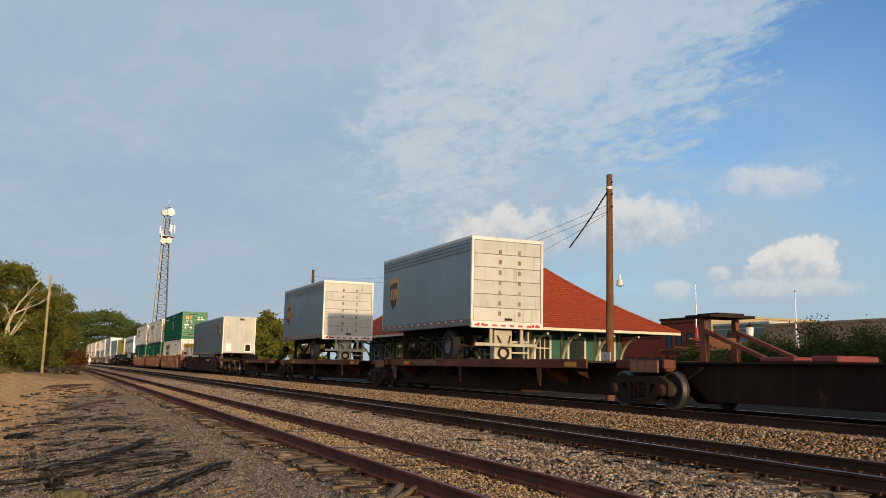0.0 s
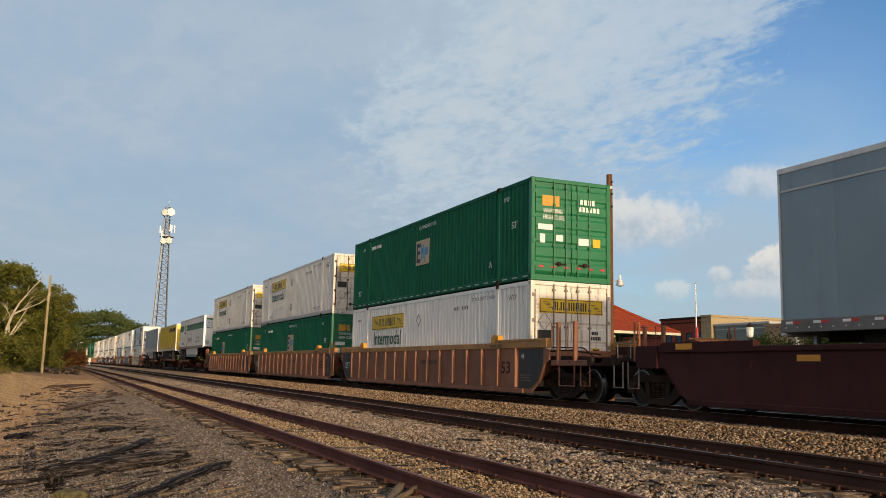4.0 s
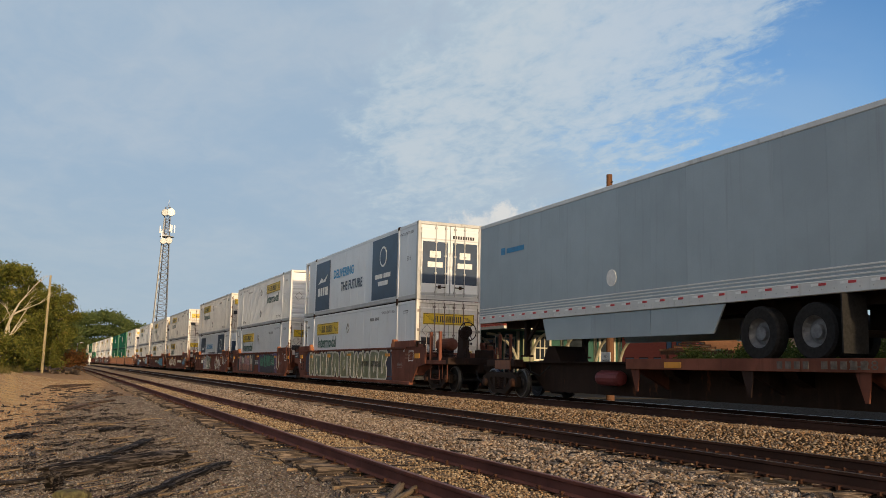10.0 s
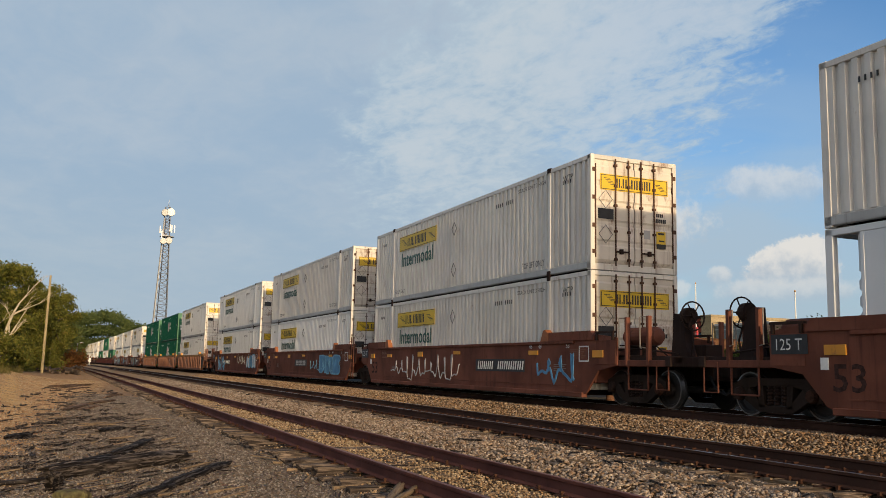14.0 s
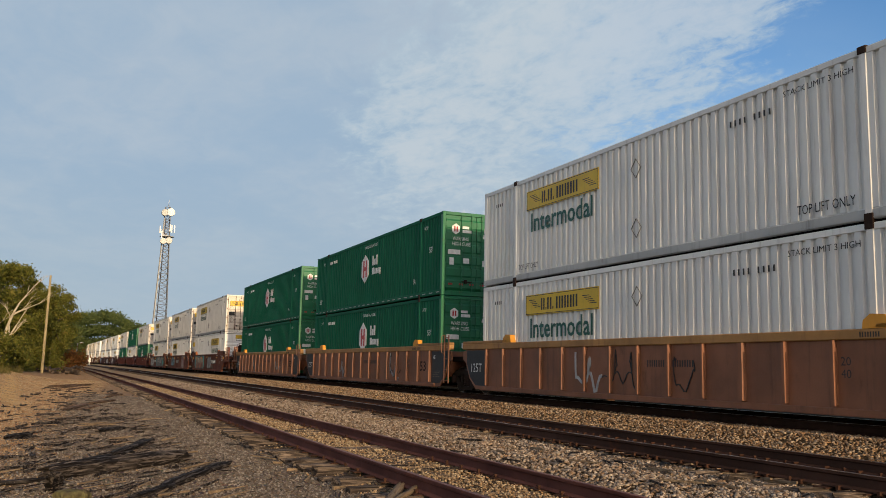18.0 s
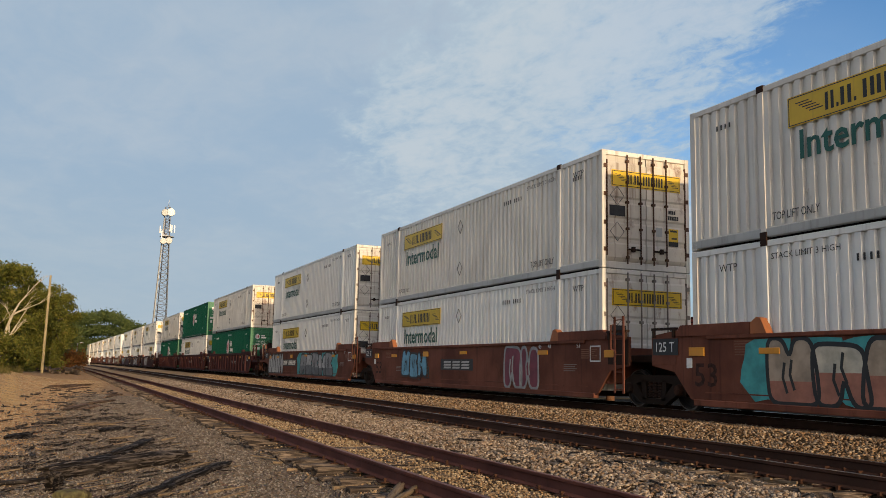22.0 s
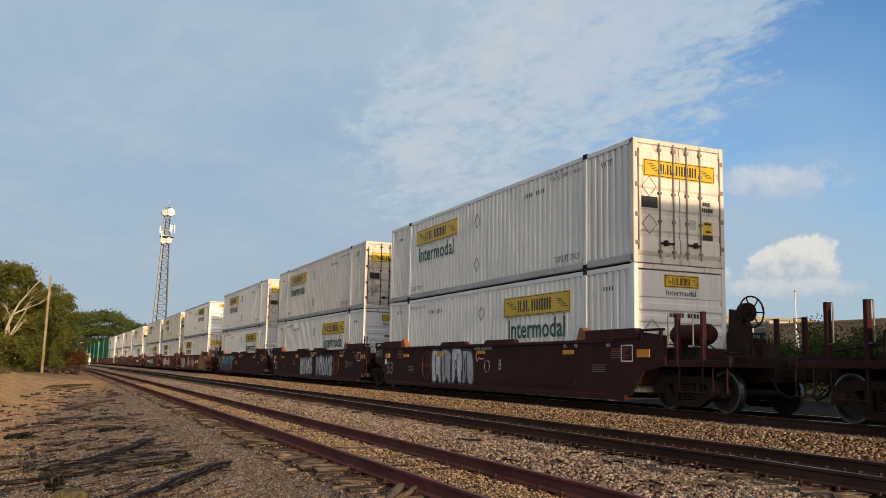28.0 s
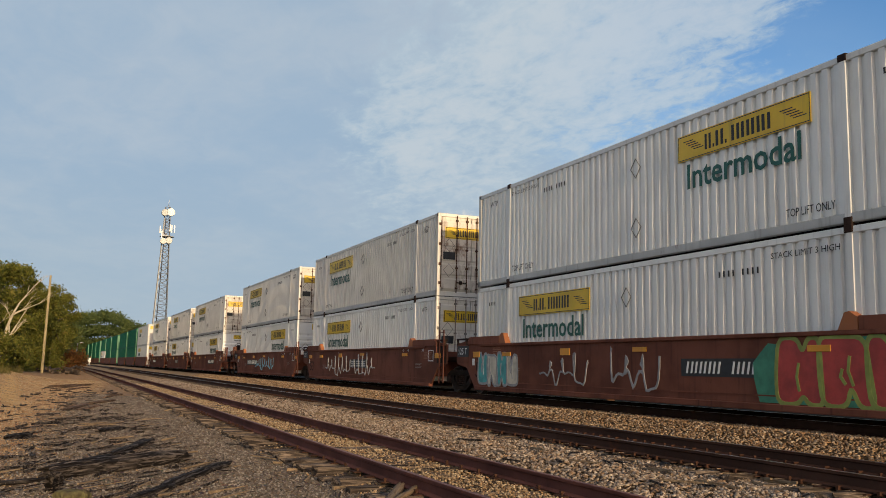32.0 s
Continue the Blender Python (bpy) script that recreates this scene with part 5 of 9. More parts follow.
        bars("data_lines", [(6.5, 7.1 - 0.08 * (k % 2), *yy, 0.92 - 0.05 * k, 0.935 - 0.05 * k) for k in range(4)] + [(-5.6, -5.1, *yy, 0.8 - 0.05 * k, 0.815 - 0.05 * k) for k in range(4)], M["rod"], c)
        frame_s = Shape().box(7.7, 8.15, *yy, 1.0, 1.03).box(7.7, 8.15, *yy, 1.35, 1.38).box(7.7, 7.73, *yy, 1.0, 1.38).box(8.12, 8.15, *yy, 1.0, 1.38)
        part("placard_frame", frame_s, M["ink_white"], c)
    return c


def spine_unit(length, deck, hitch=None, lead=False, words="", hitch_up=False):
    """One platform of a spine car between two trucks: a deep centre girder, a wheel deck on brackets and a trailer hitch. Its right truck is at +length/2."""
    c = empty("spine_car", "rusty brown spine car platform on the main track", "railcar", "spine cars of the train")
    h = length / 2
    part("center_sill", Shape().prism(((-h + 1.6, 0.20), (h - 1.6, 0.20), (h - 0.9, 0.66), (h, 0.70), (h, 0.98), (-h, 0.98), (-h, 0.70), (-h + 0.9, 0.66)), -0.42, 0.42, "y"), M["sill_brown"], c, "deep grimy brown centre girder")
    part("sill_flange", Shape().box(-h + 0.4, h - 0.4, -0.55, 0.55, 0.98, 1.02), M["rust_dark"], c)
    d0, d1 = deck
    named = words.startswith("TWIN")
    lip = 0.11 if named else 0.0
    for i in range(5):
        x = d0 + (d1 - d0) * (i + 0.5) / 5
        part("gusset", Shape().prism(((-0.42, 0.95), (-0.95, 0.95), (-0.80, 0.72), (-0.42, 0.55)), x - 0.16, x + 0.16, "x"), M["sill_brown"], c)
    if words.startswith("2"):
        part("brake_cylinder", Shape().lathe(((0.02, -0.5), (0.16, -0.46), (0.19, -0.36), (0.19, 0.36), (0.16, 0.46), (0.02, 0.5)), ((d1 + 1.9 if d1 < h - 4 else d0 - 1.6), -0.66, 0.62), "x", 14), M["hitch_red"], c, "dull red air cylinder", shade=False)
    part("wheel_deck", Shape().box(d0, d1, -1.32, -0.5, 0.98, 1.03).box(d0, d1, 0.5, 1.32, 0.98, 1.03), M["rust_dark"], c, "steel wheel deck")
    for side in (-1, 1):
        a, b = sorted((side * 1.34, side * 1.29))
        part("apron", Shape().box(d0, d1, a, b, 0.84 + lip, 1.07 + lip, 0.008), M["brown_car"], c)
        n = 3
        for i in range(n):
            x = (d0 + 0.3, (d0 + d1) / 2 - 0.6, d1 - (2.7 if named else 2.4))[i]
            if named and i < 2:
                part("bracket", Shape().prism(((side * 1.28, 0.94), (side * 1.28, 0.98), (side * 0.42, 0.98), (side * 0.42, 0.40)), x - 0.06, x + 0.06, "x"), M["rust_dark"], c)
                continue
            a, b = x - 0.06, x + 0.06
            part("bracket", Shape().prism(((side * 1.30, 0.84), (side * 1.30, 0.98 + lip), (side * 0.42, 0.98), (side * 0.42, 0.40)), a, b, "x").prism(((x - 0.16, 0.86), (x + 0.16, 0.86), (x + 0.09, 0.36), (x + 0.02, 0.36)), *sorted((side * 1.30, side * 1.27)), "y"), M["brown_car"] if i in (0, n - 1) else M["rust_dark"], c, "triangular deck bracket" if i == 0 else "")
        if side < 0:
            for x in (d1 - 1.0,) if named else (d0 + 1.4, d1 - 1.0):
                part("reflective_plate", Shape().box(x, x + 0.55, -1.349, -1.341, 0.88 + lip, 1.0 + lip), M["orange_bright"], c)
            if not named:
                first = d0 + (2.9 if lead and words else 4.6 if words else 2.4)
                bars("number_bars", [(first + 0.2 * k, first + 0.13 + 0.2 * k, -1.348, -1.341, 0.89, 1.02) for k in range(10) if k != 4], M["ink_dim"], c)
    for e in (-1, 1):
        part("end_bolster", Shape().box(e * h - 0.9, e * h + 0.9, -1.05, -0.75, 0.86, 1.06, 0.015).box(e * h - 0.9, e * h + 0.9, 0.75, 1.05, 0.86, 1.06, 0.015).box(e * h - 0.55, e * h + 0.55, -1.0, 1.0, 0.80, 0.98, 0.015), M["brown_car"] if e > 0 else M["rust_dark"], c)
        part("end_marker", Shape().box(e * h - 0.25, e * h + 0.7, -1.09, -1.055, 0.78, 1.04), M["orange"], c)
    if named:
        letters("lettering", words, 0.15, M["ink_white"], c, on_side(0.72, 0.90 + lip, -1.346, FRONT), 3.65)
    elif words:
        letters("lettering", words, 0.15, M["ink_dim"], c, on_side(d0 + 0.4 if hitch > 0 else d1 - 1.2 - 0.13 * len(words), 0.885, -1.346, FRONT), 0.13 * len(words))
    bogie(c, -h, 0.40)
    if lead:
        bogie(c, h, 0.40)
    if hitch is not None:
        x = hitch
        if hitch_up:
            s = Shape()
            for y in (-0.42, 0.42):
                s.prism(((x - 0.10, 1.02), (x + 0.10, 1.02), (x + 0.06, 1.96), (x - 0.06, 1.96)), y - 0.05, y + 0.05, "y")
                s.prism(((x + 0.06, 1.72), (x + 0.06, 1.62), (x + 1.9, 1.02), (x + 2.1, 1.02)), y - 0.05, y + 0.05, "y")
            s.box(x - 0.07, x + 0.07, -0.42, 0.42, 1.45, 1.55)
            st = part("hitch_stand", s, M["brown_car"], c, "upright trailer hitch with sloping braces")
            part("hitch_plate", Shape().box(x - 0.42, x + 0.42, -0.6, 0.6, 1.96, 2.02, 0.01).box(x - 0.3, x + 0.36, -0.35, 0.35, 2.02, 2.06), M["truck"], st)
            part("hitch_base", Shape().box(x + 1.7, x + 2.6, -0.5, 0.5, 1.02, 1.12, 0.02).box(x + 3.0, x + 3.6, -0.5, 0.5, 1.02, 1.14, 0.02), M["hitch_red"], c, "dull red hitch base")
        else:
            part("hitch_stand", Shape().prism(((x - 0.5, 1.02), (x + 0.5, 1.02), (x + 0.15, 1.45), (x - 0.2, 1.45)), -0.45, 0.45, "y"), M["rust_dark"], c)
        part("brake_hose", Shape().path([(x - 1.2, -0.5, 1.0), (x - 0.9, -0.62, 0.74), (x - 0.4, -0.62, 0.62), (x + 0.1, -0.55, 0.9)], 0.02), M["tyre"], c)
    return c


def far_container(green):
    """A container that stays far down the line: the same shell in few parts."""
    c = empty("shipping_container", "far green corrugated 53-foot container" if green else "far white ribbed 53-foot container", "container", "containers on the train")
    L, W, H = BOX_L / 2, BOX_W / 2, BOX_H
    skin = M["green"] if green else M["white"]
    for side in (-1, 1):
        part("side_panel", ribbed_sheet(-L + 0.05, L - 0.05, 0.1, H - 0.1, side * (W - 0.01), side, 0.56, 0.04, 0.6), skin, c)
    part("frame", Shape().box(-L, L, -W, W, 0.0, 0.12).box(-L, L, -W, W, H - 0.12, H), M["rail_grey"] if not green else skin, c)
    part("door", Shape().box(L - 0.06, L - 0.01, -W + 0.05, W - 0.05, 0.1, H - 0.1), M["green_end"] if green else M["door_white"], c)
    part("front_wall", Shape().box(-L + 0.01, -L + 0.06, -W + 0.05, W - 0.05, 0.1, H - 0.1), skin, c)
    if not green:
        part("company_panel", Shape().box(L - 0.012, L + 0.002, -1.02, 1.02, 2.2, 2.62), M["yellow"], c)
        part("company_panel", Shape().box(-5.35, -1.72, -W - 0.01, -W + 0.005, 1.92, 2.47), M["yellow"], c)
        part("lettering_bar", Shape().box(-5.0, -2.1, -W - 0.01, -W + 0.005, 1.35, 1.75), M["ink_green"], c)
    return c


def far_well():
    """A well unit that stays far down the line."""
    c = empty("well_car", "far red-brown well car on the main track", "railcar", "well cars of the train")
    for side in (-1, 1):
        part("side_sheet", Shape().prism(((-7.9, 0.17), (7.9, 0.17), (8.5, 0.8), (9.2, 0.92), (9.2, 1.5), (-9.2, 1.5), (-9.2, 0.92), (-8.5, 0.8)), *sorted((side * 1.4, side * 1.3)), "y"), M["brown_car"], c)
    part("end_platform", Shape().box(-11.4, -8.2, -0.8, 0.8, 0.7, 1.1), M["rust_dark"], c)
    part("end_platform", Shape().box(8.2, 9.6, -0.8, 0.8, 0.7, 1.1), M["rust_dark"], c)
    part("truck", Shape().box(-10.8, -8.6, -1.05, 1.05, 0.25, 0.7, 0.05), M["truck"], c)
    return c
# ---- road trailers; origin under the middle at the rail's height, doors at +x unless said ----
def road_wheel(parent, x, y, z, r, rim_mat):
    w = part("tyre", Shape().lathe(((r * 0.55, -0.13), (r * 0.92, -0.14), (r, -0.10), (r, 0.10), (r * 0.92, 0.14), (r * 0.55, 0.13)), (0, 0, 0), "y", 24, False), M["tyre"], parent, "", pose(x, y, z))
    rim = Shape().lathe(((0.02, -0.07), (0.12, -0.075), (0.14, -0.02), (r * 0.42, 0.0), (r * 0.58, -0.10), (r * 0.60, -0.10), (r * 0.60, 0.10), (0.02, 0.10)), (0, 0, 0), "y", 20)
    part("rim", rim, rim_mat, w)
    if rim_mat is M["tyre"]:
        part("hub", Shape().lathe(((0.01, -0.12), (0.05, -0.115), (0.075, -0.09), (0.08, -0.05)), (0, 0, 0), "y", 12), M["alu"], w, "bare metal hub")
    return w


def trailer(name, label, length, z0, z1, skin, end_skin, door_right, axles, skirt=None, legs=None, dark_under=False, roll_door=False, pale_rail=False):
    t = empty(name, label, "trailer", "trailers on the train")
    L, W = length / 2, 1.295
    n = max(2, round(length / 1.22))
    for side in (-1, 1):
        a, b = sorted((side * W, side * (W - 0.04)))
        for i in range(n):
            x0 = -L + 0.06 + i * (2 * L - 0.12) / n
            x1 = -L + 0.06 + (i + 1) * (2 * L - 0.12) / n
            part("side_panel", Shape().box(x0 + 0.0012, x1 - 0.0012, a, b, z0 + 0.22, z1 - 0.10), skin, t)
        a, b = sorted((side * (W + 0.012), side * (W - 0.10)))
        part("bottom_rail", Shape().box(-L, L, a, b, z0, z0 + 0.23, 0.01), M["alu"] if pale_rail else M["grime_rail"], t)
        if pale_rail:
            q = sorted((side * (W + 0.006), side * (W - 0.02)))
            for k in (range(1) if dark_under else range(3)):
                z = z0 + (0.40 if dark_under else 0.27 + 0.07 * k)
                part("rail_ridge", Shape().box(-L, L, *q, z, z + (0.06 if dark_under else 0.03), 0.004), M["alu"], t)
        part("top_rail", Shape().box(-L, L, a, b, z1 - 0.11, z1, 0.012), M["alu"], t)
        s, s2, s3 = Shape(), Shape(), Shape()
        q = sorted((side * (W + 0.013), side * (W + 0.020)))
        for i in range(int(length / 0.62)):
            x = -L + 0.3 + 0.62 * i
            s.box(x, x + 0.16, *q, z0 + 0.145, z0 + 0.19)
            s3.box(x - 0.165, x - 0.005, *q, z0 + 0.145, z0 + 0.19)
        tagged(part("reflector", s, M["ink_red"], t, "red reflective tape"), kind="stuff")
        tagged(part("reflector", s3, M["ink_white"], t, "white reflective tape"), kind="stuff")
        for i in range(int(length / 0.26)):
            x = -L + 0.12 + 0.26 * i
            s2.box(x, x + 0.025, *q, z0 + 0.07, z0 + 0.095)
        tagged(part("rivet_row", s2, M["rail_grey"], t), kind="stuff")
    part("roof", Shape().box(-L + 0.05, L - 0.05, -W + 0.05, W - 0.05, z1 - 0.03, z1 - 0.005), M["alu"], t)
    part("floor", Shape().box(-L + 0.05, L - 0.05, -W + 0.06, W - 0.06, z0 + 0.05, z0 + 0.12), M["rust_dark"], t)
    for y in (-0.45, 0.45):
        part("floor_beam", Shape().box(-L + 0.3, L - 0.3, y - 0.05, y + 0.05, z0 - 0.15, z0 + 0.052), M["rust_dark"], t)
    e = 1 if door_right else -1
    # closed nose
    a, b = sorted((-e * L, -e * (L - 0.06)))
    part("front_wall", Shape().box(a, b, -W + 0.02, W - 0.02, z0 + 0.1, z1 - 0.02, 0.015), end_skin, t)
    for s in (-1, 1):
        ya, yb = sorted((s * W, s * (W - 0.09)))
        part("nose_post", Shape().box(*sorted((-e * (L + 0.006), -e * (L - 0.10))), ya, yb, z0, z1, 0.02), M["alu"], t)
        part("door_post", Shape().box(*sorted((e * (L + 0.004), e * (L - 0.10))), ya, yb, z0 - 0.05, z1, 0.012), M["alu"], t)
    part("door_header", Shape().box(*sorted((e * (L + 0.004), e * (L - 0.1))), -W + 0.09, W - 0.09, z1 - 0.13, z1 - 0.004, 0.01), M["alu"], t)
    part("door_sill", Shape().box(*sorted((e * (L + 0.03), e * (L - 0.1))), -W + 0.02, W - 0.02, z0 - 0.06, z0 + 0.16, 0.01), M["alu"], t)
    da, db = sorted((e * (L - 0.015), e * (L - 0.06)))
    if roll_door:
        for i in range(6):
            h = (z1 - z0 - 0.29) / 6
            part("door_slat", Shape().box(da, db, -W + 0.1, W - 0.1, z0 + 0.16 + i * h + 0.006, z0 + 0.16 + (i + 1) * h - 0.006, 0.006), end_skin, t)
        part("latch", Shape().box(*sorted((e * (L + 0.02), e * (L - 0.02))), -0.1, 0.16, z0 + 0.2, z0 + 0.27), M["rust_dark"], t)
    else:
        for s in (-1, 1):
            d = part("door", Shape().box(da, db, *sorted((s * 0.008, s * (W - 0.10))), z0 + 0.17, z1 - 0.14, 0.01), end_skin, t)
            for k in (0.16, 0.60):
                part("lock_rod", Shape().tube((e * (L + 0.02), s * k, z0 + 0.05), (e * (L + 0.02), s * k, z1 - 0.06), 0.020, 6).box(*sorted((e * (L - 0.02), e * (L + 0.04))), s * k - 0.10, s * k + 0.10, z0 + 0.62, z0 + 0.67).box(*sorted((e * (L - 0.02), e * (L + 0.045))), s * k - 0.05, s * k + 0.05, z1 - 0.9, z1 - 0.84), M["rust_dark"] if not dark_under else M["alu"], d)
            part("hinge", Shape().box(*sorted((e * (L - 0.01), e * (L + 0.015))), *sorted((s * (W - 0.2), s * (W - 0.03))), z0 + 0.5, z0 + 0.56).box(*sorted((e * (L - 0.01), e * (L + 0.015))), *sorted((s * (W - 0.2), s * (W - 0.03))), z1 - 0.7, z1 - 0.64), M["alu"], d)
    # rear guard and lamps
    g = Shape().box(*sorted((e * (L - 0.05), e * (L - 0.12))), -1.1, 1.1, z0 - 0.62, z0 - 0.52)
    for y in (-0.55, 0.55):
        g.box(*sorted((e * (L - 0.06), e * (L - 0.13))), y - 0.05, y + 0.05, z0 - 0.6, z0 - 0.02)
    if dark_under:
        for y in (-0.95, 0.95):
            k = -0.4 if y > 0 else 0.4
            g.prism(((y - 0.05, z0 - 0.03), (y + 0.05, z0 - 0.03), (y + k + 0.05, z0 - 0.54), (y + k - 0.05, z0 - 0.54)), *sorted((e * (L - 0.06), e * (L - 0.11))), "x")
        for i in range(6):
            part("reflective_strip", Shape().box(*sorted((e * (L - 0.045), e * (L - 0.055))), -1.06 + 0.36 * i, -0.88 + 0.36 * i, z0 - 0.60, z0 - 0.54), M["ink_red"], t)
    part("rear_guard", g, M["dolly"] if roll_door else M["alu"], t, "bumper guard under the doors")
    for y in (-1.05, -0.9, 0.9, 1.05):
        part("tail_lamp", Shape().tube((e * (L + 0.02), y, z0 + 0.05), (e * (L + 0.035), y, z0 + 0.05), 0.05, 10), M["ink_red"], t)
    for x in axles:
        for y in (-1.14, 1.14):
            road_wheel(t, x, y, 1.03 + 0.5, 0.5, M["placard"] if not dark_under else M["tyre"])
        part("axle", Shape().tube((x, -1.0, 1.53), (x, 1.0, 1.53), 0.07, 8).box(x - 0.3, x + 0.3, -0.55, -0.4, 1.6, z0).box(x - 0.3, x + 0.3, 0.4, 0.55, 1.6, z0), M["truck"], t)
    if axles and not roll_door:
        x = max(axles) if door_right else min(axles)
        for y in (-1.14, 1.14):
            part("mud_flap", Shape().box(*sorted((x + e * 0.72, x + e * 0.75)), y - 0.28, y + 0.28, 1.15, z0 - 0.02), M["tyre"], t)
    if skirt:
        for y in (-1.24, 1.24):
            n = 3
            for i in range(n):
                a, b = skirt[0] + (skirt[1] - skirt[0]) * i / n, skirt[0] + (skirt[1] - skirt[0]) * (i + 1) / n
                foot, back = (0.90, 0.006) if dark_under else (0.58, 0.35)
                part("side_skirt", Shape().prism(((a + (0.22 if i == 0 else 0.006), z0 - foot), (b - (back if i == n - 1 else 0.006), z0 - foot), (b - 0.006, z0 - 0.01), (a + 0.006, z0 - 0.01)), y - 0.02, y + 0.02, "y"), M["tyre"] if dark_under else M["slate_pale"] if pale_rail else M["white_clean"], t, "aerodynamic side skirt")
            if not pale_rail:
                part("skirt_edge", Shape().prism(((skirt[0] + 0.32, z0 - 0.80), (skirt[1] - 0.52, z0 - 0.80), (skirt[1] - 0.36, z0 - 0.585), (skirt[0] + 0.22, z0 - 0.585)), y - 0.016, y + 0.016, "y"), M["slate_pale"], t, "pale lower edge")
    if legs is not None:
        for y in (-0.95, 0.95):
            part("landing_leg", Shape().box(legs - 0.07, legs + 0.07, y - 0.07, y + 0.07, z0 - 0.95, z0, 0.01).prism(((legs + 0.07, z0 - 0.6), (legs + 0.75, z0), (legs + 0.6, z0), (legs + 0.07, z0 - 0.5)), y - 0.03, y + 0.03, "y").box(legs - 0.15, legs + 0.15, y - 0.12, y + 0.12, z0 - 1.0, z0 - 0.95), M["truck"], t)
    return t


def shield(t, x, z, s, y):
    out = [(-0.42, 0.40), (-0.25, 0.50), (0.0, 0.54), (0.25, 0.50), (0.42, 0.40), (0.42, -0.10), (0.30, -0.38), (0.0, -0.60), (-0.30, -0.38), (-0.42, -0.10)]
    b = part("emblem", Shape().prism([(x + s * a, z + s * c) for a, c in out], y - 0.010, y - 0.002, "y"), M["gold"], t, "brown and gold shield emblem")
    part("emblem_field", Shape().prism([(x + s * a * 0.9, z + s * (c * 0.9 - 0.04)) for a, c in out], y - 0.016, y - 0.009, "y"), M["brown_shield"], b)
    part("emblem_band", Shape().prism([(x - 0.37 * s, z + 0.30 * s), (x, z + 0.36 * s), (x + 0.37 * s, z + 0.40 * s), (x + 0.34 * s, z + 0.47 * s), (x, z + 0.49 * s), (x - 0.34 * s, z + 0.36 * s)], y - 0.02, y - 0.015, "y").box(x - 0.28 * s, x - 0.12 * s, y - 0.02, y - 0.015, z - 0.2 * s, z + 0.14 * s).box(x - 0.06 * s, x + 0.1 * s, y - 0.02, y - 0.015, z - 0.26 * s, z + 0.14 * s).box(x + 0.16 * s, x + 0.3 * s, y - 0.02, y - 0.015, z - 0.2 * s, z + 0.14 * s), M["gold"], b)


def build_trailers():
    # two short parcel trailers
    for u, z1 in ((-29.3, 4.98), (-46.45, 4.98)):
        t = trailer("parcel_trailer", "short grey parcel trailer with brown shield emblem, on spine car", 8.35, 2.12, z1, M["grey_trailer"], M["door_grey"], True, (2.35,), None, -2.4, roll_door=True)
        shield(t, -2.90, 3.60, 1.10, -1.299)
        for z in (4.50, 4.62, 4.74):
            part("upper_band", Shape().box(-4.1, 4.1, -1.309, -1.297, z, z + 0.035), M["placard"], t)
        # hinge plates run up the door in two columns, each with its rusty stain
        for y in (-0.28, 0.42):
            for k in range(7):
                part("hinge_plate", Shape().box(4.155, 4.172, y - 0.05, y + 0.05, 2.46 + 0.33 * k, 2.60 + 0.33 * k, 0.006), M["hinge_rust"], t)
        for k in range(8):
            part("reflector", Shape().box(4.205, 4.212, -1.18 + 0.31 * k, -1.02 + 0.31 * k, 2.12, 2.18), M["ink_red"], t)
        dolly = part("dolly", Shape().box(3.62, 3.92, -0.34, 0.30, 1.06, 2.04, 0.02).box(3.66, 3.9, 0.30, 0.95, 1.62, 1.69, 0.01).box(3.66, 3.9, 0.30, 0.95, 1.28, 1.34, 0.01).box(3.68, 3.88, 0.89, 0.95, 1.06, 2.0, 0.01), M["dolly"], t, "worn pale rear dolly frame")
        part("coupling", Shape().path([(3.97, -0.02 + 0.17 * math.cos(k * math.pi / 6), 1.30 + 0.17 * math.sin(k * math.pi / 6)) for k in range(13)], 0.04, 6), M["rust_dark"], dolly, "dark coupling eye")
        part("hose", Shape().path([(3.95, -0.25, 1.85), (4.02, -0.1, 1.55), (4.0, 0.12, 1.50), (3.95, 0.22, 1.85)], 0.022), M["tyre"], dolly)
        for y in (-0.95, 0.95):
            part("underframe_brace", Shape().prism(((-2.3, 2.12), (-2.15, 2.12), (0.1, 1.15), (-0.1, 1.15)), y - 0.04, y + 0.04, "y").prism(((1.0, 2.12), (0.85, 2.12), (-1.1, 1.15), (-0.9, 1.15)), y - 0.04, y + 0.04, "y"), M["truck"], t, "crossed underframe brace")
        ride(t, u, 0.0)
    # long parcel trailer body riding low, nose ahead
    t = trailer("parcel_trailer", "long grey parcel trailer with brown shield emblem, riding low", 16.1, 1.52, 4.47, M["grey_trailer"], M["door_grey"], False, (), None, None)
    shield(t, 6.55, 3.35, 1.0, -1.299)
    part("upper_band", Shape().box(-8.0, 8.0, -1.309, -1.297, 4.02, 4.06), M["rail_grey"], t)
    q = (8.05, 8.062)
    part("nose_plate", Shape().box(*q, -0.98, -0.62, 1.75, 2.35), M["alu"], t)
    part("nose_plate", Shape().box(*q, 0.45, 0.98, 1.72, 2.38), M["alu"], t)
    part("hose_box", Shape().box(8.05, 8.10, 0.52, 0.9, 1.8, 2.3), M["truck"], t)
    part("nose_vent", Shape().box(8.05, 8.07, 0.0, 0.35, 4.2, 4.35), M["ink"], t)
    for y in (-1.24, 1.24):
        part("side_skirt", Shape().box(-3.6, 4.4, y - 0.02, y + 0.02, 0.95, 1.51, 0.006), M["grey_trailer"], t, "grey side skirt inside the well")
    for x in (-5.6, 5.2):
        part("running_gear", Shape().box(x - 1.0, x + 1.0, -0.95, 0.95, 0.33, 1.56, 0.02), M["tyre"], t, "wheels and frame down in the well")
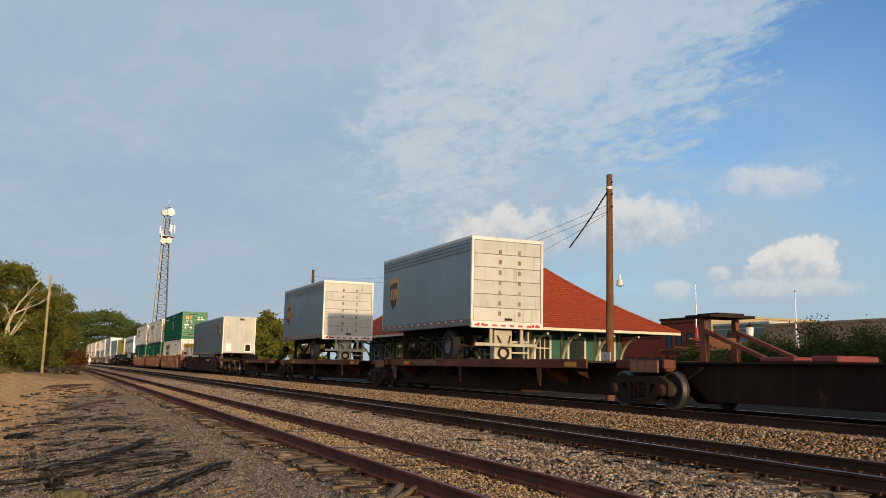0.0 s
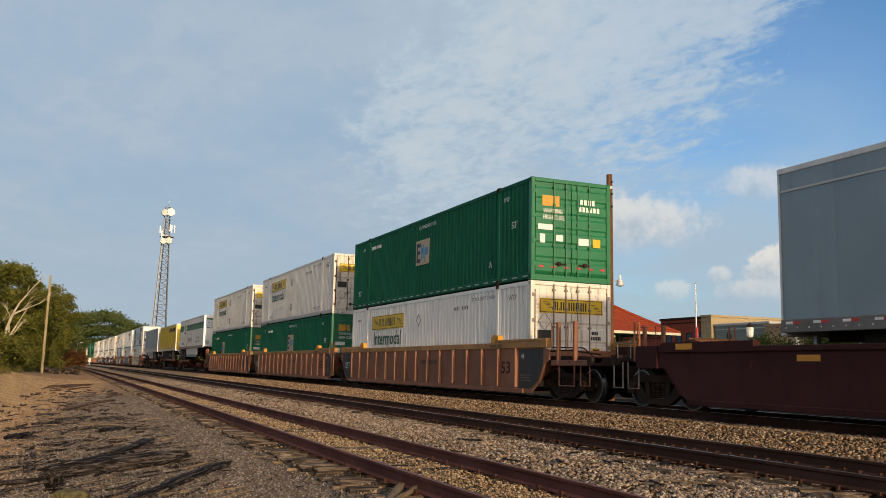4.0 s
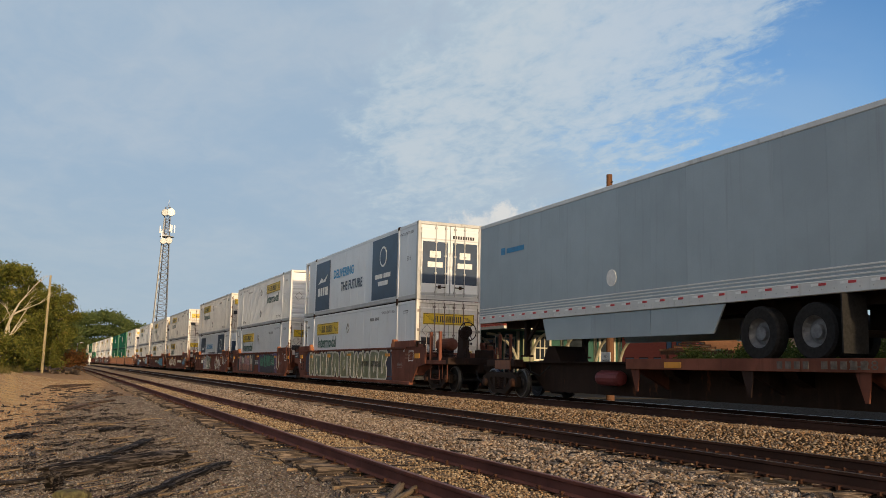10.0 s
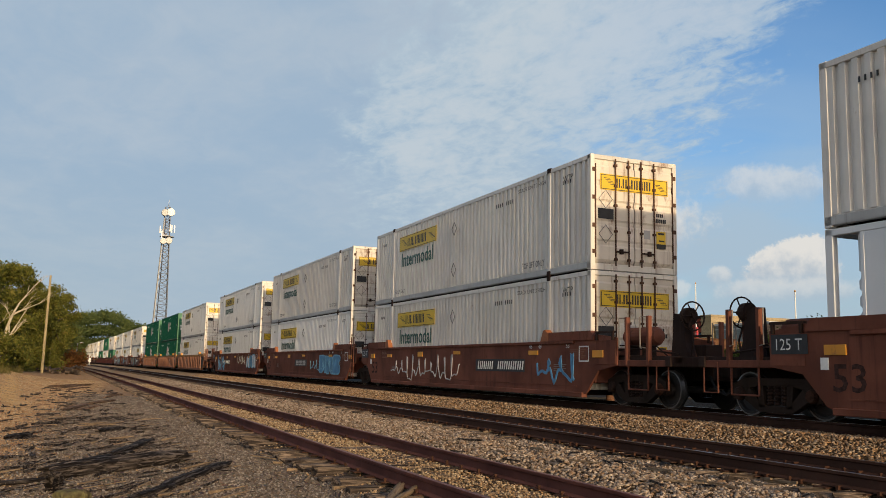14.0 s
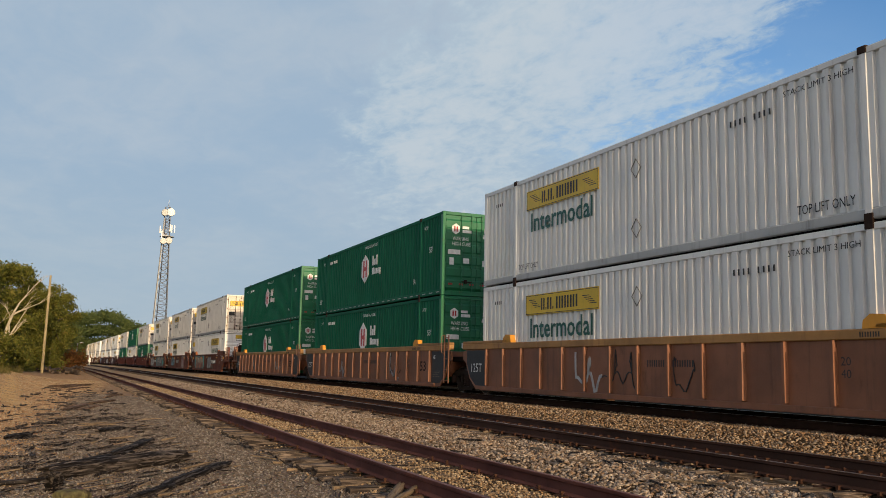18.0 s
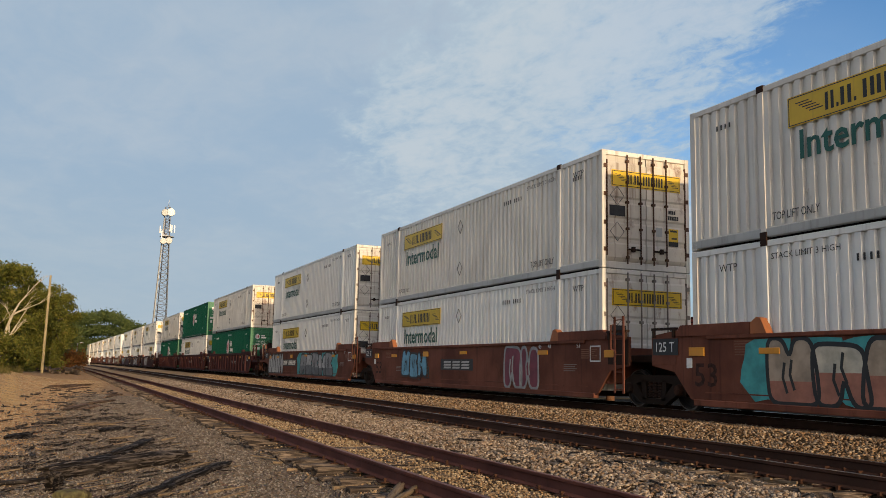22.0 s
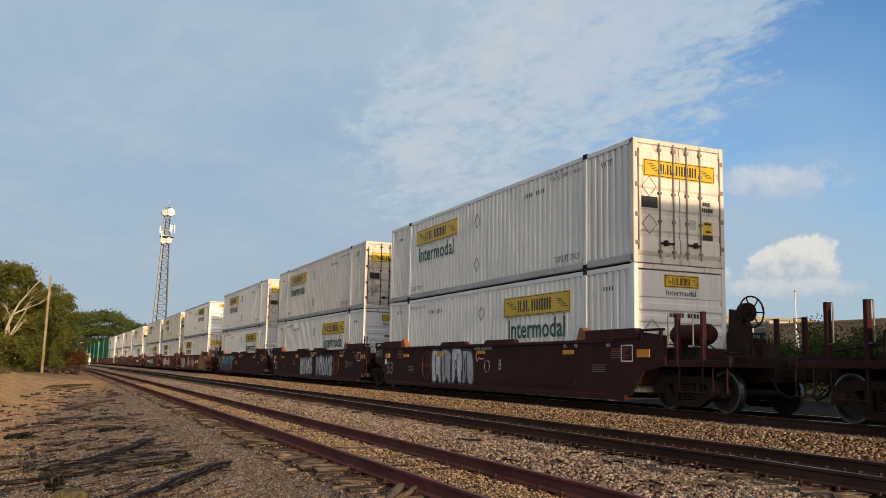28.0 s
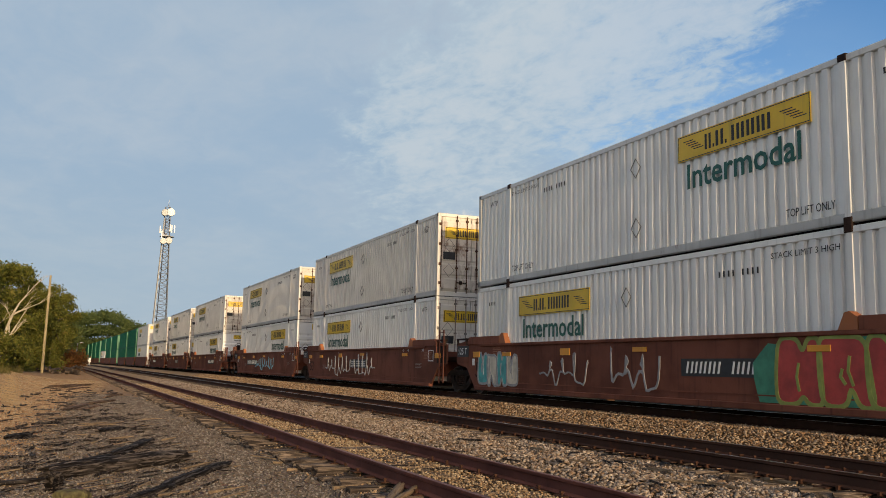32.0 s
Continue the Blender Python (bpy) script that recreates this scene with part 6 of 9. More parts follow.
    ride(t, -79.2, 0.0)
    # white freight trailer with a green stripe, nose ahead
    t = trailer("freight_trailer", "white freight trailer with two-tone green stripe on spine car", 16.15, 2.16, 5.08, M["white_clean"], M["dimpled"], False, (-5.5, -4.25), (-3.0, 4.6), 5.2)
    y = -1.299
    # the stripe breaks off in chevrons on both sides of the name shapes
    st = part("stripe", Shape().prism(((-3.05, 4.5), (8.0, 4.5), (8.0, 4.21), (-2.78, 4.21)), y - 0.006, y + 0.001, "y"), M["ink_green"], t, "dark and bright green stripe")
    part("stripe", Shape().prism(((-8.0, 4.5), (-5.05, 4.5), (-5.32, 4.21), (-8.0, 4.21)), y - 0.006, y + 0.001, "y"), M["ink_green"], t)
    part("stripe_lower", Shape().prism(((-2.78, 4.21), (8.0, 4.21), (8.0, 3.92), (-3.05, 3.92)), y - 0.006, y + 0.001, "y"), M["green_end"], st)
    part("stripe_lower", Shape().prism(((-8.0, 4.21), (-5.32, 4.21), (-5.05, 3.92), (-8.0, 3.92)), y - 0.006, y + 0.001, "y"), M["green_end"], st)
    for e, x0 in ((1, -3.12), (-1, -4.98)):
        part("chevron", Shape().ribbon(((x0 - e * 0.04, 4.5), (x0 + e * 0.23, 4.21), (x0 - e * 0.04, 3.92)), 0.03, y - 0.007, y - 0.001, 0.0), M["ink_green"], t)
    part("name_mark", Shape().prism(((-4.66, 3.98), (-4.45, 3.98), (-4.38, 4.2), (-4.2, 3.98), (-4.0, 3.98), (-4.12, 4.24), (-4.02, 4.46), (-4.1, 4.52), (-4.52, 4.52)), y - 0.008, y - 0.001, "y"), M["ink_green"], t, "dark green name shape")
    part("name_mark", Shape().prism(((-3.92, 3.98), (-3.38, 3.98), (-3.34, 4.14), (-3.66, 4.14), (-3.56, 4.52), (-3.78, 4.52)), y - 0.008, y - 0.001, "y"), M["ink_green"], t, "dark green name shape")
    bars("name_bars", [(-4.62 + 0.15 * k, -4.52 + 0.15 * k, y - 0.008, y - 0.001, 3.66, 3.84) for k in range(8)], M["ink_green"], t)
    letters("lettering", "Available", 0.24, M["ink_green"], t, on_side(4.15, 3.02, y - 0.008, FRONT), 1.25, bold=0.012, slant=0.25)
    letters("lettering", "Liftgate Service", 0.29, M["ink_green"], t, on_side(3.45, 2.62, y - 0.008, FRONT), 2.5, bold=0.012, slant=0.25)
    for k in range(12):
        x = -7.4 + 1.22 * k
        part("post_strip", Shape().box(x - 0.02, x + 0.02, y - 0.009, y + 0.001, 2.42, 5.0), M["rail_grey"], t)
    letters("lettering", "53'", 0.17, M["ink"], t, on_side(7.45, 2.90, y - 0.008, FRONT), 0.42)
    bars("address_bars", [(-5.9 + 0.14 * k, -5.8 + 0.14 * k, y - 0.008, y - 0.001, 2.62, 2.74) for k in range(9)], M["ink"], t)
    for k in range(4):
        x = -1.45 + 0.70 * k
        part("placard", Shape().prism([(x + 0.20 * math.cos(a), 2.98 + 0.27 * math.sin(a)) for a in [math.pi / 3 * i + math.pi / 6 for i in range(6)]], y - 0.010, y - 0.002, "y"), M["placard"], t, "grey placard holder")
    e = 8.082
    studs = Shape()
    for k in range(9):
        for q in range(24):
            yy, z = -1.15 + 0.2875 * k, 2.35 + 0.062 * q
            studs.box(e - 0.002, e + 0.006, yy - 0.009, yy + 0.009, z, z + 0.018)
    tagged(part("rivets", studs, M["rail_grey"], t), kind="stuff")
    bars("unit_number", [(7.80, 7.92, y - 0.008, y - 0.001, 4.72 - 0.2 * k, 4.85 - 0.2 * k) for k in range(6)], M["ink"], t)
    part("poster", Shape().box(e, e + 0.006, -1.1, 1.15, 3.85, 4.82), M["white_clean"], t, "white poster with green map shape")
    part("poster_band", Shape().box(e + 0.005, e + 0.010, -1.05, 1.1, 4.66, 4.80), M["green_end"], t)
    m_pts = [(-0.05, 4.5), (0.3, 4.55), (0.7, 4.5), (1.05, 4.55), (0.95, 4.25), (0.75, 4.05), (0.55, 3.95), (0.25, 4.0), (0.0, 4.15)]
    part("poster_map", Shape().prism(m_pts, e + 0.005, e + 0.010, "x"), M["green_end"], t)
    for w, z, h in (("ONE CALL", 4.5, 0.11), ("ONE CARRIER", 4.34, 0.11), ("1-2 DAY SERVICE...", 4.2, 0.09), ("TO ALL POINTS DIRECT", 4.05, 0.08)):
        letters("lettering", w, h, M["ink_green"], t, pose(e + 0.012, -1.0, z) @ ENDP, min(0.9, 0.075 * len(w)))
    bars("address_bars", [(e + 0.005, e + 0.01, -1.0 + 0.1 * k, -0.93 + 0.1 * k, 3.9, 3.98) for k in range(10) if k not in (3, 7)], M["ink_green"], t)
    for k, (py, pz) in enumerate(((-0.9, 2.65), (-0.3, 2.65), (0.2, 2.62), (0.0, 3.15))):
        part("placard", Shape().prism([(py + 0.2 * math.cos(math.pi / 3 * i), pz + 0.22 * math.sin(math.pi / 3 * i)) for i in range(6)], e - 0.02, e + 0.006, "x"), M["rail_grey"], t)
    part("hose_box", Shape().box(e - 0.02, e + 0.05, 0.7, 1.0, 2.3, 2.6), M["truck"], t)
    ride(t, -164.65, 0.0)
    # yellow freight trailer
    t = trailer("freight_trailer", "yellow freight trailer with dark name bars on spine car", 16.0, 2.10, 5.02, M["yellow_trailer"], M["yellow_trailer"], True, (4.7, 6.0), (-4.3, 2.6), -5.4, dark_under=True, pale_rail=True)
    s = Shape()
    for x0, x1 in ((1.75, 4.05), (4.55, 7.35)):
        n = 7 if x0 < 2 else 9
        for k in range(n):
            w = (x1 - x0) / n
            a = x0 + k * w
            for b in (0.0, 0.46):
                s.prism(((a + w * b, 4.20), (a + w * (b + 0.28), 4.20), (a + w * (b + 0.46), 4.62), (a + w * (b + 0.18), 4.62)), y - 0.008, y - 0.001, "y")
    tagged(part("name_mark", s, M["ink"], t, "slanting black name bars"), kind="stuff")
    s = Shape()
    for k in range(7):
        s.prism(((-0.62 + 0.18 * k, 4.42), (-0.49 + 0.18 * k, 4.42), (-0.46 + 0.18 * k, 4.66), (-0.59 + 0.18 * k, 4.66)), 7.985, 8.0, "x")
    for k in range(9):
        s.prism(((-0.88 + 0.19 * k, 4.12), (-0.74 + 0.19 * k, 4.12), (-0.71 + 0.19 * k, 4.36), (-0.85 + 0.19 * k, 4.36)), 7.985, 8.0, "x")
    for k in range(7):
        s.box(7.985, 8.0, -0.3 + 0.1 * k, -0.23 + 0.1 * k, 3.93, 4.03)
    part("name_mark", s, M["ink"], t)
    for x in (-1.2, -0.75):
        part("placard", Shape().prism(((x, 2.79), (x + 0.17, 3.0), (x, 3.21), (x - 0.17, 3.0)), y - 0.010, y - 0.002, "y"), M["rail_grey"], t, "white diamond placard")
    for yy in (-0.85, 0.85):
        part("placard", Shape().prism(((yy, 2.6), (yy + 0.22, 2.84), (yy, 3.08), (yy - 0.22, 2.84)), 7.985, 8.0, "x"), M["ink_white"], t)
    part("notice", Shape().box(7.985, 8.0, -0.45, 0.55, 2.42, 2.56), M["ink"], t)
    part("vents", Shape().tube((-3.5, y - 0.01, 4.7), (-3.5, y, 4.7), 0.04, 10).tube((-3.1, y - 0.01, 4.7), (-3.1, y, 4.7), 0.04, 10).tube((2.0, y - 0.01, 4.75), (2.0, y, 4.75), 0.04, 10), M["ink"], t)
    ride(t, -184.25, 0.0)
    # plain grey freight trailer
    t = trailer("freight_trailer", "plain slate-grey freight trailer on spine car", 16.1, 2.14, 5.16, M["slate_pale"], M["door_grey"], True, (3.8, 5.1), (-4.2, 2.9), -5.6, pale_rail=True)
    part("name_mark", Shape().box(-6.6, -6.35, y - 0.008, y - 0.001, 4.1, 4.3).box(-6.25, -5.2, y - 0.008, y - 0.001, 4.12, 4.26), M["ink_blue"], t)
    part("placard", Shape().tube((-0.9, y - 0.01, 2.95), (-0.9, y, 2.95), 0.2, 16), M["ink_white"], t)
    ride(t, -202.9, 0.0)


build_trailers()

# ---- spine cars under them: (middle, length, deck ends, hitch, lead, words) ----
for u, ln, deck, hitch, lead, words, up in ((-7.9, 17.6, (-2.0, 7.0), -7.3, True, "", True), (-25.6, 17.9, (-6.6, 7.2), -7.2, False, "", False), (-43.0, 17.0, (-6.4, 6.6), -6.9, False, "", False), (-59.42, 15.9, (-2.7, 7.1), -6.6, False, "", False),
                                             (-164.8, 18.4, (-7.3, 0.2), 7.8, True, "2-28 / 1-57", False), (-183.0, 18.0, (-2.3, 7.2), -7.0, False, "TWIN 28 - ALL PURPOSE SPINE CAR", False), (-201.0, 18.0, (-2.2, 6.6), -7.0, False, "2-28 / 1-57", False)):
    ride(spine_unit(ln, deck, hitch, lead, words, up), u, 0.0)

# ---- the double-stack units, from the head of the train backwards ----
# w: white, x: worn white, s: smooth white, p: white with navy panels, g: green with badge, e: green with tan panel; capitals stand with their doors away
CARS = (("orange", -104.5, ("ew", "xe", "xf")), ("brown", -224.3, ("ps", "Ws", "xp")), ("brown", -286.0, ("xx", "xw", "ww")), ("orange", -348.35, ("ww", "gg", "gg")),
        ("brown", -410.4, ("xW", "xw", "ww")), ("ribbed_maroon", -472.2, ("xg", "gw", "xg")), ("maroon", -535.0, ("wW", "xW", "wW")), ("brown", -597.2, ("Ww", "xw", "xW")),
        ("brown", -659.7, ("xW", "xw", "wx")), ("orange", -721.8, ("xw", "gg", "gg")), ("brown", -784.0, ("gg", "gg", "gw")), ("maroon", -846.0, ("gg", "gg", "gg")), ("brown", -908.0, ("gg", "gg", "gg")))
PROTO = {}
MAKERS = {"w": lambda: white_container(), "W": lambda: white_container(turned=True), "x": lambda: white_container(True), "X": lambda: white_container(True, True), "s": lambda: white_container(flush=True), "p": lambda: panel_container(), "P": lambda: panel_container(True),
          "g": lambda: green_container(), "G": lambda: green_container(turned=True), "e": lambda: green_container(False), "E": lambda: green_container(False, True), "f": lambda: green_container(False, panel=(-3.1, 1.2)),
          "far_w": lambda: far_container(False), "far_g": lambda: far_container(True), "far_well": far_well}


def one_more(key, maker):
    """The first call makes the thing, later ones copy it."""
    if key not in PROTO:
        PROTO[key] = maker()
        return PROTO[key]
    return copy_thing(PROTO[key], Matrix.Identity(4))


UNITS = []
for n, (style, first, loads) in enumerate(CARS):
    for i, load in enumerate(loads):
        u = first - 19.42 * i + (0.5 if (n, i) == (1, 2) else 0.0)
        role = ("lead", "mid", "tail")[i]
        far = n >= 9
        car = one_more("far_well", far_well) if far else one_more((style, role), lambda: well_unit(style, role))
        ride(car, u, 0.0)
        UNITS.append((car, u, style))
        for kind, z in zip(load, (HIGH, LOW)):
            key = ("far_g" if kind.lower() in "gef" else "far_w") if far else kind
            ride(one_more(key, MAKERS[key]), u, z, kind.isupper())


def low_well():
    """The single low-sided well under the long parcel trailer: a plain maroon side, raised end blocks, low end platforms and a truck at each end."""
    c = empty("well_car", "dark maroon low-sided well car under the parcel trailer", "railcar", "well cars of the train")
    W, skin = 1.40, M["maroon_car"]
    for side in (-1, 1):
        a, b = sorted((side * W, side * (W - 0.05)))
        lo, hi = sorted((side * (W + 0.05), side * (W - 0.12)))
        part("side_sheet", Shape().prism(((-8.2, 0.17), (8.2, 0.17), (8.55, 0.34), (9.05, 0.86), (9.9, 0.94), (9.9, 1.22), (-9.9, 1.22), (-9.9, 0.94), (-9.05, 0.86), (-8.55, 0.34)), a, b, "y"), skin, c)
        part("top_chord", Shape().box(-6.4, 6.4, lo, hi, 1.20, 1.30, 0.012), skin, c)
        part("bottom_chord", Shape().box(-8.3, 8.3, lo, hi, 0.15, 0.26, 0.012), skin, c)
        for e in (-1, 1):
            part("chord_block", Shape().prism(((e * 6.4, 1.20), (e * 9.2, 1.20), (e * 9.2, 1.30), (e * 9.05, 1.40), (e * 6.4, 1.40)), lo, hi, "y"), skin, c, "raised chord block")
            part("end_panel", Shape().box(*sorted((e * 9.25, e * 9.98)), lo, hi, 0.86, 1.34, 0.01), skin, c, "bolted end panel")
    part("floor", Shape().box(-8.0, 8.0, -0.4, 0.4, 0.2, 0.3).box(-7.9, -7.3, -1.34, 1.34, 0.2, 0.3).box(7.3, 7.9, -1.34, 1.34, 0.2, 0.3), M["rust_dark"], c)
    for e in (-1, 1):
        part("bulkhead", Shape().box(*sorted((e * 8.6, e * 8.8)), -1.34, 1.34, 0.5, 1.10, 0.02), skin, c)
        part("end_platform", Shape().box(*sorted((e * 8.7, e * 11.05)), -0.5, 0.5, 0.70, 1.06, 0.02).box(*sorted((e * 9.9, e * 11.05)), -1.25, 1.25, 1.02, 1.10).box(*sorted((e * 10.9, e * 11.08)), -1.38, 1.38, 0.92, 1.16, 0.015), M["rust_dark"], c, "low end platform")
        part("coupler", Shape().box(*sorted((e * 11.0, e * 11.3)), -0.1, 0.1, 0.70, 0.92, 0.03).box(*sorted((e * 11.15, e * 11.42)), -0.17, 0.12, 0.66, 0.96, 0.04), M["truck"], c, "knuckle coupler")
        part("air_hose", Shape().path([(e * 10.9, -0.35, 0.72), (e * 11.1, -0.36, 0.45), (e * 11.25, -0.34, 0.34), (e * 11.4, -0.32, 0.42)], 0.028), M["tyre"], c)
        for yy in (-1.33, 1.33):
            part("grab_iron", Shape().path([(e * 10.02, yy, 1.0), (e * 10.02, yy, 1.86), (e * 10.20, yy, 1.90), (e * 10.20, yy, 1.0)], 0.022), M["guide"], c, "tall bent grab iron")
            part("grab_iron", Shape().path([(e * 10.35, yy, 1.08), (e * 10.35, yy, 1.42), (e * 10.85, yy, 1.42), (e * 10.85, yy, 1.08)], 0.014), M["rod"], c)
            part("step", Shape().path([(e * 10.05, yy, 1.0), (e * 10.05, yy, 0.42), (e * 10.45, yy, 0.42), (e * 10.45, yy, 1.0)], 0.018), M["rod"], c, "sill step")
            part("step", Shape().path([(e * 10.65, yy, 1.0), (e * 10.65, yy, 0.42), (e * 11.0, yy, 0.42), (e * 11.0, yy, 1.0)], 0.018), M["rod"], c, "sill step")
        part("piping", Shape().path([(e * 8.8, -1.05, 1.16), (e * 9.9, -1.1, 1.22), (e * 10.9, -0.9, 1.2)], 0.02).path([(e * 8.9, -0.85, 1.24), (e * 10.2, -0.86, 1.30), (e * 10.6, -0.6, 1.12)], 0.016), M["rust_dark"], c)
        bogie(c, e * 9.75)
    y = -W - 0.06
    yy = (y - 0.005, y - 0.001)
    for x in (-8.6, -5.4, 5.2, 7.0, 8.75):
        part("reflective_plate", Shape().box(x, x + 0.52, *((yy[0], yy[1]) if abs(x) > 6.4 else (-W - 0.006, -W - 0.001)), *((1.25, 1.37) if abs(x) > 6.4 else (1.02, 1.13))), M["orange_bright"], c, "yellow reflective plate")
    letters("lettering", "53", 0.40, M["ink_dim"], c, on_side(6.0, 0.58, -W - 0.004, FRONT), 0.6, bold=0.02)
    for x, w in ((7.65, "48"), (8.2, "48"), (9.45, "53")):
        letters("lettering", w, 0.11, M["ink_white"], c, on_side(x, 1.06, -W - 0.052 if x > 9.2 else -W - 0.004, FRONT), 0.16)
    bars("stencil_lines", [(6.8, 7.25 - 0.05 * (k % 3), -W - 0.005, -W - 0.001, 1.12 - 0.05 * k, 1.135 - 0.05 * k) for k in range(4)] + [(8.7, 9.2 - 0.06 * (k % 2), -W - 0.005, -W - 0.001, 1.12 - 0.05 * k, 1.135 - 0.05 * k) for k in range(4)] + [(-3.0, -2.2, -W - 0.005, -W - 0.001, 1.0 - 0.06 * k, 1.02 - 0.06 * k) for k in range(3)], M["rod"], c)
    part("placard_frame", Shape().path([(8.0, -W - 0.004, 0.66), (8.45, -W - 0.004, 0.66), (8.55, -W - 0.004, 0.98), (8.05, -W - 0.004, 0.98), (8.0, -W - 0.004, 0.66)], 0.012, 4), M["rod"], c)
    name = part("owner_panel", Shape().box(3.2, 4.9, -W - 0.006, -W - 0.001, 0.94, 1.14), M["ink"], c, "dark owner panel with light strokes")
    part("owner_mark", Shape().tube((3.34, -W - 0.010, 1.04), (3.34, -W - 0.005, 1.04), 0.07, 12), M["ink_white"], name)
    number_strokes("owner_name", 3.5, 15, 0.085, 0.99, 1.09, -W - 0.006, M["ink_white"], name, gap=7)
    return c


ride(low_well(), -81.4, 0.0)


def blob(rnd, cx, cz, w, h, n=14, wob=0.22):
    """A rounded, uneven outline for one sprayed letter."""
    k = [1 + rnd.uniform(-wob, wob) for _ in range(n)]
    pts = []
    for i in range(n):
        a = 2 * math.pi * i / n
        c, s = math.cos(a), math.sin(a)
        q = (abs(c) ** 4 + abs(s) ** 4) ** -0.25
        pts.append((cx + w * 0.5 * c * q * k[i], cz + h * 0.5 * s * q * k[i]))
    return pts


SPRAY = {k: plain("sprayed_" + k, c, 0.55, var=0.25, scale=3.0, relief=0) for k, c in (("olive", (0.20, 0.20, 0.10)), ("cream", (0.50, 0.46, 0.36)), ("purple", (0.075, 0.04, 0.12)), ("pink", (0.50, 0.22, 0.20)), ("red", (0.36, 0.04, 0.03)), ("green", (0.04, 0.20, 0.12)), ("teal", (0.05, 0.30, 0.30)), ("blue", (0.07, 0.22, 0.38)), ("sky", (0.14, 0.34, 0.46)), ("silver", (0.40, 0.40, 0.39)), ("white", (0.60, 0.60, 0.58)), ("black", (0.015, 0.015, 0.015)), ("sage", (0.15, 0.17, 0.10)), ("night", (0.018, 0.016, 0.035)), ("rose", (0.36, 0.20, 0.20)), ("salmon", (0.34, 0.14, 0.09)), ("blue_deep", (0.03, 0.05, 0.17)), ("green_deep", (0.012, 0.085, 0.065)), ("sand", (0.36, 0.28, 0.20)), ("ash", (0.26, 0.26, 0.26)), ("wine", (0.17, 0.03, 0.05)), ("steel", (0.13, 0.14, 0.15)), ("moss", (0.09, 0.14, 0.05)), ("lime", (0.22, 0.26, 0.05)))}


def sprayed_letters(car, x0, x1, n, fill, edge, seed, z0=0.24, z1=1.44, back="", shade=""):
    """A row of swollen sprayed shapes that run into each other, each with an outline and a slit or two; they spell nothing."""
    rnd = random.Random(seed)
    y, h = -1.40, z1 - z0
    w = (x1 - x0) / n
    if back:
        # a ragged cloud of colour behind the row
        for k in range(n + 1):
            part("graffiti_cloud", Shape().prism([(a, min(1.42, max(0.29, c))) for a, c in blob(rnd, x0 + w * k + rnd.uniform(-0.1, 0.1), (z0 + z1) / 2 + rnd.uniform(-0.1, 0.1), w * 1.25, h * rnd.uniform(0.8, 1.02), 16, 0.16)], y - 0.012 - 0.0006 * (k % 2), y - 0.001, "y"), SPRAY[back], car)
    for i in range(n):
        lean, top, low = rnd.uniform(-0.18, 0.18), rnd.uniform(0.86, 1.0), rnd.uniform(0.0, 0.08)
        cut, deep, at = rnd.choice(("up", "down", "both", "side")), rnd.uniform(0.2, 0.42), rnd.uniform(0.40, 0.62)
        box = [(0.02, low), (0.0, 0.5), (0.06, top)]
        if cut in ("up", "both"):
            box += [(at - 0.12, top + 0.02), (at, top - deep), (at + 0.12, top)]
        else:
            box += [(0.4, top + rnd.uniform(-0.04, 0.06))]
        box += [(0.94, top - 0.03)]
        box += [(0.98, 0.72), (0.74, 0.56), (1.0, 0.40)] if cut == "side" else [(1.0 + rnd.uniform(-0.06, 0.03), 0.5)]
        box += [(1.0, low)]
        if cut in ("down", "both"):
            box += [(at + 0.12, low), (at, low + deep), (at - 0.12, low - 0.01)]
        else:
            box += [(0.5, low - 0.03)]
        pts = [(x0 + w * (i - 0.04 + 1.10 * a + lean * (c - 0.5)), z0 + h * min(1.0, max(0.0, c))) for a, c in box]
        pts = [(a, min(1.425, max(0.285, c))) for a, c in pts]
        for _ in range(2):
            pts = [q for a, b in zip(pts, pts[1:] + pts[:1]) for q in ((0.78 * a[0] + 0.22 * b[0], 0.78 * a[1] + 0.22 * b[1]), (0.22 * a[0] + 0.78 * b[0], 0.22 * a[1] + 0.78 * b[1]))]
        lift = y - 0.015 - 0.0022 * (i % 3)
        body = part("graffiti_letter", Shape().prism(pts, lift, y - 0.002, "y"), SPRAY[fill[i % len(fill)]], car, "sprayed letter shape")
        if shade:
            mid = z0 + h * rnd.uniform(0.36, 0.5)
            lower = [(a, min(c, mid)) for a, c in pts]
            part("letter_shade", Shape().prism([q for k, q in enumerate(lower) if q[1] < mid or lower[k - 1][1] < mid or lower[(k + 1) % len(lower)][1] < mid], lift - 0.001, lift + 0.0005, "y"), SPRAY[shade], body)
        line = Shape().ribbon(pts + pts[:2], 0.026 * h + 0.008, lift - 0.003, lift + 0.001)
        c = x0 + w * (i + at)
        for k in range(rnd.choice((1, 2))):
            a, b = z0 + h * rnd.uniform(0.2, 0.4), z0 + h * rnd.uniform(0.55, 0.8)
            line.ribbon(((c + w * 0.16 * (k - 0.5), a), (c + w * (0.16 * (k - 0.5) + lean * 0.4 - 0.05), (a + b) / 2), (c + w * (0.16 * (k - 0.5) + lean * 0.5), b)), 0.018 * h + 0.006, lift - 0.0045, lift - 0.0005)
        part("letter_outline", line, SPRAY[edge], body)


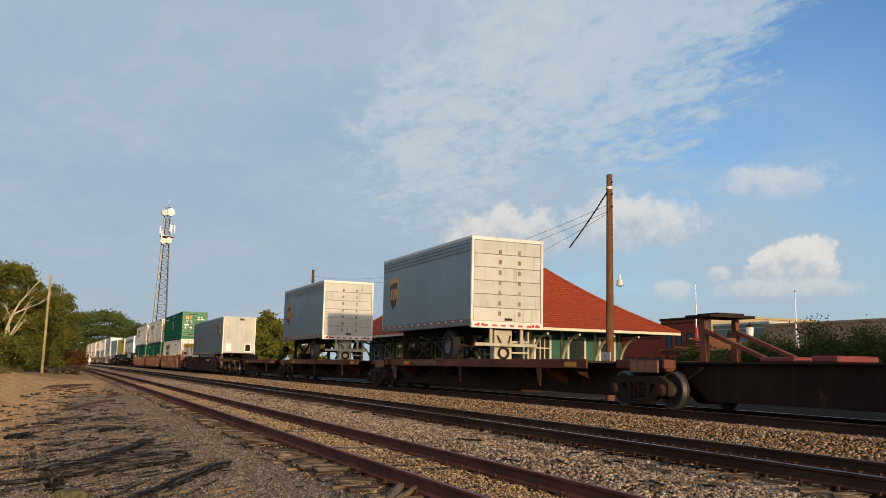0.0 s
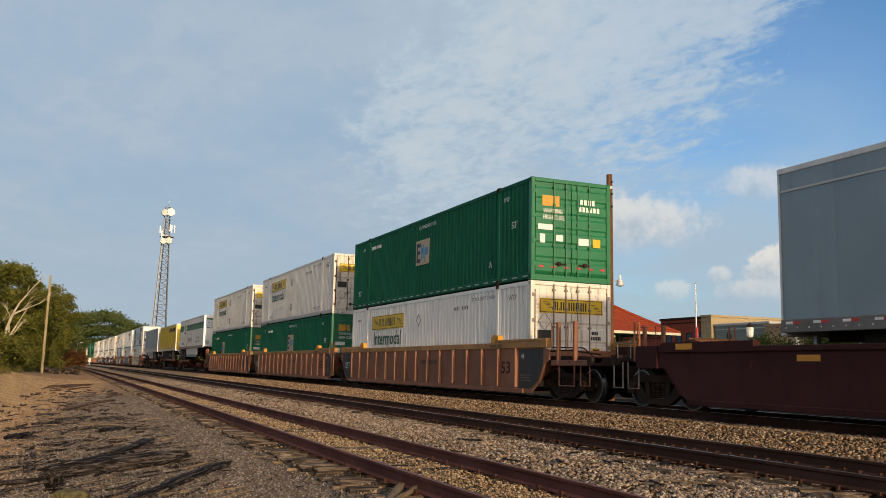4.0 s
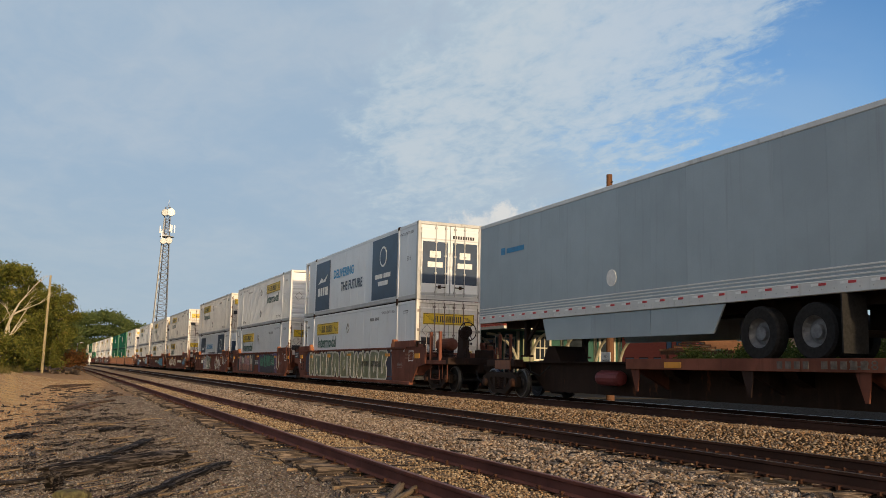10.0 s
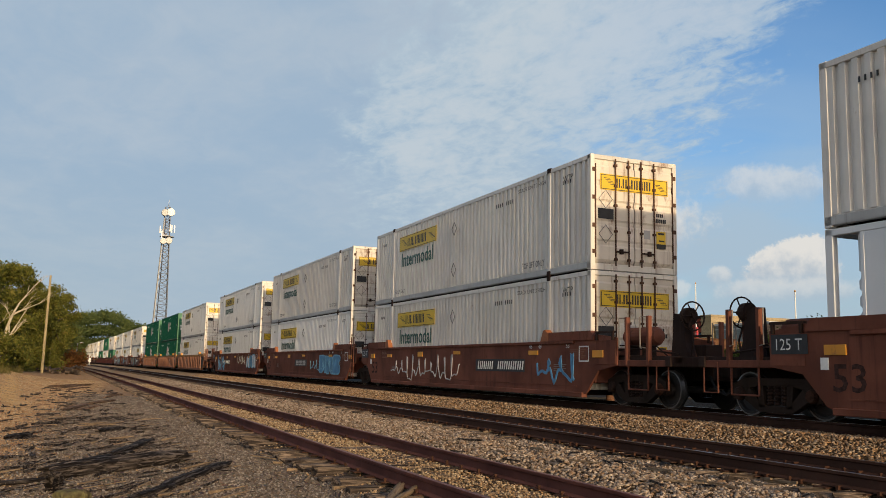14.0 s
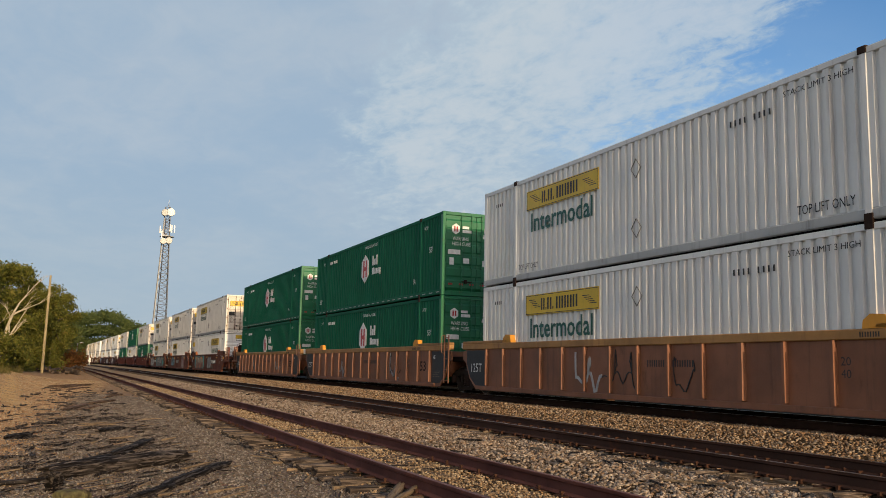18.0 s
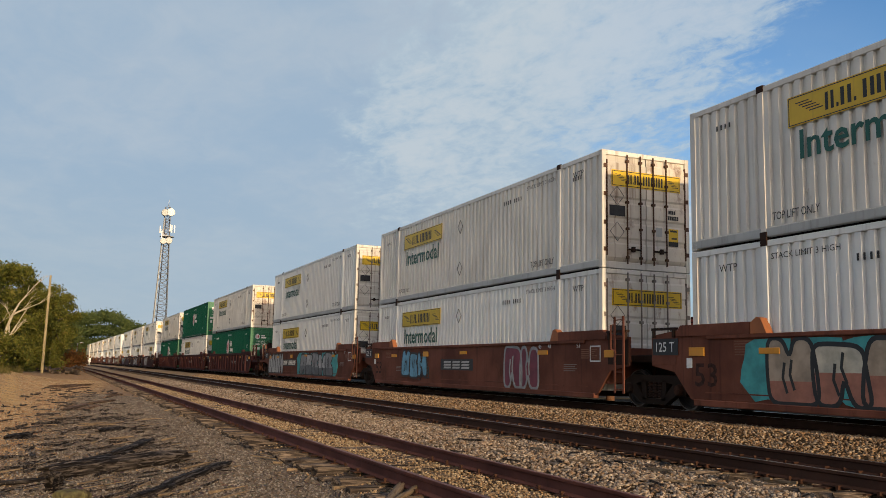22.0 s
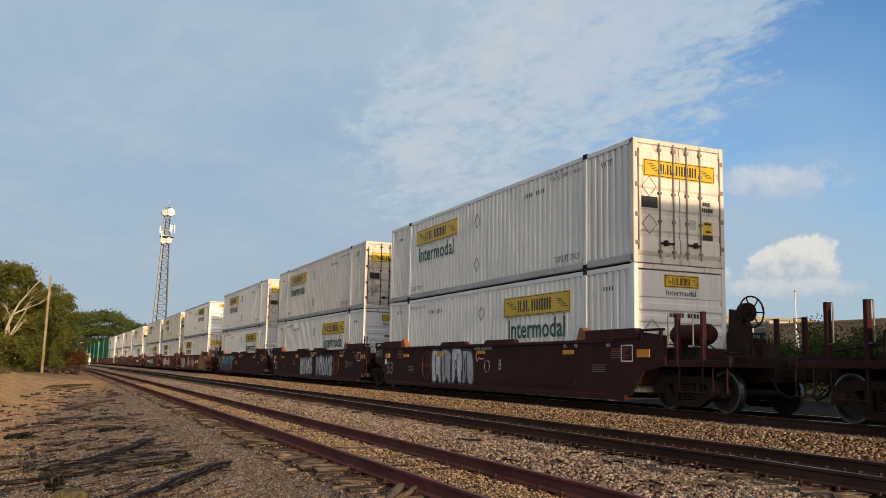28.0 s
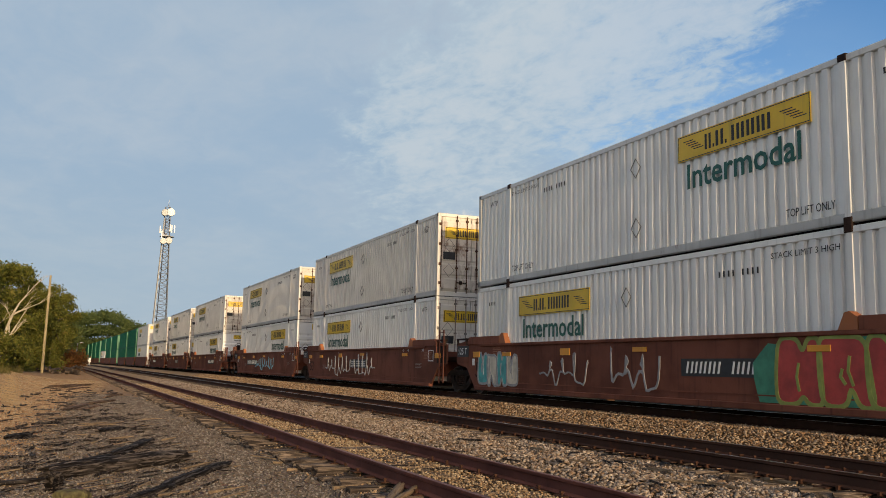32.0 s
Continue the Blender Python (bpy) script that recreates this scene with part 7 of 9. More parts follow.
def sprayed_tag(car, x0, x1, colour, seed, z0=0.5, z1=1.2, r=0.018):
    """A thin looping scrawl."""
    rnd = random.Random(seed)
    n = max(24, int((x1 - x0) * 34))
    pts, ph = [], rnd.uniform(0, 6)
    for i in range(n + 1):
        t = i / n
        a = ph + (x1 - x0) * t * 11.0
        amp = 0.36 + 0.14 * math.sin(ph + t * 13) + 0.10 * math.sin(3.1 * ph + t * 31)
        pts.append((x0 + (x1 - x0) * t + 0.16 * math.cos(a), -1.404, (z0 + z1) / 2 + (z1 - z0) * amp * math.sin(a + 0.6 * math.sin(2.3 * a))))
    part("graffiti_tag", Shape().ribbon([(a, c) for a, _, c in pts], r, -1.416, -1.401), SPRAY[colour], car, "thin sprayed scrawl")


def paint_cars():
    at = {round(-u): car for car, u, style in UNITS}

    def car(u):
        return at[min(at, key=lambda k: abs(k + u))]
    sprayed_letters(car(-224.3), -6.15, -1.04, 5, ("olive", "sage"), "cream", 1, 0.20, 1.46, back="night")
    sprayed_letters(car(-224.3), -0.8, 5.39, 6, ("olive",), "cream", 2, 0.18, 1.50, back="night")
    number_strokes("painted_number", 2.26, 10, 0.26, 0.78, 1.0, -1.430, SPRAY["black"], car(-224.3), slant=0.0)
    sprayed_letters(car(-243.7), -5.7, -1.1, 5, ("rose", "cream", "rose"), "black", 3, 0.22, 1.44, back="black", shade="salmon")
    sprayed_letters(car(-243.7), 1.34, 5.23, 4, ("green",), "black", 4, 0.16, 1.46, back="purple", shade="night")
    sprayed_tag(car(-243.7), 4.7, 6.37, "cream", 44, 0.5, 1.42, 0.012)
    sprayed_letters(car(-262.6), -3.34, -1.7, 3, ("blue_deep",), "silver", 5, 0.18, 1.44)
    sprayed_letters(car(-262.6), -1.8, 0.0, 3, ("green_deep",), "silver", 55, 0.18, 1.46)
    part("graffiti_drop", Shape().prism([(-0.3, 1.15), (0.1, 1.40), (0.42, 1.35), (0.46, 1.1), (0.25, 0.78), (0.05, 1.05)], -1.416, -1.401, "y"), SPRAY["green_deep"], car(-262.6))
    sprayed_tag(car(-262.6), -4.3, -3.5, "cream", 61, 1.0, 1.42, 0.010)
    sprayed_tag(car(-262.6), 0.0, 0.9, "cream", 62, 0.3, 0.7, 0.010)
    sprayed_tag(car(-262.6), 2.5, 5.46, "silver", 6, 0.3, 1.42, 0.022)
    sprayed_tag(car(-262.6), 6.31, 7.4, "silver", 7, 0.55, 1.30, 0.02)
    sprayed_tag(car(-286.0), 5.8, 7.6, "blue", 9, 0.5, 1.2, 0.035)
    sprayed_tag(car(-286.0), -5.5, 0.5, "silver", 10, 0.4, 1.2)
    sprayed_tag(car(-305.4), 2.0, 6.0, "sky", 11)
    sprayed_letters(car(-305.4), 3.6, 7.0, 3, ("blue",), "sky", 12, 0.4, 1.3)
    sprayed_tag(car(-324.8), -6.6, -3.9, "blue", 13, 0.24, 1.45, 0.045)
    sprayed_tag(car(-324.8), 1.5, 4.2, "cream", 14, 0.8, 1.4)
    sprayed_letters(car(-324.8), 4.8, 7.6, 3, ("white", "blue"), "sky", 15, 0.5, 1.4)
    sprayed_tag(car(-348.35), -2.5, -1.6, "silver", 16, 0.3, 1.2, 0.035)
    sprayed_tag(car(-348.35), -1.3, 0.0, "black", 17, 0.4, 1.2, 0.012)
    sprayed_tag(car(-348.35), 1.2, 1.8, "black", 18, 0.4, 1.1, 0.012)
    for k, u in enumerate((-367.8, -387.2)):
        sprayed_tag(car(u), -3.2, -2.5, "ash", 19 + k, 0.3, 1.2, 0.04)
        sprayed_tag(car(u), -3.25, -2.4, "black", 29 + k, 0.28, 1.22, 0.012)
        sprayed_tag(car(u), 3.5, 4.4, "ash", 39 + k, 0.3, 1.25, 0.04)
        sprayed_tag(car(u), 3.45, 4.5, "black", 49 + k, 0.28, 1.27, 0.012)
    sprayed_letters(car(-410.4), -5.88, -1.71, 4, ("sand", "cream", "sand"), "black", 21, 0.22, 1.46, "teal", "salmon")
    sprayed_letters(car(-410.4), 0.8, 2.7, 2, ("ash",), "black", 22, 0.35, 1.40)
    sprayed_tag(car(-410.4), 2.0, 3.9, "black", 221, 0.25, 0.68, 0.012)
    sprayed_letters(car(-429.8), -4.97, -2.6, 3, ("sky",), "black", 23, 0.42, 1.40)
    sprayed_tag(car(-429.8), -3.3, -2.2, "black", 24, 0.22, 0.8, 0.014)
    sprayed_letters(car(-429.8), 3.29, 5.2, 2, ("wine",), "ash", 25, 0.20, 1.42)
    sprayed_letters(car(-449.2), -8.2, -4.6, 4, ("silver",), "black", 26, 0.22, 1.50)
    sprayed_letters(car(-449.2), -0.6, 5.3, 5, ("ash", "silver"), "black", 27, 0.22, 1.42, "teal", "steel")
    sprayed_letters(car(-535.0), -3.37, -0.11, 4, ("white", "silver"), "night", 28, 0.22, 1.52)
    sprayed_tag(car(-535.0), 0.0, 0.5, "pink", 281, 1.0, 1.3, 0.014)
    sprayed_letters(car(-554.4), -1.93, 0.48, 4, ("white", "silver"), "night", 31, 0.28, 1.30)
    sprayed_letters(car(-554.4), 1.19, 4.05, 5, ("silver", "white"), "night", 32, 0.22, 1.36)
    sprayed_letters(car(-573.8), -6.69, -2.9, 4, ("sky", "blue"), "night", 33, 0.20, 1.46, "moss", "purple")
    sprayed_tag(car(-573.8), -3.5, -1.7, "sky", 331, 1.05, 1.42, 0.018)
    sprayed_letters(car(-597.2), -7.69, -5.2, 4, ("teal", "cream"), "ash", 34, 0.3, 1.30)
    sprayed_tag(car(-597.2), -3.81, -1.77, "ash", 35, 0.45, 1.2, 0.02)
    sprayed_tag(car(-597.2), -0.58, 1.0, "ash", 36, 0.4, 1.3, 0.028)
    sprayed_letters(car(-597.2), 4.5, 7.4, 3, ("red",), "lime", 37, 0.16, 1.46, "green")
    sprayed_tag(car(-616.6), -5.0, 2.0, "silver", 38, 0.4, 1.3)
    sprayed_tag(car(-636.0), -2.0, 3.0, "sky", 40, 0.5, 1.2)
    # rough marks on the spine car
    u0 = [ob for ob, u, z, f in MOVING if abs(u + 183.0) < 0.1][0]
    part("chalk_scrawl", Shape().path([(-4.8 + 0.13 * i, -0.424, 0.60 + 0.18 * math.sin(2.3 * i)) for i in range(30)], 0.012, 4), SPRAY["purple"], u0)


paint_cars()


def motions():
    for ob, u, z, turned in MOVING:
        walk(ob, train_rows(u, z, turned))
# ---- ties, spikes and stones of the three tracks ----
def cracked_log(length, wide, high, seed, ends):
    """A rotten timber lying along x, with splits that run its length, worn edges and ragged ends."""
    rnd = random.Random(seed)
    s = Shape()
    n, k = 26, 26
    groove = [rnd.choice((0.0, 0.0, 0.02, 0.10, 0.26)) for _ in range(k)]
    end_cut = [rnd.uniform(-ends, ends) for _ in range(k)]
    for i in range(n):
        t = i / (n - 1)
        taper = 1.0 - 0.25 * max(0.0, 0.12 - t) / 0.12 - 0.35 * max(0.0, t - 0.8) / 0.2
        for j in range(k):
            a = 2 * math.pi * j / k
            c, sn = math.cos(a), math.sin(a)
            q = (abs(c) ** 3 + abs(sn) ** 3) ** (-1 / 3)
            g = 1 - groove[j] * (0.5 + 0.8 * noise.noise((t * 5, j * 1.7, seed))) - 0.10 * abs(noise.noise((t * 9, j * 0.9, seed + 4.0)))
            x = (t - 0.5) * length + (end_cut[j] if i in (0, n - 1) else 0.4 * end_cut[j] if i in (1, n - 2) else 0)
            s.v.append((x, 0.5 * wide * c * q * g * taper + 0.02 * noise.noise((t * 3, 1, seed)), 0.5 * high * sn * q * g * taper))
    for i in range(n - 1):
        for j in range(k):
            s.f.append((i * k + j, i * k + (j + 1) % k, (i + 1) * k + (j + 1) % k, (i + 1) * k + j))
    s.f += [tuple(range(k))[::-1], tuple(range((n - 1) * k, n * k))]
    return s


def rough_beam(length, wide, high, seed, axis="y", ends=0.08, wear=0.02, cracked=False):
    """A weathered timber, split and worn: a beam of uneven sections along one axis."""
    if cracked:
        return cracked_log(length, wide, high, seed, ends)
    rnd = random.Random(seed)
    s = Shape()
    n = 9
    ring = ((-0.5, -0.5), (0.5, -0.5), (0.5, 0.15), (0.42, 0.5), (0.1, 0.42), (-0.12, 0.5), (-0.44, 0.5), (-0.5, 0.1))
    for i in range(n):
        t = i / (n - 1)
        pos = (t - 0.5) * length
        for a, b in ring:
            j = ends if i in (0, n - 1) else 0.0
            u = pos + rnd.uniform(-j, j)
            p, q = a * wide + rnd.uniform(-wear, wear), b * high + rnd.uniform(-wear, wear) * (1.0 if b > 0 else 0.2)
            s.v.append((p, u, q) if axis == "y" else (u, p, q))
    k = len(ring)
    for i in range(n - 1):
        for j in range(k):
            s.f.append((i * k + j, i * k + (j + 1) % k, (i + 1) * k + (j + 1) % k, (i + 1) * k + j))
    s.f += [tuple(range(k))[::-1], tuple(range((n - 1) * k, n * k))]
    return s


def make_ties():
    rnd = random.Random(4)
    kinds = [rough_beam(2.62, 0.235, 0.17, 100 + i, "y", 0.06, 0.016).mesh("tie") for i in range(6)]
    for me in kinds:
        me.materials.append(M["tie"])
    for track, centre, top, x0, x1, step in ((track_siding, SIDING, RAIL_SIDING - 0.178, -92, -2, 0.545), (track_middle, MIDDLE, RAIL_MIDDLE - 0.178, -46, -3, 0.54)):
        x = x0
        while x < x1:
            part("tie", rnd.choice(kinds), None, track, "", pose(x + rnd.uniform(-0.04, 0.04), centre + bend(x) + rnd.uniform(-0.06, 0.06), top - 0.085 + rnd.uniform(-0.05, 0.008), rnd.uniform(-1.2, 1.2), rnd.uniform(-2, 2), rnd.uniform(-1.5, 1.5)))
            x += step
    # far ties and those of the main line, too many to tell apart
    s = Shape()
    for centre, top, x0, x1 in ((SIDING, RAIL_SIDING - 0.18, -230, -92.5), (MIDDLE, RAIL_MIDDLE - 0.18, -150, -46.5), (MAIN, RAIL_MAIN - 0.182, -120, 10), (SIDING, RAIL_SIDING - 0.18, -1.5, 14), (MIDDLE, RAIL_MIDDLE - 0.18, -2.5, 14)):
        x = x0
        while x < x1:
            s.box(x - 0.115, x + 0.115, centre - 1.3 + bend(x), centre + 1.3 + bend(x), top - 0.15, top)
            x += 0.55
    tagged(part("far_ties", s, M["tie"]), "weathered wooden ties further along the tracks", "railway ties", kind="stuff")
    # spikes, anchors and tie plates along the rails
    for track, centre, top, x0, x1 in ((track_siding, SIDING, RAIL_SIDING, -40, -3), (track_middle, MIDDLE, RAIL_MIDDLE, -40, -3)):
        s = Shape()
        x = x0
        while x < x1:
            for r in (-0.755, 0.755):
                y = centre + r + bend(x)
                s.box(x - 0.09, x + 0.09, y - 0.17, y + 0.17, top - 0.180, top - 0.168)
                for d in (-0.10, 0.10):
                    if rnd.random() < 0.35:
                        continue
                    k = rnd.uniform(-0.04, 0.04)
                    s.box(x + k - 0.012, x + k + 0.012, y + d - 0.012, y + d + 0.012, top - 0.19, top - 0.135 + rnd.uniform(-0.01, 0.03))
                    s.box(x + k - 0.018, x + k + 0.018, y + d - 0.022, y + d + 0.022, top - 0.14, top - 0.125)
                if centre > 6:
                    s.box(x + 0.16, x + 0.20, y - 0.10, y + 0.10, top - 0.185, top - 0.135)
            x += 0.54
        tagged(part("spikes", s, M["rust"], track, "rusty spikes, plates and rail anchors"), kind="stuff")


make_ties()
M["moss"] = old_wood("mossy_cut_wood", (0.24, 0.22, 0.09), (0.10, 0.08, 0.05), (6, 6, 6))
M["board"] = old_wood("split_brown_board", (0.34, 0.21, 0.12), (0.06, 0.036, 0.022), (1.2, 14, 14), 0.36, 0.60)
ROCK = {"tan": stone_mat("tan_ballast_stone", ((0.10, 0.050, 0.028), (0.56, 0.37, 0.20), (0.21, 0.125, 0.066), (0.64, 0.49, 0.33), (0.07, 0.050, 0.036), (0.44, 0.25, 0.12))),
        "grey": stone_mat("grey_tan_ballast_stone", ((0.06, 0.045, 0.036), (0.52, 0.42, 0.31), (0.17, 0.11, 0.07), (0.64, 0.53, 0.41), (0.32, 0.20, 0.115), (0.085, 0.070, 0.062))),
        "bank": stone_mat("golden_bank_gravel", ((0.20, 0.115, 0.06), (0.60, 0.44, 0.25), (0.32, 0.20, 0.105), (0.70, 0.56, 0.36), (0.12, 0.075, 0.046), (0.50, 0.31, 0.15))),
        "dark": stone_mat("dark_gravel_stone", ((0.05, 0.042, 0.037), (0.22, 0.19, 0.16), (0.09, 0.074, 0.06), (0.38, 0.34, 0.29), (0.15, 0.105, 0.072), (0.18, 0.15, 0.125)))}


def scatter_stones(name, label, material, count, x0, x1, y0, y1, size, seed, near=1.0, lift=0.25, up=0.0, patch=0):
    """Crushed stones lying on the ground, denser towards the camera; each is a crooked eight-sided lump."""
    g = np.random.default_rng(seed)
    t = g.random(count) ** near
    xs, ys = x1 + (x0 - x1) * t, g.uniform(y0, y1, count)
    if patch:
        # yard gravel keeps to the near side of a ragged line, bank gravel to the far side
        m = patch * (ys + 0.055 * (xs + 12.0) + 0.5 + g.normal(0, 0.5, count)) > 0
        if patch < 0:
            m &= ~((np.abs(ys - 0.047 * xs) < 0.45) & (xs < -26) & (g.random(len(xs)) < 0.75))
        xs, ys, t, count = xs[m], ys[m], t[m], int(m.sum())
    sz = size * g.uniform(0.55, 1.35, count) * (1 + 0.6 * t)
    zs = np.array([ground_height(x, y) for x, y in zip(xs, ys)]) + sz * lift + up
    off = np.where(xs < 0, -BEND * xs * xs, 0.0)
    base = np.array(((1, 0, 0), (-1, 0, 0), (0, 1, 0), (0, -1, 0), (0, 0, 1), (0, 0, -1)), float)
    v = base[None] * g.uniform(0.55, 1.1, (count, 6, 1)) + g.uniform(-0.28, 0.28, (count, 6, 3))
    a, b = g.uniform(0, 2 * np.pi, count), g.uniform(-0.9, 0.9, count)
    rz = np.zeros((count, 3, 3))
    rz[:, 0, 0], rz[:, 0, 1], rz[:, 1, 0], rz[:, 1, 1], rz[:, 2, 2] = np.cos(a), -np.sin(a), np.sin(a), np.cos(a), 1
    rx = np.zeros((count, 3, 3))
    rx[:, 0, 0], rx[:, 1, 1], rx[:, 1, 2], rx[:, 2, 1], rx[:, 2, 2] = 1, np.cos(b), -np.sin(b), np.sin(b), np.cos(b)
    v = np.einsum("nij,njk,nmk->nmi", rx, rz, v * np.array((1.15, 0.9, 0.7))) * sz[:, None, None]
    v += np.stack((xs, ys + off, zs), 1)[:, None]
    tri = np.array(((0, 2, 4), (2, 1, 4), (1, 3, 4), (3, 0, 4), (2, 0, 5), (1, 2, 5), (3, 1, 5), (0, 3, 5)))
    f = (tri[None] + 6 * np.arange(count)[:, None, None]).reshape(-1)
    me = bpy.data.meshes.new(name)
    me.vertices.add(count * 6)
    me.vertices.foreach_set("co", v.reshape(-1))
    me.loops.add(len(f))
    me.loops.foreach_set("vertex_index", f)
    me.polygons.add(len(f) // 3)
    me.polygons.foreach_set("loop_start", np.arange(0, len(f), 3))
    me.update(calc_edges=True)
    me.materials.append(material)
    return tagged(new(name, me), label, "gravel", kind="stuff")


scatter_stones("main_ballast", "tan crushed stone on the main line shoulder", ROCK["tan"], 50000, -80, -6, 9.75, 11.9, 0.030, 1, 1.7)
scatter_stones("middle_ballast", "tan and grey crushed stone round the middle track", ROCK["grey"], 46000, -70, -6, 5.6, 8.1, 0.033, 2, 1.7)
scatter_stones("siding_gravel", "straw coloured gravel between the siding rails", ROCK["bank"], 30000, -60, -6, 3.2, 5.7, 0.020, 3, 1.7, 0.3)
scatter_stones("tie_gravel", "straw coloured gravel lying over the siding ties", ROCK["bank"], 12000, -60, -6, 3.95, 5.15, 0.020, 7, 1.7, 0.1, 0.045)
scatter_stones("inner_ballast", "tan stone between the middle rails", ROCK["tan"], 5000, -50, -6, 8.1, 9.7, 0.034, 5, 1.6)
scatter_stones("yard_gravel", "dark fine gravel beside the siding", ROCK["dark"], 90000, -40, -7, -1.6, 3.3, 0.020, 4, 1.6, patch=1)
scatter_stones("bank_gravel", "pale gravel on the dirt bank", ROCK["bank"], 66000, -70, -9, -3.2, 3.2, 0.0165, 6, 1.5, patch=-1)


def timber(name, label, a, b, wide, high, seed, material, sink=0.0, wear=0.035, ends=0.16):
    (xa, ya), (xb, yb) = a, b
    ln = math.hypot(xb - xa, yb - ya)
    ob = part(name, rough_beam(ln, wide, high, seed, "x", ends, wear, True), material)
    za, zb = ground_height(xa, ya - bend(xa)), ground_height(xb, yb - bend(xb))
    ob.matrix_basis = pose((xa + xb) / 2, (ya + yb) / 2, (za + zb) / 2 + high / 2 - sink, 0, -math.degrees(math.atan2(zb - za, ln)), math.degrees(math.atan2(yb - ya, xb - xa)))
    return tagged(ob, label, "timber")


timber("rotten_tie", "large rotten split railway tie lying on gravel", (-11.3, -0.02), (-13.35, 1.74), 0.25, 0.22, 11, M["log"], 0.02)
timber("rotten_tie", "thin dark board behind the rotten tie", (-11.9, -0.1), (-14.4, 1.05), 0.13, 0.07, 12, M["log"])
timber("rotten_tie", "split dark beam lying behind the rotten tie", (-13.7, 0.75), (-16.6, 1.55), 0.15, 0.10, 22, M["log"], 0.0)
timber("rotten_tie", "slim cracked beam beside the split one", (-14.3, 0.95), (-17.0, 1.45), 0.09, 0.07, 23, M["log"], 0.0)
timber("rotten_tie", "dark pointed timber half sunk in gravel", (-10.5, 1.15), (-13.0, 2.25), 0.18, 0.13, 13, M["log"], 0.03)
timber("rotten_tie", "short grey timber lying in the gravel", (-9.7, 0.75), (-10.6, 1.25), 0.13, 0.09, 14, M["log"], 0.01)
timber("tie_stump", "upright splintered stump of a tie", (-10.1, -0.02), (-10.28, 0.03), 0.15, 0.26, 15, M["log"], 0.05)
timber("tie_block", "mossy cut end of an old tie", (-9.75, 0.05), (-9.95, 0.32), 0.22, 0.14, 16, M["moss"], 0.04, 0.01, 0.02)
timber("rotten_tie", "long grey board lying at the edge of the gravel", (-10.3, -0.75), (-11.2, 0.02), 0.10, 0.05, 17, M["log"])
timber("rotten_tie", "short dark timber on the bank", (-18.4, 0.75), (-19.8, 1.25), 0.16, 0.10, 24, M["log"], 0.02)
timber("rotten_tie", "charred stub lying on the bank", (-16.4, -0.75), (-17.6, -0.45), 0.14, 0.10, 25, M["log"], 0.02)
timber("splintered_tie", "pale splintered tie end beside the siding rail", (-8.6, 3.05), (-9.9, 3.75), 0.12, 0.07, 26, M["splinter"], -0.05)
timber("splintered_tie", "pale splintered board beside the siding rail", (-8.9, 3.3), (-9.5, 3.8), 0.06, 0.05, 27, M["splinter"], -0.08)
for i, (x, y, lx, ly) in enumerate(((-45.5, -0.3, -10.0, 1.9), (-47.5, -0.5, -9.0, 2.1), (-50.0, 0.2, -8.0, 1.6), (-44.0, 0.3, -6.5, 1.1), (-26.3, 0.1, -3.6, 0.75), (-27.6, 0.3, -5.0, 1.15), (-28.5, 0.2, -3.0, 0.8), (-30.0, 0.9, -4.0, 0.9), (-27.0, 0.5, -2.6, 0.7), (-36.5, 1.6, -5.0, 0.9), (-40.0, 1.9, -4.0, 0.5))):
    timber("old_board", "long split brown board lying on the bank", (x, y), (x + lx, y + ly), 0.14 + 0.05 * (i % 3), 0.07 + 0.03 * (i % 2), 60 + i, M["board"], 0.01)


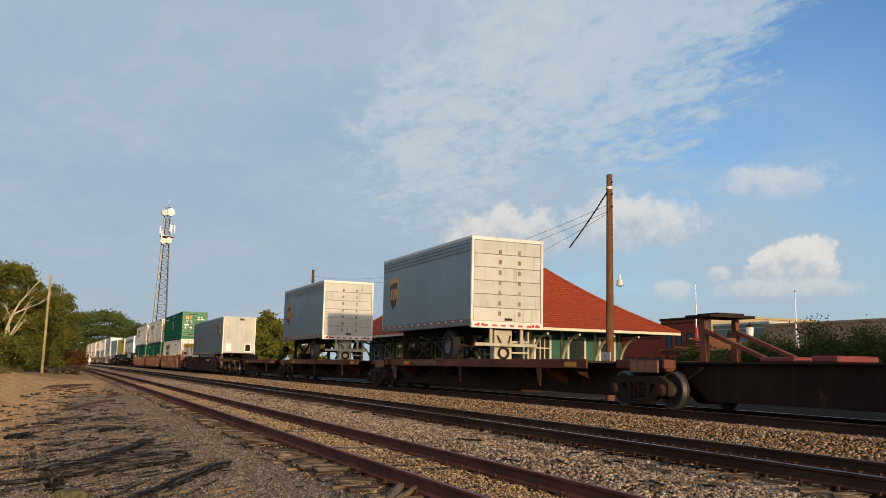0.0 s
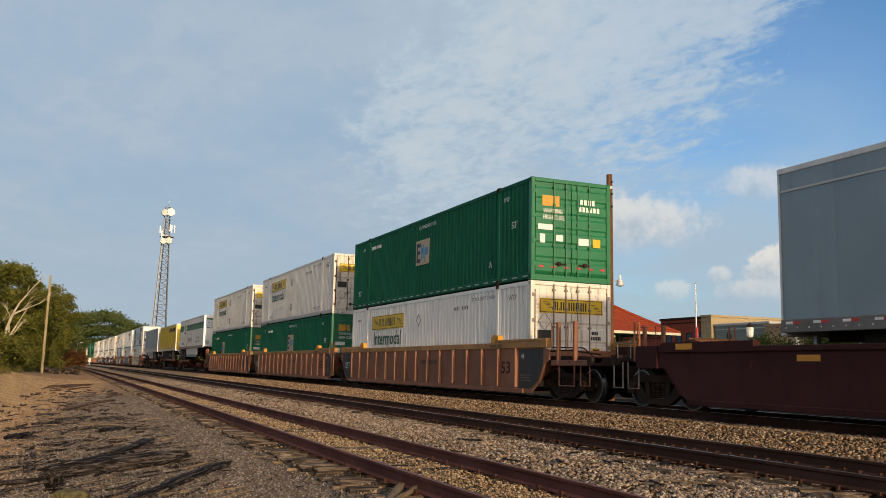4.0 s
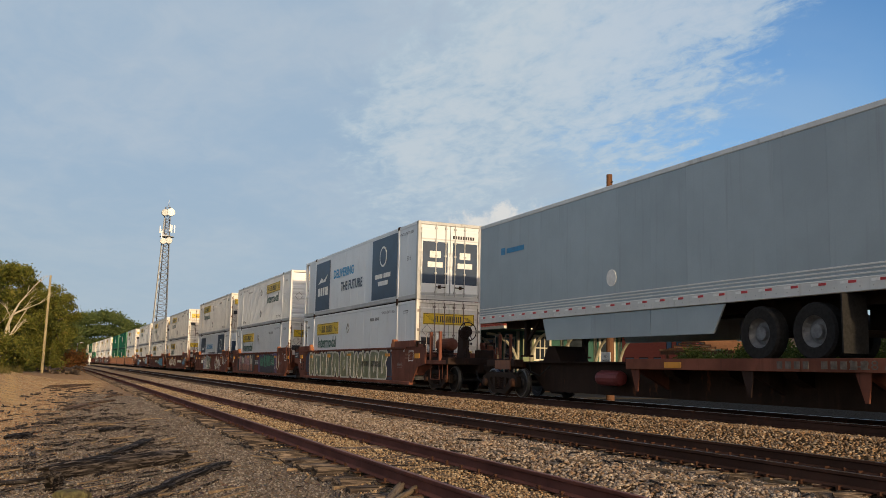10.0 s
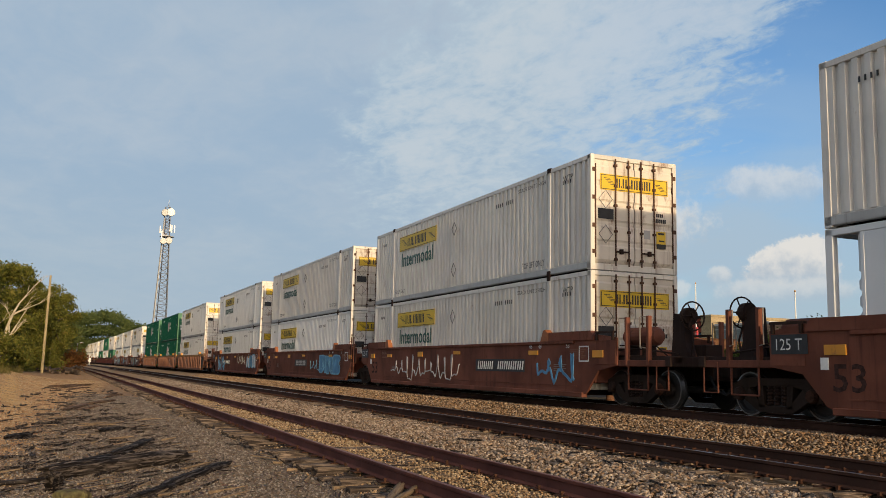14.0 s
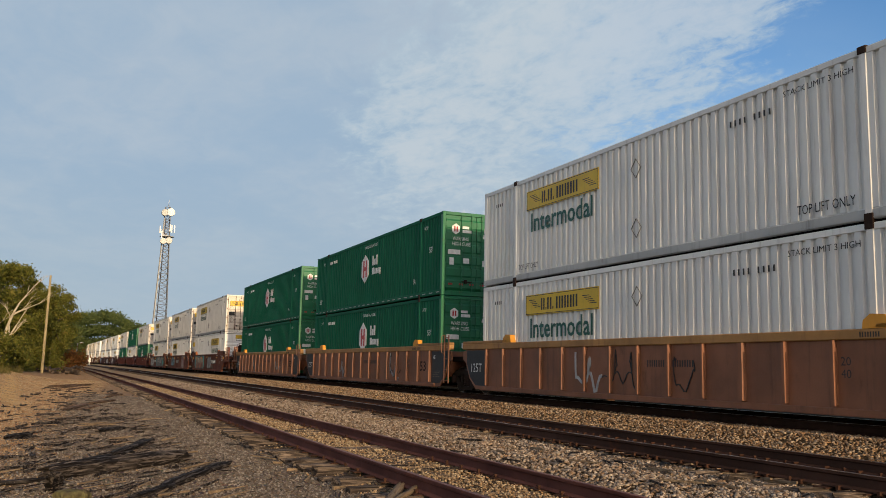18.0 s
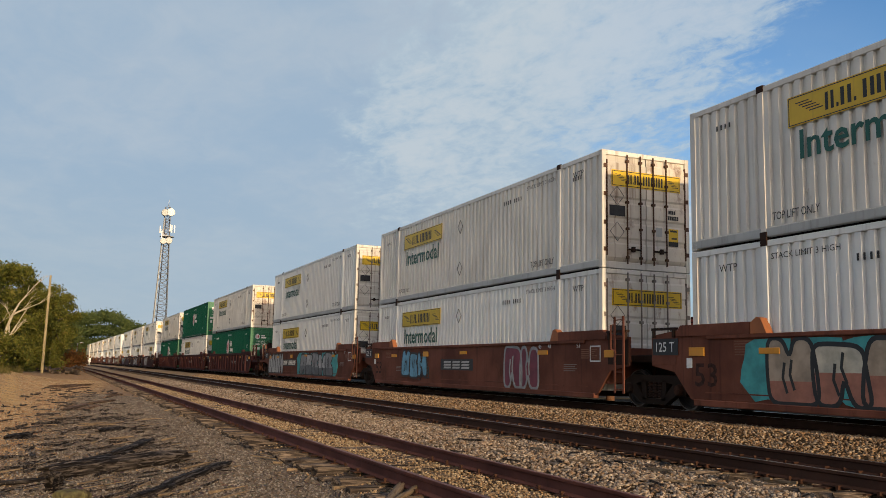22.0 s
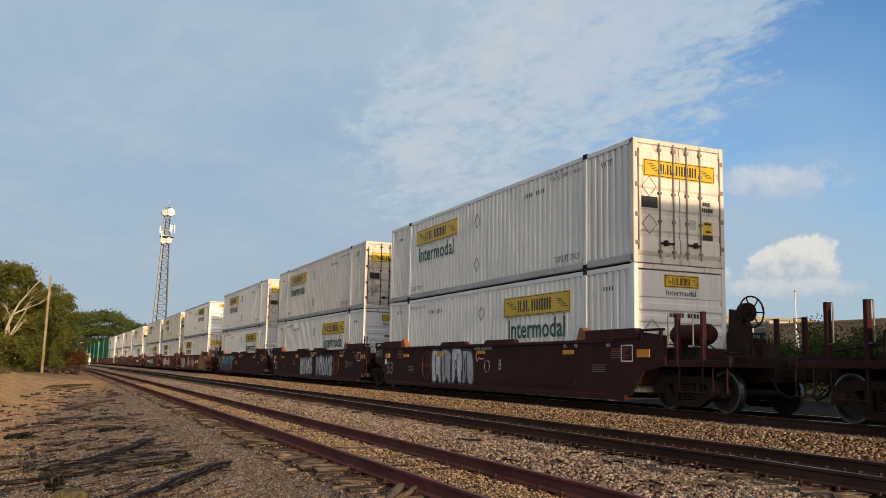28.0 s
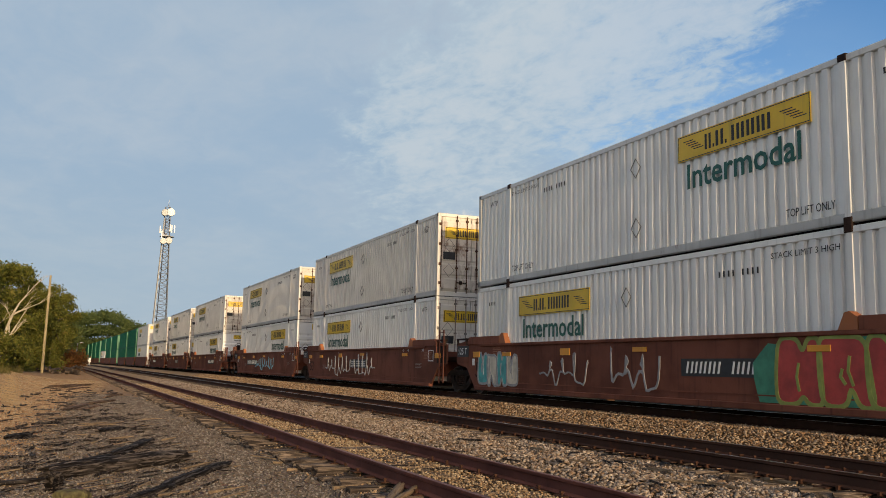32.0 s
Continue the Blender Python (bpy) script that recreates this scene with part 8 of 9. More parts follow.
def litter():
    """Split wood, spikes and chips strewn along the tracks."""
    rnd = random.Random(8)
    s, d = Shape(), Shape()
    for i in range(420):
        x, y = -6.5 - 42 * rnd.random() ** 1.6, rnd.choice((rnd.uniform(3.0, 6.0), rnd.uniform(6.0, 8.0), rnd.uniform(-1.0, 3.0)))
        ln, w = rnd.uniform(0.12, 0.75), rnd.uniform(0.010, 0.032) * (0.5 if y < 3 else 1.0)
        a = rnd.uniform(-0.5, 0.5) + (1.57 if 3.0 < y < 6 and rnd.random() < 0.6 else 0)
        z = ground_height(x, y) + 0.035
        p = Vector((x, y + bend(x), z))
        q = p + Vector((math.cos(a) * ln, math.sin(a) * ln, rnd.uniform(-0.01, 0.05)))
        (s if rnd.random() < (0.75 if y > 3 else 0.35) else d).tube(p, q, w, 4, w * rnd.uniform(0.2, 0.9))
    # broken slats lying round the rotten ties, all much one way
    for i in range(170):
        x = -9.5 - 14 * rnd.random() ** 1.4
        y = rnd.uniform(-0.9, 1.6) + 0.035 * (-x - 9.5)
        ln, w = rnd.uniform(0.15, 0.9), rnd.uniform(0.008, 0.022)
        a = 2.45 + rnd.gauss(0, 0.25)
        p = Vector((x, y + bend(x), ground_height(x, y) + 0.03))
        q = p + Vector((math.cos(a) * ln, math.sin(a) * ln, rnd.uniform(-0.01, 0.03)))
        (s if rnd.random() < 0.25 else d).tube(p, q, w, 4, w * rnd.uniform(0.2, 0.9))
    # clods and bark on the bank
    b = Shape()
    for i in range(200):
        x = -13 - 34 * rnd.random() ** 1.3
        y = rnd.uniform(-1.8, 1.4) + 0.03 * (-x - 13)
        ln, w = rnd.uniform(0.08, 0.55), rnd.uniform(0.012, 0.036)
        a = 2.6 + rnd.gauss(0, 0.5)
        p = Vector((x, y + bend(x), ground_height(x, y) + 0.02))
        b.tube(p, p + Vector((math.cos(a) * ln, math.sin(a) * ln, rnd.uniform(-0.01, 0.04))), w, 5, w * rnd.uniform(0.3, 0.9))
    tagged(part("bank_bark", b, M["log"]), "brown bark and split wood strewn on the bank", "litter", kind="stuff")
    tagged(part("wood_splinters", s, M["splinter"]), "pale split wood strewn along the siding", "litter", kind="stuff")
    tagged(part("dark_chips", d, M["log"]), "dark rotten wood chips strewn on the gravel", "litter", kind="stuff")


litter()


# ---- plants ----
def leaf_mat(name, stops):
    m, tree, b = shader(name, 0.7)
    geo = tree.nodes.new("ShaderNodeNewGeometry")
    ramp = tree.nodes.new("ShaderNodeValToRGB")
    link(tree, geo.outputs["Random Per Island"], ramp.inputs[0])
    ramp.color_ramp.elements.remove(ramp.color_ramp.elements[1])
    for i, c in enumerate(stops):
        e = ramp.color_ramp.elements[0] if i == 0 else ramp.color_ramp.elements.new(i / (len(stops) - 1))
        e.color = (*c, 1)
    link(tree, ramp.outputs[0], b.inputs["Base Color"])
    tr = tree.nodes.new("ShaderNodeBsdfTranslucent")
    link(tree, mix_col(tree, 1.0, ramp.outputs[0], (1.2, 1.3, 0.5), "MULTIPLY"), tr.inputs[0])
    mx = tree.nodes.new("ShaderNodeMixShader")
    mx.inputs[0].default_value = 0.3
    link(tree, b.outputs[0], mx.inputs[1])
    link(tree, tr.outputs[0], mx.inputs[2])
    link(tree, mx.outputs[0], [n for n in tree.nodes if n.type == "OUTPUT_MATERIAL"][0].inputs[0])
    return m


M["leaf"] = leaf_mat("tree_leaves", ((0.060, 0.072, 0.014), (0.165, 0.165, 0.030), (0.095, 0.108, 0.020), (0.24, 0.205, 0.045), (0.045, 0.056, 0.014)))
M["leaf_far"] = leaf_mat("far_leaves", ((0.055, 0.080, 0.028), (0.115, 0.140, 0.045), (0.075, 0.104, 0.034), (0.15, 0.165, 0.055)))
M["leaf_bush"] = leaf_mat("bush_leaves", ((0.030, 0.048, 0.013), (0.060, 0.085, 0.020), (0.042, 0.062, 0.016), (0.085, 0.090, 0.026)))
M["leaf_rust"] = leaf_mat("dead_leaves", ((0.11, 0.045, 0.015), (0.16, 0.07, 0.025), (0.07, 0.04, 0.015)))
M["bark_pale"] = old_wood("pale_bark", (0.46, 0.40, 0.28), (0.26, 0.22, 0.15), (10, 10, 1))
M["bark"] = old_wood("grey_bark", (0.20, 0.165, 0.115), (0.10, 0.08, 0.055), (10, 10, 1))


def leaves(name, clumps, per, size, seed, material, parent=None):
    """Small leaf sprays scattered through clumps (x, y, z, radius, height)."""
    g = np.random.default_rng(seed)
    cl = np.repeat(np.array(clumps, float), per, 0)
    n = len(cl)
    d = g.normal(size=(n, 3))
    d /= np.linalg.norm(d, axis=1)[:, None]
    r = g.random(n) ** 0.4
    r *= 1 + 0.25 * g.normal(size=n)
    c = cl[:, :3] + d * r[:, None] * np.stack((cl[:, 3], cl[:, 3], cl[:, 4]), 1)
    u = g.normal(size=(n, 3))
    u /= np.linalg.norm(u, axis=1)[:, None]
    w = np.cross(u, g.normal(size=(n, 3)))
    w /= np.linalg.norm(w, axis=1)[:, None]
    k = (size * g.uniform(0.5, 1.3, n))[:, None]
    v = np.stack((c - u * k, c + w * k * 0.55, c + u * k, c - w * k * 0.55), 1)
    f = np.arange(n * 4)
    me = bpy.data.meshes.new(name)
    me.vertices.add(n * 4)
    me.vertices.foreach_set("co", v.reshape(-1))
    me.loops.add(n * 4)
    me.loops.foreach_set("vertex_index", f)
    me.polygons.add(n)
    me.polygons.foreach_set("loop_start", np.arange(0, n * 4, 4))
    me.update(calc_edges=True)
    me.materials.append(material)
    ob = new(name, me)
    if parent is not None:
        ob.parent = parent
    return ob


def tree(x, y, height, spread, seed, label, leaf="leaf", size=0.22, per=150, bare=False, base=None, n_clumps=26, low=0.18):
    rnd = random.Random(seed)
    z = ground_height(x, y - bend(x)) if base is None else base
    t = empty("tree", label, "tree", "trees beside the tracks")
    t.location = (x, y, z - 0.1)
    s = Shape()
    lean = (rnd.uniform(-0.06, 0.06), rnd.uniform(-0.06, 0.06))
    pts = [(lean[0] * k * height * 0.2, lean[1] * k * height * 0.2, k * height * 0.2) for k in range(4)]
    for i in range(3):
        s.tube(pts[i], pts[i + 1], height * (0.022 - 0.005 * i), 7, height * (0.017 - 0.005 * i))
    clumps = []
    for i in range(n_clumps):
        a, e = rnd.uniform(0, 2 * math.pi), rnd.random()
        zz = height * (low + (0.94 - low) * e)
        rr = spread * (0.35 + 0.65 * rnd.random()) * math.sqrt(max(0.05, 1 - (1.55 * (e - 0.42)) ** 2))
        cx, cy = rr * math.cos(a), rr * math.sin(a)
        k = spread * rnd.uniform(0.20, 0.36)
        clumps.append((cx, cy, zz, k, k * 0.72))
        if i < 11:
            st = pts[1 + i % 3]
            mid = ((st[0] + cx) / 2, (st[1] + cy) / 2, (st[2] + zz) / 2 + 0.3)
            s.tube(st, mid, height * 0.008, 5, height * 0.005).tube(mid, (cx, cy, zz), height * 0.005, 5, height * 0.002)
    part("trunk", s, M["bark"], t, "grey trunk with limbs")
    leaves("crown", clumps, per, size, seed, M[leaf], t)
    return t


LEFT = "broad green roadside tree lit by low sun"
for i, (x, y, h, sp) in enumerate(((-70, -7.4, 8.6, 3.0), (-80, -8.2, 11.0, 3.4), (-88, -6.2, 11.6, 3.2), (-95, -8.6, 13.2, 3.8), (-100, -5.0, 13.0, 3.4), (-106, -2.6, 12.8, 3.2), (-112, -6.6, 14.4, 3.8), (-116, -1.2, 11.4, 3.0), (-124, -3.4, 13.8, 3.6), (-132, -1.6, 11.6, 3.0), (-138, -4.6, 13.6, 3.6), (-150, -2.6, 12.6, 3.0), (-166, -3.4, 13.0, 3.4), (-150, -6.0, 14.5, 4.0), (-64, -9.4, 8.0, 2.8))):
    tree(x, y, h * 0.84, sp, 40 + i, LEFT, per=520, size=0.128, n_clumps=38, low=0.06)


def bare_tree():
    t = empty("tree", "half-bare pale-limbed tree at the edge of the wood", "tree", "trees beside the tracks")
    t.location = (-74, -4.25, 0.5)
    rnd = random.Random(3)
    s = Shape()

    def twig(p, d, r, ln, depth):
        q = p + d * ln
        s.tube(p, q, r, 6, r * 0.7)
        if depth:
            for _ in range(2):
                nd = (d + Vector((rnd.uniform(-0.4, 0.4), rnd.uniform(-0.6, 0.6), rnd.uniform(-0.2, 0.4)))).normalized()
                twig(q, nd, r * 0.66, ln * rnd.uniform(0.55, 0.8), depth - 1)

    # a crooked trunk with three long pale limbs
    limbs = (((0, 0.05, -0.2), (0.1, 0.0, 1.9), (0, 0.25, 3.2), (0, 0.55, 4.2), (-0.2, 0.95, 5.1), (-0.3, 1.35, 5.7)), ((0, 0.05, 0.1), (0.2, 0.25, 1.4), (0.2, 0.42, 2.4), (0.1, 0.40, 3.3)), ((0, 0.55, 4.2), (0.1, 1.1, 4.5), (0.1, 1.6, 4.75)), ((0, 0.0, 1.9), (0.1, -0.5, 3.2), (0, -0.7, 4.6)), ((0, 0.0, 1.9), (0.3, 0.5, 2.6), (0.4, 0.9, 3.4)))
    for k, limb in enumerate(limbs):
        r0 = 0.15 if k == 0 else 0.085
        for i, (a, b) in enumerate(zip(limb, limb[1:])):
            s.tube(a, b, r0 * (1 - 0.15 * i), 7, r0 * (0.85 - 0.15 * i))
        end = Vector(limb[-1])
        twig(end, (end - Vector(limb[-2])).normalized(), 0.035, 0.8, 3)
        twig(Vector(limb[-2]), Vector((0.2, 0.6, 0.7)).normalized(), 0.03, 0.7, 3)
    part("trunk", s, M["bark_pale"], t, "pale forking trunk")
    return t


for i, (x, y, h, sp) in enumerate(((-292, 0.6, 13.0, 3.6), (-300, 2.9, 12.0, 3.2), (-312, 1.6, 14.0, 3.6), (-318, 3.4, 11.0, 2.8), (-286, -2.5, 14.0, 4.0))):
    tree(x, y, h, sp, 160 + i, "dense green tree at the far end of the sidings", leaf="leaf_far", per=170, size=0.34, n_clumps=34, low=0.03)


bare_tree()
tagged(leaves("dead_bush", [(-112 + i % 3, 0.2 + 0.45 * i, 1.1 + 0.3 * (i % 3), 0.9, 1.1) for i in range(5)], 260, 0.16, 5, M["leaf_rust"]), "rusty brown dead bush", "bush")


def scrub():
    """Rank scrub along the foot of the trees."""
    rnd = random.Random(31)
    for i, (x, y) in enumerate(((-66, -4.7), (-70, -4.3), (-76, -3.6), (-82, -3.4), (-88, -3.0), (-95, -2.6), (-102, -1.6), (-62, -5.6), (-58, -6.2))):
        b = empty("scrub_bush", "rank olive green scrub at the foot of the trees", "bush", "scrub along the wood")
        b.location = (x, y, 0.6)
        clumps = [(rnd.uniform(-1.2, 1.2), rnd.uniform(-0.9, 0.9), rnd.uniform(0.2, 2.2), 0.55, 0.6) for _ in range(14)]
        s = Shape()
        for c in clumps[:6]:
            s.tube((0, 0, -0.3), c[:3], 0.03, 5, 0.012)
        part("stems", s, M["bark"], b)
        leaves("foliage", clumps, 200, 0.10, 300 + i, M["leaf"], b)


scrub()


def grass():
    g = np.random.default_rng(21)
    n = 26000
    xs = -18 - 90 * g.random(n) ** 1.2
    ys = -3.2 - 5.5 * g.random(n) - 0.9 * np.sin(xs * 0.3) ** 2 + np.where(xs < -55, 0.03 * (xs + 55) * -1, 0)
    ys = np.minimum(ys, -2.4)
    zs = np.array([ground_height(a, b) for a, b in zip(xs, ys)])
    h = g.uniform(0.15, 0.6, n)
    a = g.uniform(0, 6.28, n)
    lean = g.normal(size=(n, 2)) * 0.14
    v = np.zeros((n, 3, 3))
    v[:, 0] = np.stack((xs - 0.015 * np.cos(a), ys - 0.015 * np.sin(a), zs - 0.02), 1)
    v[:, 1] = np.stack((xs + 0.015 * np.cos(a), ys + 0.015 * np.sin(a), zs - 0.02), 1)
    v[:, 2] = np.stack((xs + lean[:, 0], ys + lean[:, 1], zs + h), 1)
    me = bpy.data.meshes.new("tall_grass")
    me.vertices.add(n * 3)
    me.vertices.foreach_set("co", v.reshape(-1))
    me.loops.add(n * 3)
    me.loops.foreach_set("vertex_index", np.arange(n * 3))
    me.polygons.add(n)
    me.polygons.foreach_set("loop_start", np.arange(0, n * 3, 3))
    me.update(calc_edges=True)
    me.materials.append(leaf_mat("grass_blades", ((0.07, 0.085, 0.02), (0.20, 0.16, 0.06), (0.10, 0.10, 0.025), (0.26, 0.20, 0.09))))
    tagged(new("tall_grass", me), "tall dry grass on the bank", "grass", kind="stuff")


grass()


def far_woods():
    """A rounded hill of trees at the end of the line, falling away to the right."""
    rnd = random.Random(17)
    clumps = []
    crest = ((-60, 15), (-20, 20), (-6, 20.5), (2, 17.5), (8.5, 19.3), (14, 20.2), (18, 19.0), (22, 16.8), (25, 14.6), (28, 12.0), (45, 9.0), (75, 8.0))
    for i in range(620):
        x = -rnd.uniform(325, 400)
        y = rnd.uniform(-50, 70)
        k = y * -330 / x
        h = 8.0
        for (a, za), (b, zb) in zip(crest, crest[1:]):
            if a <= k <= b:
                h = za + (zb - za) * (k - a) / (b - a)
        h = (h - 1.4) * -x / 330 * (1.0 if x > -350 else 0.95) - 1.6 + 1.6 * noise.noise((y * 0.22, x * 0.05, 2.0))
        for z in (h, h * 0.72, h * 0.45, h * 0.2):
            clumps.append((x + rnd.uniform(-3, 3), y + rnd.uniform(-1.5, 1.5), z, 2.6, 2.0))
    tagged(leaves("far_woods", clumps, 110, 0.42, 9, M["leaf_far"]), "far green woods closing the view along the tracks", "woods", kind="stuff")


far_woods()
# unseen big trees further along the street, added to shade square and depot corner
for i, (x, y, h, sp) in enumerate(((1.0, 28.5, 11.0, 4.0), (5.0, 35, 12.0, 4.6), (-1.0, 41, 11.0, 4.2), (8.0, 47, 12.0, 4.6))):
    tree(x, y, h, sp, 120 + i, "tall leafy shade tree out of view beside the square", per=150, size=0.32, base=0.3)
for i, (x, y, h, sp) in enumerate(((-150, 33, 10, 4.5), (-163, 30, 9, 4.2), (-140, 30, 7.5, 3.6), (-176, 36, 10, 4.8), (-128, 34, 6.5, 3.4), (-190, 28, 9, 4.2))):
    tree(x, y, h, sp, 70 + i, "dark green tree behind the train", per=150, size=0.36, base=0.3)


def bush(x, y, r, h, seed, label, per=760, size=0.072):
    rnd = random.Random(seed)
    b = empty("bush", label, "bush", "bushes behind the depot")
    b.location = (x, y, 0.3)
    s = Shape()
    clumps = []
    for i in range(16):
        a, q = rnd.uniform(0, 6.28), rnd.random() ** 0.5
        cx, cy, cz = r * q * math.cos(a), r * q * math.sin(a), h * (0.25 + 0.6 * rnd.random() * (1.15 - 0.55 * q))
        clumps.append((cx, cy, cz, r * 0.36, h * 0.2))
        if i < 6:
            s.tube((cx * 0.15, cy * 0.15, 0), (cx, cy, cz), 0.05, 5, 0.015)
    part("stems", s, M["bark"], b)
    leaves("foliage", clumps, per, size, seed, M["leaf_bush"], b)


DARK = "large dark green shrub beyond the tracks"
for i, (x, y, r, h) in enumerate(((-37.0, 34.5, 2.3, 3.2), (-34.0, 34.5, 2.8, 3.9), (-31.0, 35.0, 2.6, 3.6), (-28.0, 34.5, 2.8, 3.8), (-25.0, 35.0, 2.8, 3.7), (-38.8, 37.0, 1.8, 3.0), (-41.0, 33.5, 1.5, 2.7), (-44.5, 36.0, 1.4, 2.6), (-43.5, 40.0, 1.6, 3.4), (-47.0, 40.0, 1.5, 2.8))):
    bush(x, y, r, h, 90 + i, DARK)


# ---- the tall tower down the line ----
def radio_tower():
    t = empty("radio_tower", "tall grey lattice radio tower with white dishes", "tower")
    t.location = (-220, 21, 0.3)
    H = 38.3
    red, grey = M["hitch_red"], M["tower"]

    def leg(k, z):
        a = 2 * math.pi * k / 3 + 0.5
        r = 2.5 - 1.75 * z / H
        return (r * math.cos(a), r * math.sin(a), z)
    n = 26
    for k in range(3):
        low = Shape().path([leg(k, H * i / n) for i in range(6)], 0.095, 6)
        high = Shape().path([leg(k, H * i / n) for i in range(5, n + 1)], 0.095, 6)
        part("leg", low, red, t, "red lower leg")
        part("leg", high, grey, t)
    for i in range(n):
        s = Shape()
        z0, z1 = H * i / n, H * (i + 1) / n
        for k in range(3):
            s.tube(leg(k, z0), leg((k + 1) % 3, z1), 0.05, 4).tube(leg(k, z1), leg((k + 1) % 3, z1), 0.05, 4).tube(leg((k + 1) % 3, z0), leg(k, z1), 0.05, 4)
        part("bracing", s, red if i < 5 else grey, t)
    a, b = Vector(leg(2, 0)), Vector(leg(2, H * 0.93))
    part("cable_run", Shape().tube(a + Vector((0.1, 0.25, 0)), b + Vector((0.1, 0.1, 0)), 0.12, 6), M["rail_grey"], t, "grey bundle of cables")
    part("cable_run", Shape().tube(a + Vector((0.1, 1.0, 0)), b + Vector((0.1, 0.4, 0)), 0.10, 6), M["truck"], t, "dark cable ladder")
    for z, r, dy in ((36.9, 0.95, 0.5), (36.7, 0.8, -0.9), (30.0, 0.8, 0.4), (29.8, 0.75, -0.9)):
        d = Shape().lathe(((0.05, 0.0), (r * 0.7, 0.05), (r, 0.22), (r, 0.9), (r * 0.92, 0.95), (0.05, 0.95)), (0.6, dy, z), "x", 20)
        part("dish", d, M["white"] if z > 36.8 else M["rail_grey"], t, "round dish antenna")
    for a, z in ((0.3, 33.0), (2.4, 33.2), (4.4, 32.8), (1.2, 33.0), (3.5, 31.6), (5.4, 31.4)):
        x, y = 1.7 * math.cos(a), 1.7 * math.sin(a)
        p = part("antenna_panel", Shape().box(x - 0.18, x + 0.18, y - 0.15, y + 0.15, z - 0.9, z + 0.9, 0.05).tube((0, 0, z), (x, y, z), 0.06, 5), M["white_clean"], t)
    part("ring_platform", Shape().lathe(((1.0, 0.0), (1.7, 0.0), (1.7, 0.12), (1.0, 0.12)), (0, 0, 31.0), "z", 16), M["alu"], t)
    part("mast_top", Shape().tube((0, 0, H), (0, 0, H + 1.8), 0.06, 5).tube((-0.9, 0, H + 0.6), (0.9, 0, H + 0.6), 0.05, 5), M["alu"], t)


radio_tower()


# ---- poles and wires ----
def utility_pole(x, y, top, r, material, label, lean=(0, 0), name="utility_pole"):
    p = empty(name, label, "pole")
    z = ground_height(x, y - bend(x)) - 0.2
    p.location = (x, y, z)
    s = Shape()
    h = top - z
    s.tube((0, 0, 0), (lean[0], lean[1], h), r, 14, r * 0.7)
    part("shaft", s, material, p, shade=False)
    return p, h


p, h = utility_pole(-26.9, 18.0, 8.55, 0.155, M["pole"], "tall brown wooden utility pole with warning sign")
part("pole_band", Shape().tube((0, 0, h - 0.55), (0, 0, h - 0.45), 0.135, 12), M["alu"], p)
part("yard_lamp", Shape().lathe(((0.03, 0.22), (0.10, 0.16), (0.14, 0.0), (0.12, -0.03), (0.02, -0.05)), (0.32, 0.22, 4.35), "z", 14).tube((0.0, 0.0, 4.55), (0.32, 0.22, 4.5), 0.02, 6).tube((0.32, 0.22, 4.5), (0.32, 0.22, 4.72), 0.045, 8), M["alu"], p, "small grey yard lamp")
sg = part("warning_sign", Shape().box(-0.30, 0.30, -0.185, -0.17, 1.45, 1.95, 0.006), M["ink_white"], p, "white warning sign")
for w, z, wide in (("NO", 1.74, 0.22), ("TRESPASSING", 1.60, 0.48)):
    letters("lettering", w, 0.12 if w == "NO" else 0.09, M["ink"], sg, pose(-wide / 2, -0.19, z) @ FRONT, wide)
ins = Shape()
for z in (h - 0.3, h - 0.75, h - 1.2):
    ins.tube((0.13, 0, z), (0.2, 0, z), 0.03, 8)
part("insulator", ins, M["truck"], p)
utility_pole(-61.9, 16.15, 8.2, 0.13, M["pole"], "brown wooden utility pole beyond the train")
utility_pole(-91.3, -1.70, 9.3, 0.135, M["pole_pale"], "pale wooden pole beside the trees", (0.0, 0.1))


def wire(name, label, a, b, sag, r=0.008, n=14, material=None):
    pts = []
    for i in range(n + 1):
        t = i / n
        pts.append(tuple(a[k] + (b[k] - a[k]) * t - (sag * 4 * t * (1 - t) if k == 2 else 0) for k in range(3)))
    return tagged(part(name, Shape().path(pts, r, 5), material or M["placard"]), label, "wire")


wire("overhead_wire", "thin overhead wire between two poles", (-26.9, 18.0, 7.45), (-61.9, 16.15, 7.75), 1.15)
wire("overhead_wire", "thin overhead wire between two poles", (-26.9, 18.0, 7.2), (-61.9, 16.15, 7.45), 1.15)
wire("service_wire", "service wire from the pole to the depot roof", (-26.9, 18.0, 7.15), (-46.0, 18.3, 5.4), 0.5)
wire("broken_cable", "thick broken cable hanging from the pole", (-26.95, 18.0, 8.0), (-29.68, 18.0, 6.18), 0.06, 0.03, 8)
wire("overhead_wire", "thin overhead wire beyond the train", (-61.9, 16.15, 7.9), (-150, 30, 8.5), 1.2)


